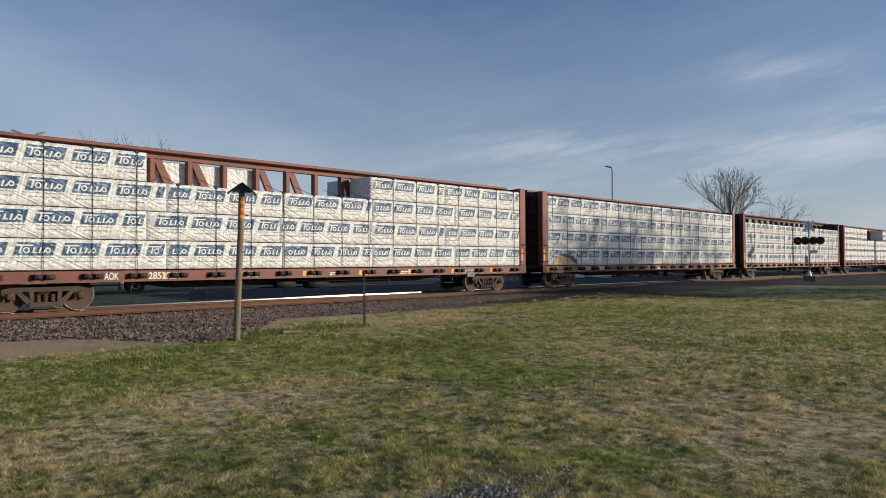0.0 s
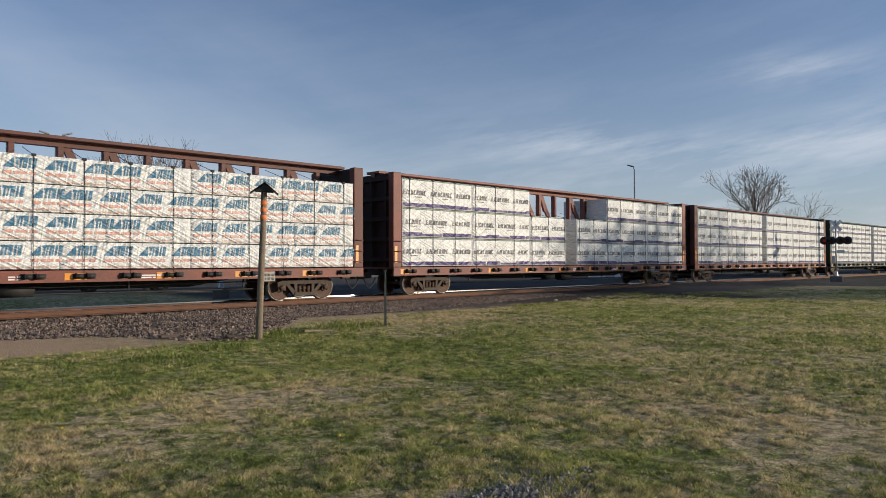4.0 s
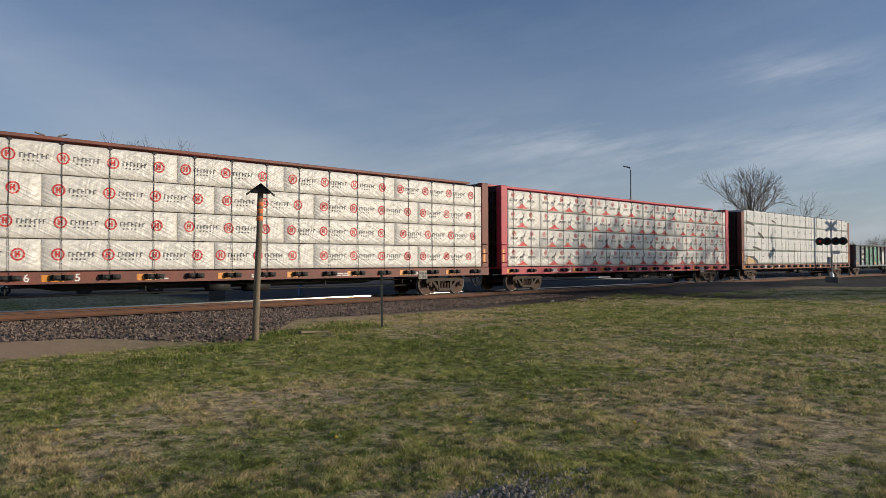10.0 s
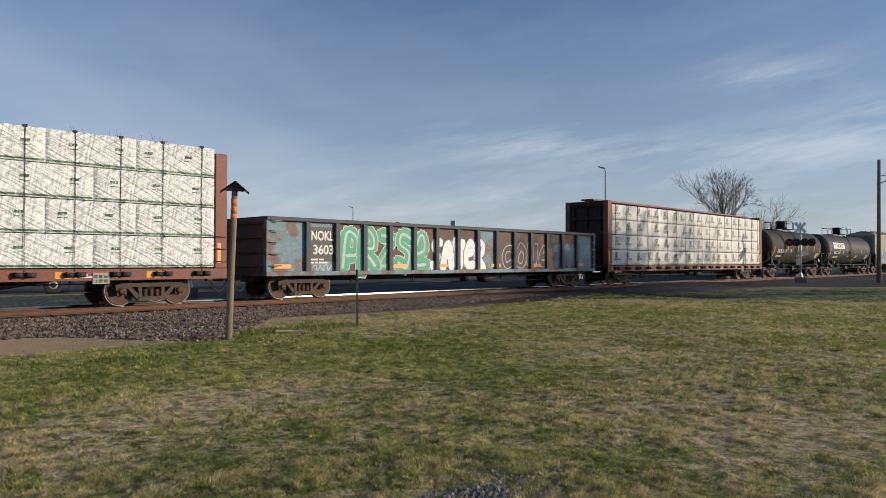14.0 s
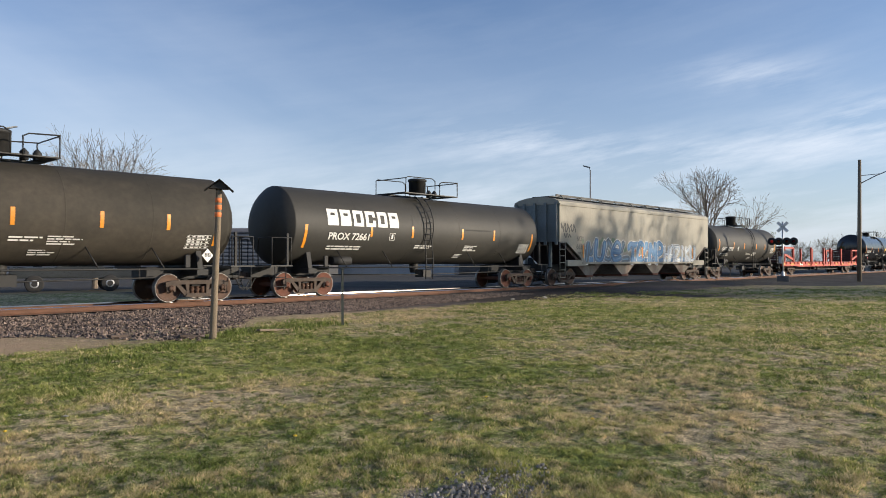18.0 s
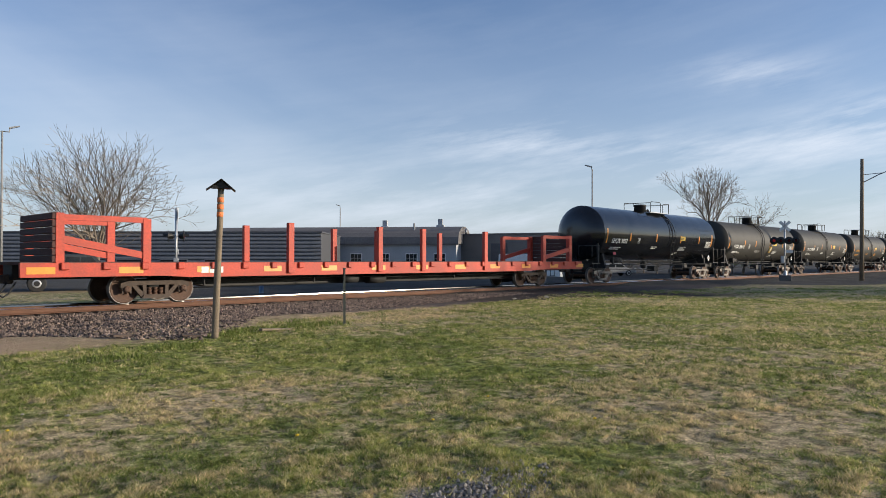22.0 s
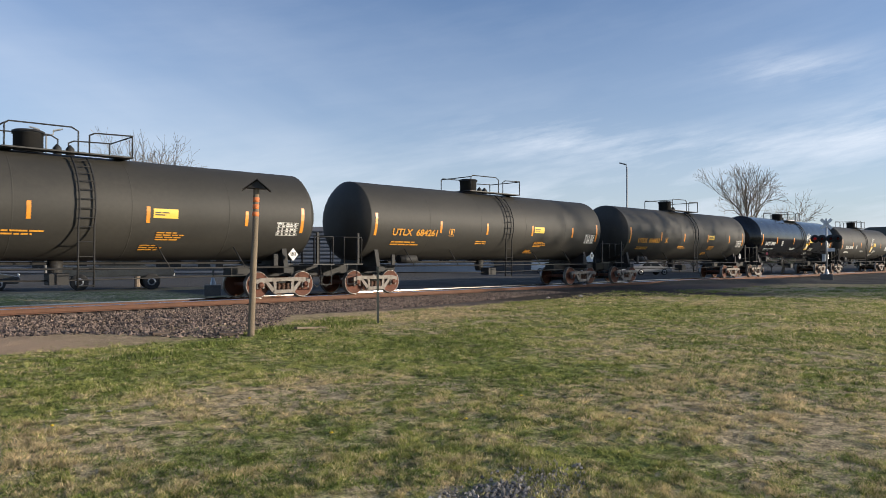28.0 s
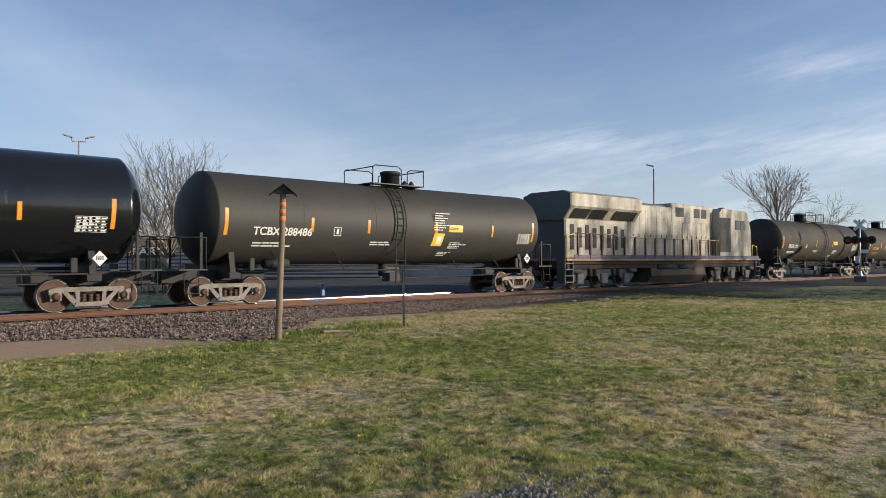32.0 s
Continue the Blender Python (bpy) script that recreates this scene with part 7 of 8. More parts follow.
def crossing_signal(base, heading, scale, label, lit, back_to_back=False):
    ob = thing("crossing_signal", label, "crossing signal", "crossing signals", m=pose(base.x, base.y, base.z, 0, 0, heading) @ Matrix.Scale(scale, 4))
    bm = bmnew()
    rod(bm, (0, 0, 0.6), (0, 0, 4.75), 0.065, 12)
    lathe(bm, [(0.55, 0.16), (0.62, 0.16), (0.95, 0.09), (1.0, 0.066)], 12, "z")
    part("mast", bm, M["galv"], ob)
    bm = bmnew()
    box(bm, -0.42, 0.42, -0.42, 0.42, -0.25, 0.62, 0.03)
    part("foundation", bm, M["concrete_dark"], ob)
    for a in (-45, 45):
        bm = bmnew()
        box(bm, -0.5, 0.5, -0.09, -0.075 + (0.012 if a > 0 else 0), -0.11, 0.11, 0.004)
        for v in bm.verts:
            v.co = Matrix.Rotation(radians(a), 4, "Y") @ v.co
            v.co.z += 4.35
        part("crossbuck_blade", bm, M["white_paint"], ob)
    bm = bmnew()
    pipe(bm, [(-0.85, 0, 3.25), (0.85, 0, 3.25)], 0.035)
    part("cross_arm", bm, M["dark_tin"], ob)
    k = 0
    spots = [(x, 1, 0.0) for x in (-0.75, -0.28, 0.28, 0.75)] if not back_to_back else [(x, s, s * -0.3) for x in (-0.5, 0.5) for s in (1, -1)]
    for x, way, dy in spots:
        k += 1
        bm = bmnew()
        lathe(bm, [(-0.10, 0.02), (-0.10, 0.29), (-0.07, 0.30), (-0.07, 0.15), (0.12, 0.13), (0.16, 0.06)], 22, "y")
        for v in bm.verts:
            v.co.x += x
            v.co.z += 3.25
        for v in bm.verts:
            v.co.y = v.co.y * way + dy
        head = part("signal_head", bm, M["dark_tin"], ob, "black round backing disc")
        bm = bmnew()
        lathe(bm, [(-0.125, 0.02), (-0.12, 0.09), (-0.10, 0.105)], 16, "y")
        for v in bm.verts:
            v.co.x += x
            v.co.z += 3.25
        for v in bm.verts:
            v.co.y = v.co.y * way + dy
        part("lens", bm, M["red_lens"] if k == lit else M["dull_lens"], head)
        bm = bmnew()
        pts = [radians(g) for g in range(0, 181, 20)]
        for a, b in zip(pts, pts[1:]):
            vs = [bm.verts.new((x + 0.125 * math.cos(g), y * way + dy, 3.25 + 0.125 * math.sin(g))) for g, y in ((a, -0.1), (b, -0.1), (b, -0.34), (a, -0.34))]
            bm.faces.new(vs)
        part("visor", bm, M["dark_tin"], head)
    bm = bmnew()
    box(bm, -0.30, -0.04, -0.12, 0.12, 1.55, 2.1, 0.02)
    part("junction_box", bm, M["galv"], ob)
    bm = bmnew()
    box(bm, 0.05, 0.55, -0.1, -0.09, 2.3, 2.55)
    part("track_plate", bm, M["white_paint"], ob)
    return ob


M["concrete_dark"] = surf("dark_concrete", (0.13, 0.125, 0.12), (0.1, 0.095, 0.09), 0.85, 0, 1, 20, 0.3)
crossing_signal(at(72.55, 60, -0.42), -72, 1.0, "railway crossing signal with white crossbuck and round lamps", 1)
crossing_signal(at(26.25, 33, -0.3), 62, 0.82, "far railway crossing signal beside the road with white mast", 0, True)


def light_pole(az, d, top_el, arms, label, size=1.0):
    base = at(az, d, -0.3)
    h = d * math.tan(radians(top_el)) + EYE[2] + 0.3
    ob = thing("street_lamp", label, "street lamp", "street lamps", m=pose(base.x, base.y, base.z, 0, 0, -az))
    bm = bmnew()
    rod(bm, (0, 0, -0.3), (0, 0, h), 0.11 * size, 12, 0.065 * size)
    part("pole", bm, M["lamp_grey"], ob)
    for s in arms:
        bm = bmnew()
        off = 0.0 if len(arms) > 1 else s * -0.42
        pipe(bm, [(0, 0, h - 0.05), (s * 0.45 + off, 0, h - 0.05), (s * 0.5 + off, 0, h + 0.25)], 0.035 * size)
        arm = part("arm", bm, M["lamp_grey"], ob)
        bm = bmnew()
        extrude(bm, [(s * 0.42 + off, h + 0.20), (s * 0.62 + off, h + 0.24), (s * 1.12 + off, h + 0.40), (s * 1.10 + off, h + 0.47), (s * 0.45 + off, h + 0.30)], -0.16, 0.16, "y")
        part("lamp_head", bm, M["lamp_grey"], arm)


light_pole(14.95, 62, 8.75, (-1, 1), "tall grey twin-armed parking lot lamp")
light_pole(58.72, 70, 7.1, (-1,), "slim grey street lamp with a single head", 1.0)
light_pole(38.6, 110, 4.15, (-1,), "distant slim parking lot lamp")


def utility_pole():
    base = at(77.35, 70, -0.3)
    h = 70 * math.tan(radians(7.0)) + EYE[2] + 0.3
    ob = thing("utility_pole", "brown wooden utility pole with a curved lamp bracket", "utility pole", m=pose(base.x, base.y, base.z, 0, 0.5, -77))
    bm = bmnew()
    rod(bm, (0, 0, -0.5), (0, 0, h), 0.19, 12, 0.13)
    part("pole", bm, M["wood_post"], ob)
    bm = bmnew()
    pipe(bm, [(0.1, 0, h - 2.0), (1.2, 0, h - 1.4), (2.6, 0, h - 0.8), (3.6, 0, h - 0.7)], 0.045)
    pipe(bm, [(0.1, 0, h - 1.35), (1.6, 0, h - 1.25)], 0.03)
    part("lamp_bracket", bm, M["galv"], ob)
    bm = bmnew()
    box(bm, 3.5, 4.2, -0.14, 0.14, h - 0.82, h - 0.66, 0.04)
    part("lamp_head", bm, M["galv"], ob)


utility_pole()

# ---- buildings behind the track ----


def parts_shop():
    p, q = at(14.4, 85, -0.6), at(37.1, 73, -0.6)
    u = (q - p).normalized()
    start = p - u * 34
    L = (q - start).length
    ob = thing("metal_shop_building", "long dark ribbed metal shop building with a flat roofline", "building", m=face(start, q))
    H = 4.75
    bm = bmnew()
    box(bm, 0, L, 0.06, 14, 0, H - 0.1)
    wall = part("wall", bm, M["clad"], ob)
    n = 12
    # ribs are paler than the wall, painting the sun caught on their lips
    for k in range(n):
        z = 0.05 + k * (H - 0.1) / n
        bm = bmnew()
        extrude(bm, [(0.06, z), (-0.05, z + 0.02), (-0.05, z + 0.13), (0.06, z + 0.3)], 0, L, "x")
        part("cladding_rib", bm, M["clad_lip"], wall)
    bm = bmnew()
    box(bm, -0.1, L + 0.1, -0.06, 14.1, H - 0.1, H + 0.05)
    part("roof", bm, M["clad"], ob)
    # sign band
    d = 34 + (at(19.6, 80) - p).dot(u)
    bm = bmnew()
    box(bm, d - 3.3, d + 2.6, -0.12, -0.055, 2.55, 3.75)
    board = part("sign_board", bm, M["dark_tin"], ob)
    words("sign_letters", "PARTS", 0.72, M["sign_white"], board, d - 2.1, 2.85, -0.125, width=4.2)
    for x, w in ((d - 9.5, 1.6), (d + 3.6, 2.8), (d + 8.0, 2.8), (d + 12.5, 1.2), (d - 4.6, 1.1)):
        bm = bmnew()
        box(bm, x, x + w, -0.075, -0.045, 0.9, 2.0)
        f = part("window_frame", bm, M["clad_lip"], ob)
        bm = bmnew()
        box(bm, x + 0.08, x + w - 0.08, -0.085, -0.07, 0.98, 1.92)
        part("pane", bm, M["glass"], f)


M["sign_white"] = surf("white_sign_letters", (0.75, 0.75, 0.75), None, 0.5, bump=0)
parts_shop()


def barrel_hall():
    p, q = at(28.5, 95, -0.6), at(47.9, 86, -0.6)
    ob = thing("barrel_roof_hall", "old grey rendered hall with a dark barrel-vaulted roof", "building", m=face(p, q))
    L = (q - p).length
    hw, top = 3.9, 6.3
    bm = bmnew()
    box(bm, 0, L, 0, 16, 0, hw)
    wall = part("wall", bm, M["render_wall"], ob)
    bm = bmnew()
    prof = []
    for k in range(13):
        a = math.pi * k / 12
        prof.append((8 - 8.3 * math.cos(a), hw + (top - hw) * math.sin(a) ** 0.8))
    extrude(bm, prof, -0.3, L + 0.3, "x")
    for f in bm.faces:
        f.smooth = False
    roof = part("roof", bm, M["roof_felt"], ob)
    bm = bmnew()
    box(bm, -0.3, L + 0.3, -0.35, 0.0, hw - 0.15, hw + 0.05)
    part("eaves", bm, M["roof_felt"], roof)
    for k in range(9):
        x = 2.0 + k * (L - 4) / 8
        bm = bmnew()
        box(bm, x - 0.75, x + 0.75, -0.04, 0.02, 1.35, 2.75)
        f = part("window_frame", bm, M["white_paint"], ob)
        for i in range(3):
            for j in range(2):
                bm = bmnew()
                box(bm, x - 0.66 + i * 0.45, x - 0.26 + i * 0.45, -0.06, -0.035, 1.45 + j * 0.62, 2.02 + j * 0.62)
                part("pane", bm, M["glass"], f)
    for x, h in ((L - 3.0, 0.75), (L - 10.5, 0.6)):
        bm = bmnew()
        box(bm, x - 0.5, x + 0.5, 7.5, 8.5, top - 0.3, top + h - 0.5, 0.03)
        box(bm, x - 0.3, x + 0.3, 7.7, 8.3, top + h - 0.5, top + h + 0.3)
        part("chimney", bm, M["render_wall"], roof)
    bm = bmnew()
    rod(bm, (L - 5.5, 2.0, hw), (L - 5.5, 2.0, top + 0.2), 0.12, 8)
    part("vent_pipe", bm, M["lamp_grey"], roof)


barrel_hall()


def masonry_store():
    p, q = at(47.6, 92, -0.6), at(58.5, 86, -0.6)
    ob = thing("masonry_store_building", "low brown-grey flat-roofed masonry building", "building", m=face(p, q))
    L = (q - p).length
    bm = bmnew()
    box(bm, 0, L, 0, 18, 0, 5.1)
    part("wall", bm, M["brick_wall"], ob)
    bm = bmnew()
    box(bm, -0.1, L + 0.1, -0.1, 18.1, 5.1, 5.28)
    part("parapet_cap", bm, M["roof_felt"], ob)
    for x, w in ((L * 0.30, 2.2), (L * 0.62, 2.4)):
        bm = bmnew()
        box(bm, x, x + w, -0.05, 0.02, 0.3, 4.0)
        part("loading_door", bm, M["clad"], ob)
    bm = bmnew()
    rod(bm, (1.5, 1.0, 5.2), (1.5, 1.0, 6.0), 0.15, 8)
    part("roof_vent", bm, M["galv"], ob)


masonry_store()


def utility_box():
    p = at(56.2, 74, -0.4)
    ob = thing("utility_shed", "small white painted utility shed", "shed", m=pose(p.x, p.y, p.z, 0, 0, -28))
    bm = bmnew()
    box(bm, 0, 3.6, 0, 3.0, 0, 2.75, 0.03)
    part("wall", bm, M["white_paint"], ob)
    bm = bmnew()
    box(bm, -0.1, 3.7, -0.1, 3.1, 2.75, 2.87, 0.02)
    part("roof", bm, M["white_paint"], ob)
    bm = bmnew()
    box(bm, 0.4, 1.4, -0.04, 0.0, 0.1, 2.1)
    part("door", bm, M["render_wall"], ob)


utility_box()

# ---- parked vehicles ----


def vehicle(name, label, p, heading, paint, profile, glass, length, wheel_r=0.34, width=0.92):
    ob = thing(name, label, "vehicle", "parked vehicles", m=pose(p.x, p.y, p.z, 0, 0, heading))
    bm = bmnew()
    extrude(bm, profile, -width, width, "y")
    bmesh.ops.bevel(bm, geom=bm.edges[:], offset=0.05, segments=2, affect="EDGES")
    part("body", bm, paint, ob)
    for pts in glass:
        for y in (-width - 0.008, width + 0.008):
            bm = bmnew()
            extrude(bm, pts, y - 0.006, y + 0.006, "y")
            part("side_window", bm, M["glass"], ob)
    for x in (length * 0.19, length * 0.80):
        for s in (-1, 1):
            bm = bmnew()
            lathe(bm, [(s * (width - 0.2), 0.1), (s * (width - 0.2), wheel_r), (s * (width + 0.01), wheel_r), (s * (width + 0.02), wheel_r - 0.05), (s * (width + 0.02), 0.22)], 20, "y")
            for v in bm.verts:
                v.co.x += x
                v.co.z += wheel_r
            w = part("wheel", bm, M["black"], ob)
            bm = bmnew()
            lathe(bm, [(s * (width + 0.0), 0.02), (s * (width + 0.03), 0.2), (s * (width + 0.015), 0.22)], 14, "y")
            for v in bm.verts:
                v.co.x += x
                v.co.z += wheel_r
            part("hub", bm, M["galv"], w)
    for x, m in ((0.0, "dull_lens"), (length, "white_mark")):
        for s in (-1, 1):
            bm = bmnew()
            box(bm, x - 0.03, x + 0.03, s * width * 0.82 - 0.12, s * width * 0.82 + 0.12, 0.72, 0.88, 0.02)
            part("lamp", bm, M[m], ob)
    return ob


def build_vehicles():
    van = [(0.0, 0.4), (5.4, 0.4), (5.5, 0.95), (4.9, 1.2), (4.35, 2.2), (3.9, 2.45), (0.1, 2.45)]
    van_glass = [[(3.5, 1.35), (3.5, 2.1), (4.15, 2.1), (4.6, 1.35)]]
    sedan = [(0.0, 0.35), (4.6, 0.35), (4.65, 0.7), (3.5, 0.92), (2.8, 1.42), (1.3, 1.45), (0.6, 0.98), (0.0, 0.9)]
    sedan_glass = [[(0.95, 0.98), (1.4, 1.36), (2.0, 1.37), (2.0, 0.97)], [(2.1, 0.97), (2.1, 1.37), (2.75, 1.34), (3.25, 0.96)]]
    pickup = [(0.0, 0.72), (5.65, 0.72), (5.75, 0.98), (5.6, 1.15), (4.3, 1.25), (3.65, 1.9), (2.25, 1.92), (2.05, 1.28), (0.0, 1.25)]
    pickup_glass = [[(2.3, 1.32), (2.4, 1.8), (3.0, 1.8), (3.0, 1.3)], [(3.08, 1.3), (3.08, 1.8), (3.55, 1.8), (4.0, 1.3)]]
    silver = surf("silver_car_paint", (0.35, 0.36, 0.37), None, 0.3, 0.5, bump=0, coat=0.6)
    charcoal = surf("charcoal_car_paint", (0.04, 0.045, 0.05), None, 0.3, bump=0, coat=0.6)
    for az, d, h, name, label, paint, pr, gl, ln in (
            (15.6, 42.2, -16, "parked_pickup", "dark grey pickup truck parked on the lot edge", charcoal, pickup, pickup_glass, 5.7),
            (7.4, 44.5, -12, "parked_car", "dark charcoal saloon car parked on the lot", charcoal, sedan, sedan_glass, 4.6),
            (31.0, 78, -20, "parked_car", "silver saloon car beside the hall", silver, sedan, sedan_glass, 4.6),
            (51.3, 84, -55, "parked_van", "white delivery van beside the store", M["white_paint"], van, van_glass, 5.4),
            (58.9, 80, -30, "parked_car", "silver saloon car beside the shed", silver, sedan, sedan_glass, 4.6)):
        p = at(az, d)
        p.z = ground_z(p.x, p.y)
        vehicle(name, label, p, h, paint, pr, gl, ln, 0.44 if ln > 5.6 else 0.34)


build_vehicles()


def hydrant():
    p = at(32.5, 31.5, 0)
    p.z = ground_z(p.x, p.y) - 0.01
    ob = thing("signal_pedestal", "small blue steel pedestal beside the road", "pedestal", m=pose(p.x, p.y, p.z))
    bm = bmnew()
    box(bm, -0.08, 0.08, -0.08, 0.08, 0, 0.50, 0.02)
    part("pedestal_body", bm, surf("blue_steel_paint", (0.12, 0.22, 0.36), None, 0.5, bump=0.05), ob)
    bm = bmnew()
    box(bm, -0.10, 0.10, -0.10, 0.10, 0.50, 0.56, 0.02)
    part("pedestal_lid", bm, M["galv"], ob)


hydrant()

# ---- bare trees ----


def tube_mesh(name, segs, mats):
    """Branch pieces: (a, b, ra, rb, sides) as one mesh."""
    vs, fs = [], []
    for a, b, ra, rb, sides in segs:
        d = (b - a).normalized()
        u = d.orthogonal().normalized()
        v = d.cross(u)
        o = len(vs)
        for p, r in ((a, ra), (b, rb)):
            for k in range(sides):
                g = k * math.tau / sides
                vs.append(p + (u * math.cos(g) + v * math.sin(g)) * r)
        for k in range(sides):
            fs.append((o + k, o + (k + 1) % sides, o + sides + (k + 1) % sides, o + sides + k))
    me = bpy.data.meshes.new(name)
    me.from_pydata(vs, [], fs)
    for m in mats:
        me.materials.append(m)
    return me


def grow(rnd, p, d, length, r, level, top, out_big, out_small, tips, droop=0.0, kids=(6, 5, 5, 4, 3)):
    n = 4 if level < 2 else 3
    pts = [p]
    dirs = []
    for k in range(n):
        d = (d + Vector((rnd.uniform(-1, 1), rnd.uniform(-1, 1), rnd.uniform(-0.6, 0.9) - droop * level)) * (0.09 + 0.03 * level)).normalized()
        pts.append(pts[-1] + d * length / n)
        dirs.append(d)
    tgt = out_big if level < 2 else out_small
    for k in range(n):
        ra, rb = r * (1 - 0.75 * k / n), r * (1 - 0.75 * (k + 1) / n)
        tgt.append((pts[k], pts[k + 1], ra, rb, 7 if level == 0 else 5 if level == 1 else 3))
    if level >= top:
        tips.append((pts[-1], d))
        return
    for k in range(kids[level]):
        q = rnd.uniform(0.25 if level else 0.55, 1.0)
        i = min(n - 1, int(q * n))
        base = pts[i] + (pts[i + 1] - pts[i]) * (q * n - i)
        side = dirs[i].orthogonal().normalized()
        side.rotate(Matrix.Rotation(rnd.uniform(0, math.tau), 3, dirs[i]))
        ang = rnd.uniform(0.3, 0.8)
        nd = (dirs[i] * math.cos(ang) + side * math.sin(ang)).normalized()
        grow(rnd, base, nd, length * rnd.uniform(0.52, 0.75), r * 0.5 * (1.1 - 0.4 * q), level + 1, top, out_big, out_small, tips, droop, kids)


def fork(rnd, p, d, length, r, level, top, out_big, out_small, tips, lift):
    """A limb that bends up, forks at its end and carries a few side shoots."""
    n = 4 if level < 2 else 3
    pts = [p]
    for k in range(n):
        d = (d + Vector((rnd.uniform(-1, 1), rnd.uniform(-1, 1), rnd.uniform(-0.7, 0.7) + lift)) * 0.13).normalized()
        pts.append(pts[-1] + d * length / n)
    tgt = out_big if level < 3 else out_small
    for k in range(n):
        tgt.append((pts[k], pts[k + 1], r * (1 - 0.36 * k / n), r * (1 - 0.36 * (k + 1) / n), 7 if level < 2 else 5 if level < 3 else 3))
    if level >= top:
        tips.append((pts[-1], d))
        return
    turn = rnd.uniform(0, math.tau)
    m = 3 if rnd.random() < 0.3 else 2
    for k in range(m):
        side = d.orthogonal().normalized()
        side.rotate(Matrix.Rotation(turn + k * math.tau / m + rnd.uniform(-0.5, 0.5), 3, d))
        ang = rnd.uniform(0.28, 0.62)
        fork(rnd, pts[-1], (d * math.cos(ang) + side * math.sin(ang)).normalized(), length * rnd.uniform(0.66, 0.86), r * 0.62, level + 1, top, out_big, out_small, tips, lift)
    for k in range(2):
        q = rnd.uniform(0.25, 0.9) * n
        i = min(n - 1, int(q))
        side = d.orthogonal().normalized()
        side.rotate(Matrix.Rotation(rnd.uniform(0, math.tau), 3, d))
        ang = rnd.uniform(0.6, 1.0)
        fork(rnd, pts[i].lerp(pts[i + 1], q - i), (d * math.cos(ang) + side * math.sin(ang)).normalized(), length * rnd.uniform(0.4, 0.6), r * 0.38, min(top, level + 2), top, out_big, out_small, tips, lift)


def forked_tree(label, az, d, height, seed, trunk_frac, spread, limbs, top, reach, radius, lift, twig, leaves=None, lean=(0, 0)):
    """A bare deciduous tree: short trunk, a fan of limbs, forks on forks out to fine twigs."""
    rnd = random.Random(seed)
    p = at(az, d, -0.4)
    ob = thing("tree", label, "tree", "trees", m=pose(p.x, p.y, p.z))
    t_h = height * trunk_frac
    head = Vector((lean[0] * t_h, lean[1] * t_h, t_h))
    big, small, tips = [], [], []
    part("trunk", tube_mesh("trunk", [(Vector((0, 0, -0.3)), head * 0.5, radius * 1.3, radius, 9), (head * 0.5, head, radius, radius * 0.85, 9)], [M["bark"]]), None, ob)
    for k in range(limbs):
        a = k * math.tau / limbs + rnd.uniform(-0.3, 0.3)
        tilt = spread * ((k * 0.618) % 1.0 * 0.75 + 0.25)
        dirn = Vector((math.cos(a) * math.sin(tilt) + lean[0], math.sin(a) * math.sin(tilt) + lean[1], math.cos(tilt))).normalized()
        fork(rnd, head * rnd.uniform(0.75, 1.0), dirn, height * reach * rnd.uniform(0.85, 1.1), radius * 0.5, 1, top, big, small, tips, lift)
    part("limb_frame", tube_mesh("limb_frame", big, [M["bark"]]), None, ob)
    small = [(a, b, max(ra, twig), max(rb, twig * 0.8), s) for a, b, ra, rb, s in small]
    tagged(part("crown", tube_mesh("crown", small, [M["bark_twig"]]), None, ob), kind="stuff")
    if leaves:
        leaf_mat, share, size, per = leaves
        vs, fs = [], []
        for q, dd in tips:
            if rnd.random() > share:
                continue
            for _ in range(per):
                c = q + Vector((rnd.uniform(-1, 1), rnd.uniform(-1, 1), rnd.uniform(-1, 1))) * size * 2.5
                u = Vector((rnd.uniform(-1, 1), rnd.uniform(-1, 1), rnd.uniform(-1, 1))).normalized() * size
                w = u.orthogonal().normalized() * size * 0.6
                o = len(vs)
                vs += [c - u, c + w, c + u, c - w]
                fs.append((o, o + 1, o + 2, o + 3))
        me = bpy.data.meshes.new("foliage")
        me.from_pydata(vs, [], fs)
        me.materials.append(leaf_mat)
        tagged(part("foliage", me, None, ob), kind="stuff")


M["bark_twig"] = surf("brown_twig_bark", (0.30, 0.245, 0.18), (0.20, 0.155, 0.115), 0.9, 0, 6, 40, 0.3)


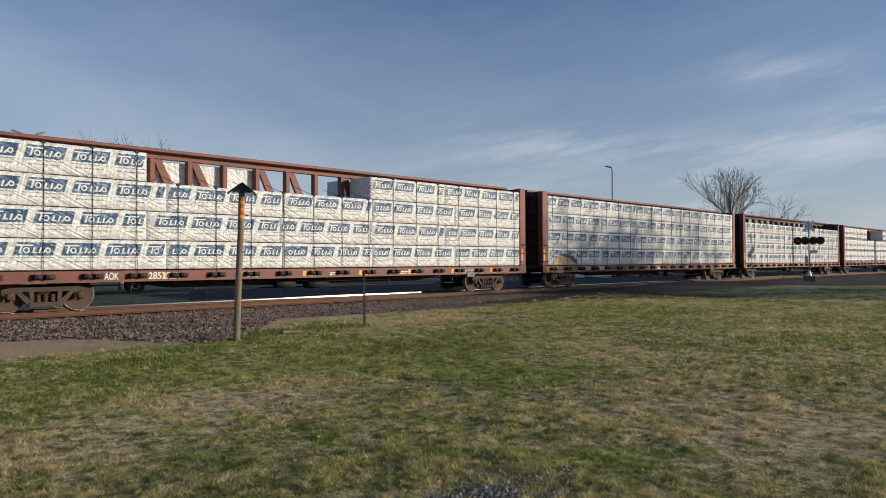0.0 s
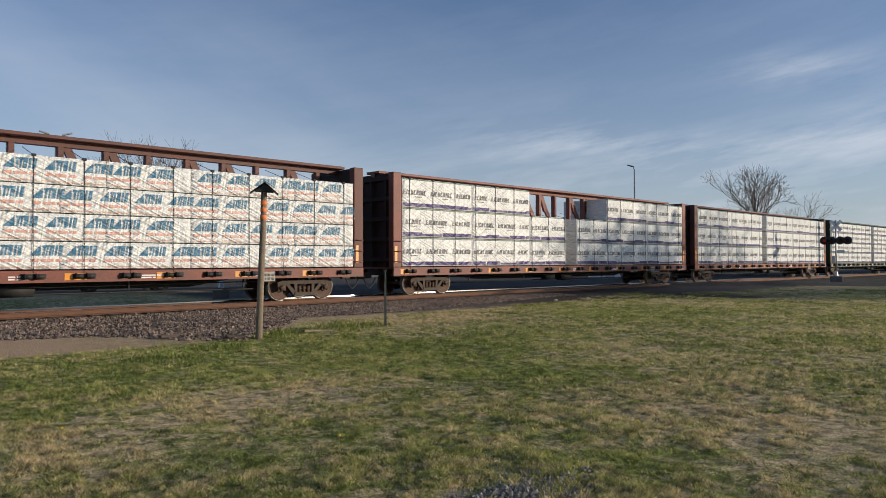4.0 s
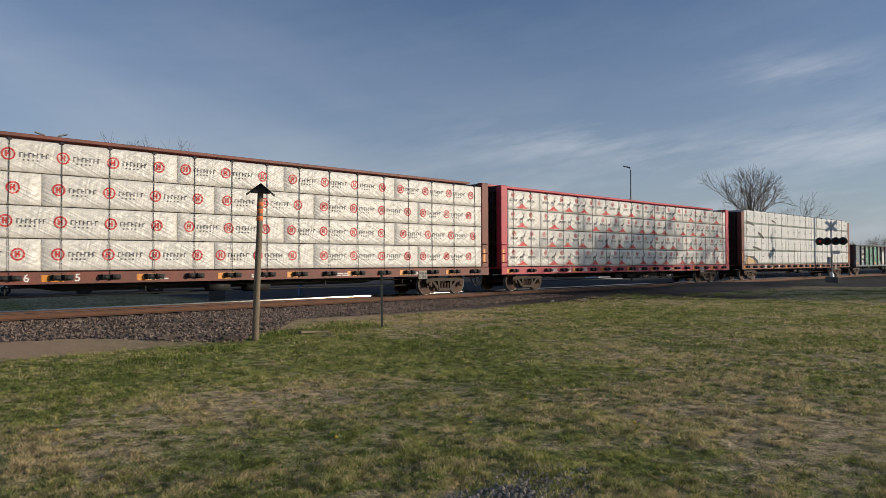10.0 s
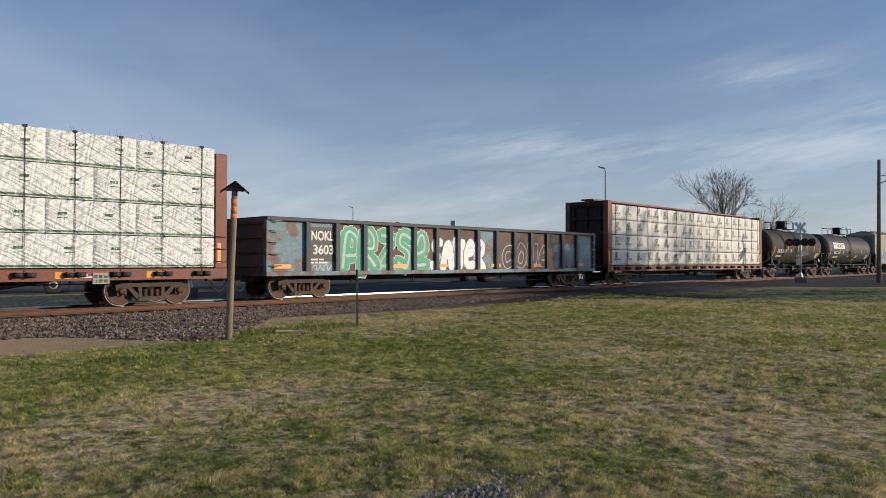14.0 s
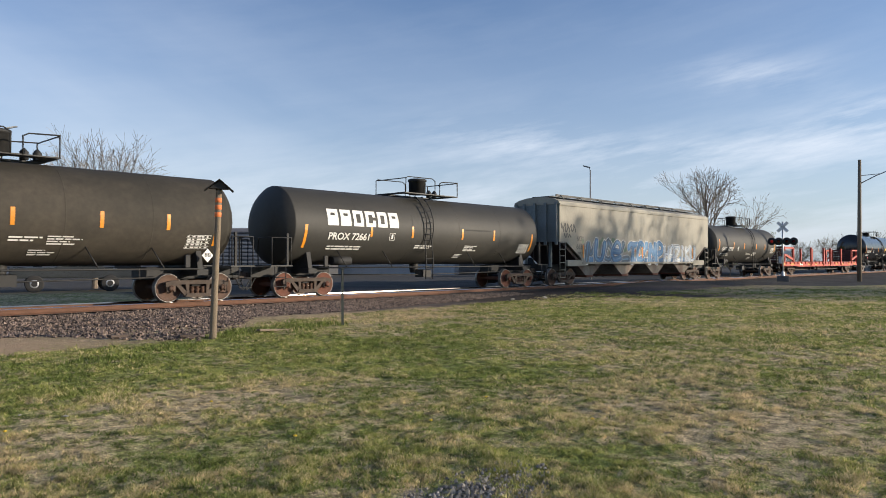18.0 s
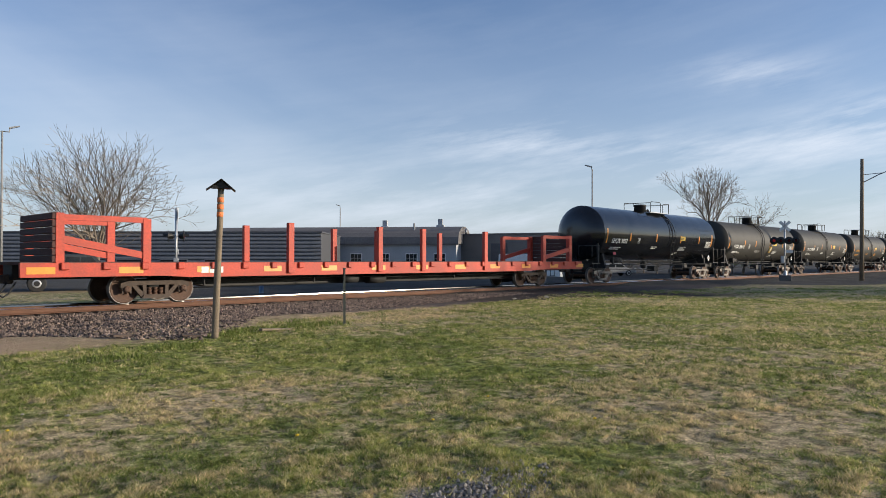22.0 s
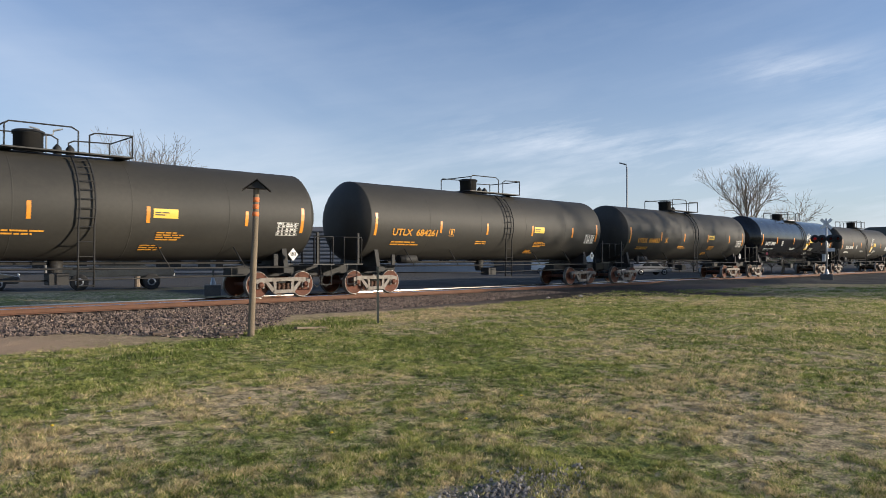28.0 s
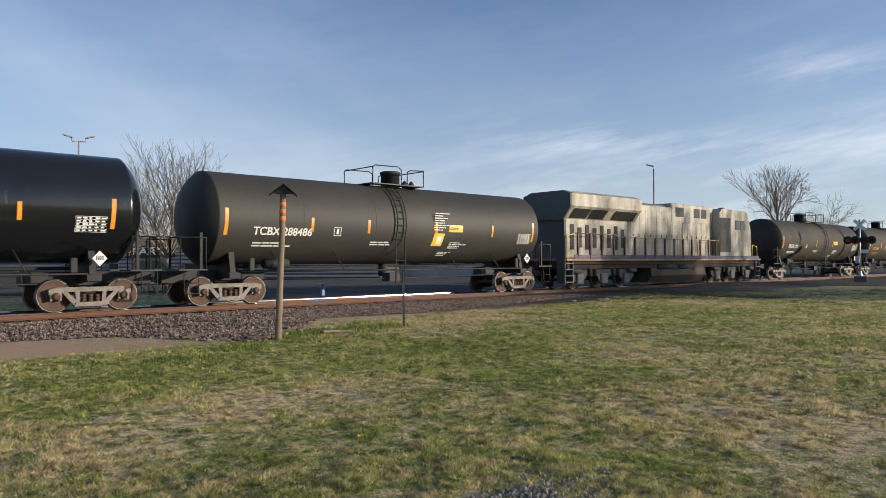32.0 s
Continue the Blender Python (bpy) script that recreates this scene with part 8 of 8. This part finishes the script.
def bare_tree(label, az, d, height, seed, trunk_frac=0.2, spread=1.0, top=4, leaves=None, droop=0.02, kids=(7, 5, 5, 4, 3), base=None, radius=None, reach=0.6):
    rnd = random.Random(seed)
    p = base or at(az, d, -0.4)
    ob = thing("tree", label, "tree", "trees", m=pose(p.x, p.y, p.z))
    r0 = radius or height * 0.018
    big, small, tips = [], [], []
    t_h = height * trunk_frac
    trunk = [(Vector((0, 0, -0.3)), Vector((0.02, 0, t_h * 0.5)), r0 * 1.25, r0, 9), (Vector((0.02, 0, t_h * 0.5)), Vector((0, 0.03, t_h)), r0, r0 * 0.9, 9)]
    part("trunk", tube_mesh("trunk", trunk, [M["bark"]]), None, ob)
    n = kids[0]
    for k in range(n):
        a = k * math.tau / n + rnd.uniform(-0.3, 0.3)
        tilt = rnd.uniform(0.25, 1.0) * spread
        dirn = Vector((math.cos(a) * math.sin(tilt), math.sin(a) * math.sin(tilt), math.cos(tilt)))
        grow(rnd, Vector((0, 0, t_h * rnd.uniform(0.8, 1.0))), dirn, height * (reach if tilt < 0.7 else reach * 0.85), r0 * 0.5, 1, top, big, small, tips, droop, kids)
    part("limb_frame", tube_mesh("limb_frame", big, [M["bark"]]), None, ob)
    small = [(a, b, max(ra, 0.012 * height / 9), max(rb, 0.009 * height / 9), s) for a, b, ra, rb, s in small]
    crown = part("crown", tube_mesh("crown", small, [M["bark_pale"]]), None, ob)
    tagged(crown, kind="stuff")
    if leaves:
        leaf_mat, share, size = leaves
        vs, fs = [], []
        for q, dd in tips:
            if rnd.random() > share:
                continue
            for _ in range(6 if size > 0.09 else 3):
                c = q + Vector((rnd.uniform(-1, 1), rnd.uniform(-1, 1), rnd.uniform(-1, 1))) * size * 1.6
                u = Vector((rnd.uniform(-1, 1), rnd.uniform(-1, 1), rnd.uniform(-1, 1))).normalized() * size
                w = u.orthogonal().normalized() * size * 0.6
                o = len(vs)
                vs += [c - u, c + w, c + u, c - w]
                fs.append((o, o + 1, o + 2, o + 3))
        me = bpy.data.meshes.new("foliage")
        me.from_pydata(vs, [], fs)
        me.materials.append(leaf_mat)
        tagged(part("foliage", me, None, ob), kind="stuff")
    return ob


M["leaf_yellow"] = surf("young_yellow_green_leaves", (0.26, 0.25, 0.11), (0.24, 0.20, 0.11), 0.7, bump=0, island=0.4)
M["leaf_fresh"] = surf("fresh_spring_leaves", (0.20, 0.24, 0.06), (0.15, 0.18, 0.05), 0.7, bump=0, island=0.4)
M["leaf_bud"] = surf("pale_brown_buds", (0.21, 0.18, 0.12), (0.16, 0.14, 0.09), 0.8, bump=0, island=0.3)


def build_trees():
    forked_tree("wide bare budding tree before the shop", 20.9, 45, 9.7, 11, 0.22, 0.86, 14, 6, 0.205, 0.15, 0.20, 0.008, (M["leaf_bud"], 0.5, 0.012, 2))
    forked_tree("tall bare domed tree behind the tracks", 67.4, 95, 14.6, 23, 0.40, 0.52, 7, 6, 0.158, 0.24, 0.22, 0.013, (M["leaf_bud"], 0.3, 0.025, 1))
    forked_tree("leaning bare tree beside a taller one", 69.7, 96, 12.0, 31, 0.30, 0.42, 4, 5, 0.18, 0.15, 0.10, 0.014, (M["leaf_yellow"], 0.3, 0.04, 2), (0.22, -0.12))
    for k, (az, d, h) in enumerate(((58.9, 104, 6.4), (59.6, 100, 6.9), (60.6, 104, 7.4), (61.5, 98, 6.8), (62.6, 102, 7.8), (63.6, 97, 7.0), (64.8, 100, 7.6), (65.9, 96, 7.0), (67.0, 100, 7.2), (68.2, 94, 6.4), (69.0, 92, 7.6), (70.6, 97, 6.6), (71.6, 104, 5.2), (73.5, 120, 5.4), (75.6, 120, 6.8), (78.5, 118, 6.9))):
        green = k in (9, 10, 11)
        forked_tree("bright yellow-green leafing tree in the thicket" if green else "scrubby bare budding tree in the thicket beyond the road", az, d, h, 50 + k, 0.10, 0.95, 10, 5, 0.235, 0.08, 0.16, 0.015,
                    (M["leaf_fresh"], 0.9, 0.07, 5) if green else (M["leaf_yellow"], 0.7, 0.05, 3))
    # bare trees out of view on the sunny side; their shade falls on the lawn and the train
    for k, (x, y, h) in enumerate(((65, -40, 14), (71, -40, 16))):
        bare_tree("tall bare tree beyond the lawn", 0, 0, h, 90 + k, 0.25, 0.95, 4, (M["leaf_bud"], 0.6 if k == 0 else 0.4, 0.18 if k == 0 else 0.13), 0.0, (9, 6, 5, 4, 3), reach=0.44, base=Vector((x, y, -0.4)))


build_trees()

# ---- loose ballast and turf ----


def edge_at(x, pts):
    for (x0, y0), (x1, y1) in zip(pts, pts[1:]):
        if x <= x1:
            k = max(0.0, (x - x0) / (x1 - x0))
            return y0 + (y1 - y0) * k
    return pts[-1][1]


FOOT = ((-10, -4.5), (3.2, -4.8), (4.2, -5.3), (5.3, -5.8), (6.2, -7.5), (7.1, -8.7), (8.3, -7.9), (11.1, -4.9), (14.2, -4.7), (18.9, -3.9), (25, -3.1))
TURF = ((-10, -8.8), (5.8, -8.7), (7.0, -8.8), (8.6, -7.9), (10.7, -6.7), (13.2, -6.0), (17.6, -5.1), (23.2, -4.5), (29.2, -3.3), (38.0, -1.3), (48.0, -3.8), (57.5, -10.7), (90, -28))


def build_stones():
    rng = np.random.default_rng(4)
    n = 46000
    x = rng.uniform(-3, 27, n)
    foot = np.array([edge_at(v, FOOT) for v in x])
    y = foot + (-1.25 - foot) * rng.uniform(-0.06, 1, n)
    y[: n // 6] = rng.uniform(-0.68, 0.68, n // 6)
    thin = rng.uniform(0, 1, n) < np.clip((y - foot + 0.5) / 0.9, 0.12, 1)
    keep = thin & ((0.426 * x + 0.905 * y) < 9.8)
    x, y = x[keep], y[keep]
    n = len(x)
    z = np.array([ground_z(a, b) for a, b in zip(x, y)])
    unit = np.array(((1, 0, 0), (0, 1, 0), (-1, 0, 0), (0, -1, 0), (0.2, 0.1, 1), (0, 0, -1)), float)
    r = rng.uniform(0.02, 0.058, n)
    v = unit[None] * rng.uniform(0.6, 1.3, (n, 6, 3)) + rng.normal(0, 0.16, (n, 6, 3))
    a = rng.uniform(0, 6.28, n)
    c, s = np.cos(a), np.sin(a)
    vx = v[..., 0] * c[:, None] - v[..., 1] * s[:, None]
    vy = v[..., 0] * s[:, None] + v[..., 1] * c[:, None]
    vs = np.stack((vx, vy, v[..., 2] * 0.8), -1) * r[:, None, None] + np.stack((x, y, z + r * 0.25), -1)[:, None]
    f = np.array(((0, 1, 4), (1, 2, 4), (2, 3, 4), (3, 0, 4), (1, 0, 5), (2, 1, 5), (3, 2, 5), (0, 3, 5)))
    faces = (f[None] + (np.arange(n) * 6)[:, None, None]).reshape(-1, 3)
    me = bpy.data.meshes.new("ballast_stones")
    me.from_pydata(vs.reshape(-1, 3).tolist(), [], faces.tolist())
    me.materials.append(M["stone"])
    tagged(part("ballast_stones", me, None), "grey-brown crushed stone ballast along the track", "ballast", kind="stuff")


build_stones()


def build_gravel_spot():
    """Grey pebbles that show through a worn spot of the lawn."""
    rng = np.random.default_rng(21)
    n = 1500
    a, q = rng.uniform(0, 6.28, n), np.sqrt(rng.uniform(0, 1, n))
    x, y = 3.75 + np.cos(a) * q * 1.0 + 0.25 * np.sin(a) * q, -19.38 + np.sin(a) * q * 0.42
    keep = rng.uniform(0, 1, n) < 1.15 - 0.8 * q
    x, y = x[keep], y[keep]
    n = len(x)
    r = rng.uniform(0.006, 0.022, n)
    unit = np.array(((1, 0, 0), (0, 1, 0), (-1, 0, 0), (0, -1, 0), (0.2, 0.1, 1), (0, 0, -1)), float)
    v = unit[None] * rng.uniform(0.6, 1.3, (n, 6, 3)) + rng.normal(0, 0.16, (n, 6, 3))
    vs = v * r[:, None, None] + np.stack((x, y, lawn_height(x, y) + r * 0.5), -1)[:, None]
    f = np.array(((0, 1, 4), (1, 2, 4), (2, 3, 4), (3, 0, 4), (1, 0, 5), (2, 1, 5), (3, 2, 5), (0, 3, 5)))
    me = bpy.data.meshes.new("gravel")
    me.from_pydata(vs.reshape(-1, 3).tolist(), [], (f[None] + (np.arange(n) * 6)[:, None, None]).reshape(-1, 3).tolist())
    me.materials.append(M["pebble"])
    tagged(part("gravel", me, None), "grey pebbles in a worn spot of the lawn", "gravel", kind="stuff")


def lawn_height(x, y):
    return np.array([ground_z(a, b) for a, b in zip(x, y)])


build_gravel_spot()


def blade_material(name, g0, g1, s0, s1, at_mix):
    """Grass blades: fresh green to straw, patch by patch; light shines through them."""
    m = bpy.data.materials.new(name)
    m.use_nodes = True
    t = m.node_tree
    b = t.nodes["Principled BSDF"]
    geo = t.nodes.new("ShaderNodeNewGeometry")
    n_big = noise_of(t, geo.outputs["Position"], 0.35, 4, 0.6)
    n_mid = noise_of(t, geo.outputs["Position"], 1.5, 5, 0.65)
    n_lump = noise_of(t, geo.outputs["Position"], 3.2, 3, 0.6)
    patch = maths(t, "ADD", maths(t, "MULTIPLY", n_big, 0.35), maths(t, "ADD", maths(t, "MULTIPLY", n_mid, 0.28), maths(t, "MULTIPLY", n_lump, 0.47)))
    patch = maths(t, "ADD", patch, lush_field(t, geo.outputs["Position"]))
    rnd = geo.outputs["Random Per Island"]
    green = mixed(t, rnd, g0, g1)
    straw = mixed(t, rnd, s0, s1)
    f = maths(t, "ADD", patch, maths(t, "MULTIPLY", maths(t, "SUBTRACT", rnd, 0.5), 0.20))
    c = mixed(t, ramp(t, f, ((at_mix, (0, 0, 0)), (at_mix + 0.13, (1, 1, 1)))), green, straw)
    # tuft-scale tone in the blade colour stands in for shadows between tussocks
    n_tuft = noise_of(t, geo.outputs["Position"], 7, 3, 0.6)
    c = mixed(t, 1.0, c, ramp(t, n_tuft, ((0.38, (0.60,) * 3), (0.49, (1.0,) * 3), (0.64, (1.3,) * 3))), "MULTIPLY")
    link(t, c, b.inputs["Base Color"])
    b.inputs["Roughness"].default_value = 0.65
    b.inputs["Specular IOR Level"].default_value = 0.2
    thin = t.nodes.new("ShaderNodeBsdfTranslucent")
    link(t, c, thin.inputs["Color"])
    mix = t.nodes.new("ShaderNodeMixShader")
    mix.inputs[0].default_value = 0.45
    link(t, b.outputs[0], mix.inputs[1])
    link(t, thin.outputs[0], mix.inputs[2])
    link(t, mix.outputs[0], t.nodes["Material Output"].inputs["Surface"])
    return m


M["blades"] = blade_material("grass_blades", (0.26, 0.285, 0.065), (0.50, 0.50, 0.175), (0.46, 0.36, 0.19), (0.80, 0.64, 0.38), 0.485)
M["tuft_blades"] = blade_material("weed_blades", (0.12, 0.16, 0.035), (0.28, 0.32, 0.085), (0.19, 0.21, 0.065), (0.42, 0.40, 0.19), 0.56)


def lawn_z(x, y):
    return LAWN - 0.12 * np.clip((x - 35) / 25, 0, 1) * np.clip((y + 20) / 14, 0, 1) + 0.05 * np.sin(x * 0.31 + 1.7) * np.sin(y * 0.37) + lumps(x, y)


def blades_mesh(name, x, y, z, h, w, lean, rng, material):
    n = len(x)
    a = rng.uniform(0, 6.28, n)
    b = rng.uniform(0, 6.28, n)
    ux, uy = np.cos(a) * w, np.sin(a) * w
    p0 = np.stack((x - ux, y - uy, z - 0.006), -1)
    p1 = np.stack((x + ux, y + uy, z - 0.006), -1)
    p2 = np.stack((x + np.cos(b) * lean, y + np.sin(b) * lean, z + h), -1)
    vs = np.stack((p0, p1, p2), 1).reshape(-1)
    me = bpy.data.meshes.new(name)
    me.vertices.add(3 * n)
    me.vertices.foreach_set("co", vs)
    me.loops.add(3 * n)
    me.loops.foreach_set("vertex_index", np.arange(3 * n, dtype=np.int32))
    me.polygons.add(n)
    me.polygons.foreach_set("loop_start", np.arange(0, 3 * n, 3, dtype=np.int32))
    me.update(calc_edges=True)
    me.materials.append(material)
    return part(name, me, None)


def turf_limit(x):
    return np.interp(x, [p[0] for p in TURF], [p[1] for p in TURF])


def build_turf():
    rng = np.random.default_rng(9)
    n = 820000
    az = np.radians(rng.uniform(10, 82, n))
    d = 5.0 * (34 / 5.0) ** (rng.uniform(0, 1, n) ** 1.2)
    x, y = d * np.sin(az), EYE[1] + d * np.cos(az)
    lim = turf_limit(x) + rng.normal(0, 0.25, n)
    clump = np.zeros(n)
    for k, (fx, fy, ph) in enumerate(((2.1, 1.7, 0.3), (5.7, -4.9, 1.9), (-3.3, 9.3, 4.1), (11.1, 9.3, 2.2), (0.7, -0.9, 5.0), (23.1, -19.7, 0.9), (-31, 26, 3.3), (43, 37, 1.3), (-52, 47, 2.7))):
        clump += np.sin(fx * x + fy * y + ph + 1.7 * np.sin(0.6 * fy * x - 0.5 * fx * y + k)) / (1 + 0.12 * k)
    clump = np.clip(0.5 + clump / 5.0, 0, 1)
    bare = (np.hypot((x - 3.75) * 0.55, y + 19.38) < rng.uniform(0.0, 0.62, n))
    keep = (y < lim) & ~bare & (rng.uniform(0, 1, n) < np.clip(-0.1 + 1.5 * clump, 0.12, 1))
    x, y, d, clump = x[keep], y[keep], d[keep], clump[keep]
    n = len(x)
    far = np.clip(d / 9, 0.62, 4.5)
    h = rng.uniform(0.011, 0.031, n) * (0.35 + 1.9 * clump ** 2.5) * np.clip(0.62 + d / 40, 0.7, 1.15)
    w = rng.uniform(0.0042, 0.0085, n) * far
    tagged(blades_mesh("grass", x, y, lawn_z(x, y), h, w, rng.uniform(0.3, 1.5, n) * h, rng, M["blades"]),
           "short patchy green and straw-coloured lawn grass", "grass", kind="stuff")
    # low rosettes and tufts that stand above the mown turf
    m, per = 15000, 20
    az = np.radians(rng.uniform(10, 80, m))
    d = 5.2 * (48 / 5.2) ** (rng.uniform(0, 1, m) ** 1.05)
    x, y = d * np.sin(az), EYE[1] + d * np.cos(az)
    group = np.sin(0.9 * x + 1.3 * np.sin(0.7 * y)) + np.sin(1.1 * y + 1.1 * np.sin(0.8 * x) + 2)
    keep = (y < turf_limit(x) - 0.1) & (rng.uniform(-2.2, 1.6, m) < group) & (np.hypot(x - 4.25, y + 19.2) > 0.45)
    x, y, d = x[keep], y[keep], d[keep]
    m = len(x)
    size = rng.uniform(0.02, 0.13, m)  * np.clip(d / 10, 0.8, 1.9)
    a, q = rng.uniform(0, 6.28, (m, per)), rng.uniform(0, 1, (m, per)) ** 0.6
    bx = (x[:, None] + np.cos(a) * q * size[:, None] * 1.5).ravel()
    by = (y[:, None] + np.sin(a) * q * size[:, None] * 1.5).ravel()
    hh = (np.clip(size[:, None] * 0.45, 0.016, 0.07) * (1.15 - 0.7 * q) * rng.uniform(0.6, 1.2, (m, per))).ravel()
    ww = np.repeat(rng.uniform(0.006, 0.012, m) * np.clip(d / 9, 0.8, 4), per)
    tagged(blades_mesh("weed_tufts", bx, by, lawn_z(bx, by), hh, ww, rng.uniform(0.5, 1.8, m * per) * hh, rng, M["tuft_blades"]),
           "low dark green weed tufts scattered in the lawn", "weeds", kind="stuff")


build_turf()

# ---- small things on the ground ----


def litter_and_flowers():
    rnd = random.Random(12)
    white = M["concrete"]
    for az, d, size, label in ((19.1, 8.35, 0.032, "scrap of white litter on the lawn"), (16.3, 8.6, 0.02, "small white scrap in the grass"), (55.1, 31, 0.12, "white crumpled litter beside the ballast"), (52.6, 30, 0.09, "pale stone on the road edge")):
        p = at(az, d)
        ob = thing("litter", label, "litter", "litter", m=pose(p.x, p.y, ground_z(p.x, p.y) + 0.01, 0, 0, rnd.uniform(0, 90)))
        bm = bmnew()
        bmesh.ops.create_icosphere(bm, subdivisions=2, radius=size)
        for v in bm.verts:
            v.co = v.co * rnd.uniform(0.6, 1.2)
            v.co.z = v.co.z * 0.45 + size * 0.3
        part("crumpled_scrap", bm, white, ob)
    flower = surf("dandelion_yellow", (0.75, 0.5, 0.03), None, 0.7, bump=0)
    for k in range(6):
        az, d = rnd.uniform(14, 62), rnd.uniform(6.0, 9.5)
        p = at(az, d)
        ob = thing("dandelion", "small yellow dandelion in the lawn", "flower", "dandelions", m=pose(p.x, p.y, ground_z(p.x, p.y)))
        bm = bmnew()
        rod(bm, (0, 0, 0), (0.004, 0, 0.055), 0.003, 5)
        part("stem", bm, M["leaf_yellow"], ob)
        bm = bmnew()
        lathe(bm, [(0.052, 0.003), (0.056, 0.016), (0.064, 0.018), (0.070, 0.008), (0.071, 0.001)], 10, "z")
        part("bloom", bm, flower, ob)
    for az, d, ln, turn in ((22.5, 16.4, 0.5, 20), (27.4, 15.9, 0.42, -15), (33.6, 16.9, 0.9, 8)):
        p = at(az, d)
        ob = thing("scrap_timber", "short weathered board lying on the ballast", "timber", "scrap boards", m=pose(p.x, p.y, ground_z(p.x, p.y) + 0.02, 0, 4, turn))
        bm = bmnew()
        box(bm, -ln / 2, ln / 2, -0.06, 0.06, 0.0, 0.05, 0.008)
        part("board", bm, M["wood_post"] if ln > 0.5 else M["tie"], ob)


litter_and_flowers()


def weed_clump(p, seed, size):
    rnd = random.Random(seed)
    vs, fs = [], []
    for k in range(int(420 * size)):
        a, q = rnd.uniform(0, math.tau), rnd.random() ** 0.6
        x, y = math.cos(a) * q * size, math.sin(a) * q * size * 0.6
        h = rnd.uniform(0.03, 0.13) * (1.1 - 0.6 * q)
        w = rnd.uniform(0.006, 0.014)
        b = rnd.uniform(0, math.tau)
        l = rnd.uniform(0.2, 0.9) * h
        o = len(vs)
        c, s = math.cos(b), math.sin(b)
        vs += [(x - s * w, y + c * w, -0.02), (x + s * w, y - c * w, -0.02), (x + c * l * 0.5 + s * w, y + s * l * 0.5 - c * w, h * 0.7), (x + c * l, y + s * l, h)]
        fs.append((o, o + 1, o + 2, o + 3))
    me = bpy.data.meshes.new("weed_clump")
    me.from_pydata(vs, [], fs)
    me.materials.append(M["tuft_blades"])
    ob = part("weed_clump", me, None)
    ob.matrix_basis = pose(p.x, p.y, ground_z(p.x, p.y))
    tagged(ob, "ragged green weed clump at the edge of the ballast", "weeds", "weed clumps", kind="stuff")


for _k, (_az, _d, _s) in enumerate(((31.5, 17.0, 1.0), (33.5, 17.4, 1.1), (35.5, 17.9, 0.9), (30.3, 16.3, 0.6), (22.0, 13.0, 0.7), (26.0, 14.3, 0.8), (37.5, 18.3, 0.7))):
    weed_clump(at(_az, _d), 40 + _k, _s)

# ---- everything that moves ----
SPEED, GAIN, T_MID = 15.224, 0.00685, 16.0


def way_of(s0, t):
    d = t - T_MID
    return s0 - SPEED * d - GAIN * d * d


def motions():
    for car, s0 in MOVING:
        walk(car, [(t, pose(way_of(s0, t), 0, 0)) for t in (0, 4, 8, 12, 16, 20, 24, 28, 32)])
    # wheels roll on the rail; all turn alike, so they share one set of keys
    if SPIN:
        rows = [(k / FPS, pose(0, 0, 0, 0, math.degrees((way_of(0, k / FPS) - way_of(0, 0)) / 0.457))) for k in range(32 * FPS + 1)]
        walk(SPIN[0], rows)
        keys = SPIN[0].animation_data
        for w in SPIN[1:]:
            w.rotation_mode = "QUATERNION"
            own = w.animation_data_create()
            own.action = keys.action
            own.action_slot = keys.action_slot


motions()
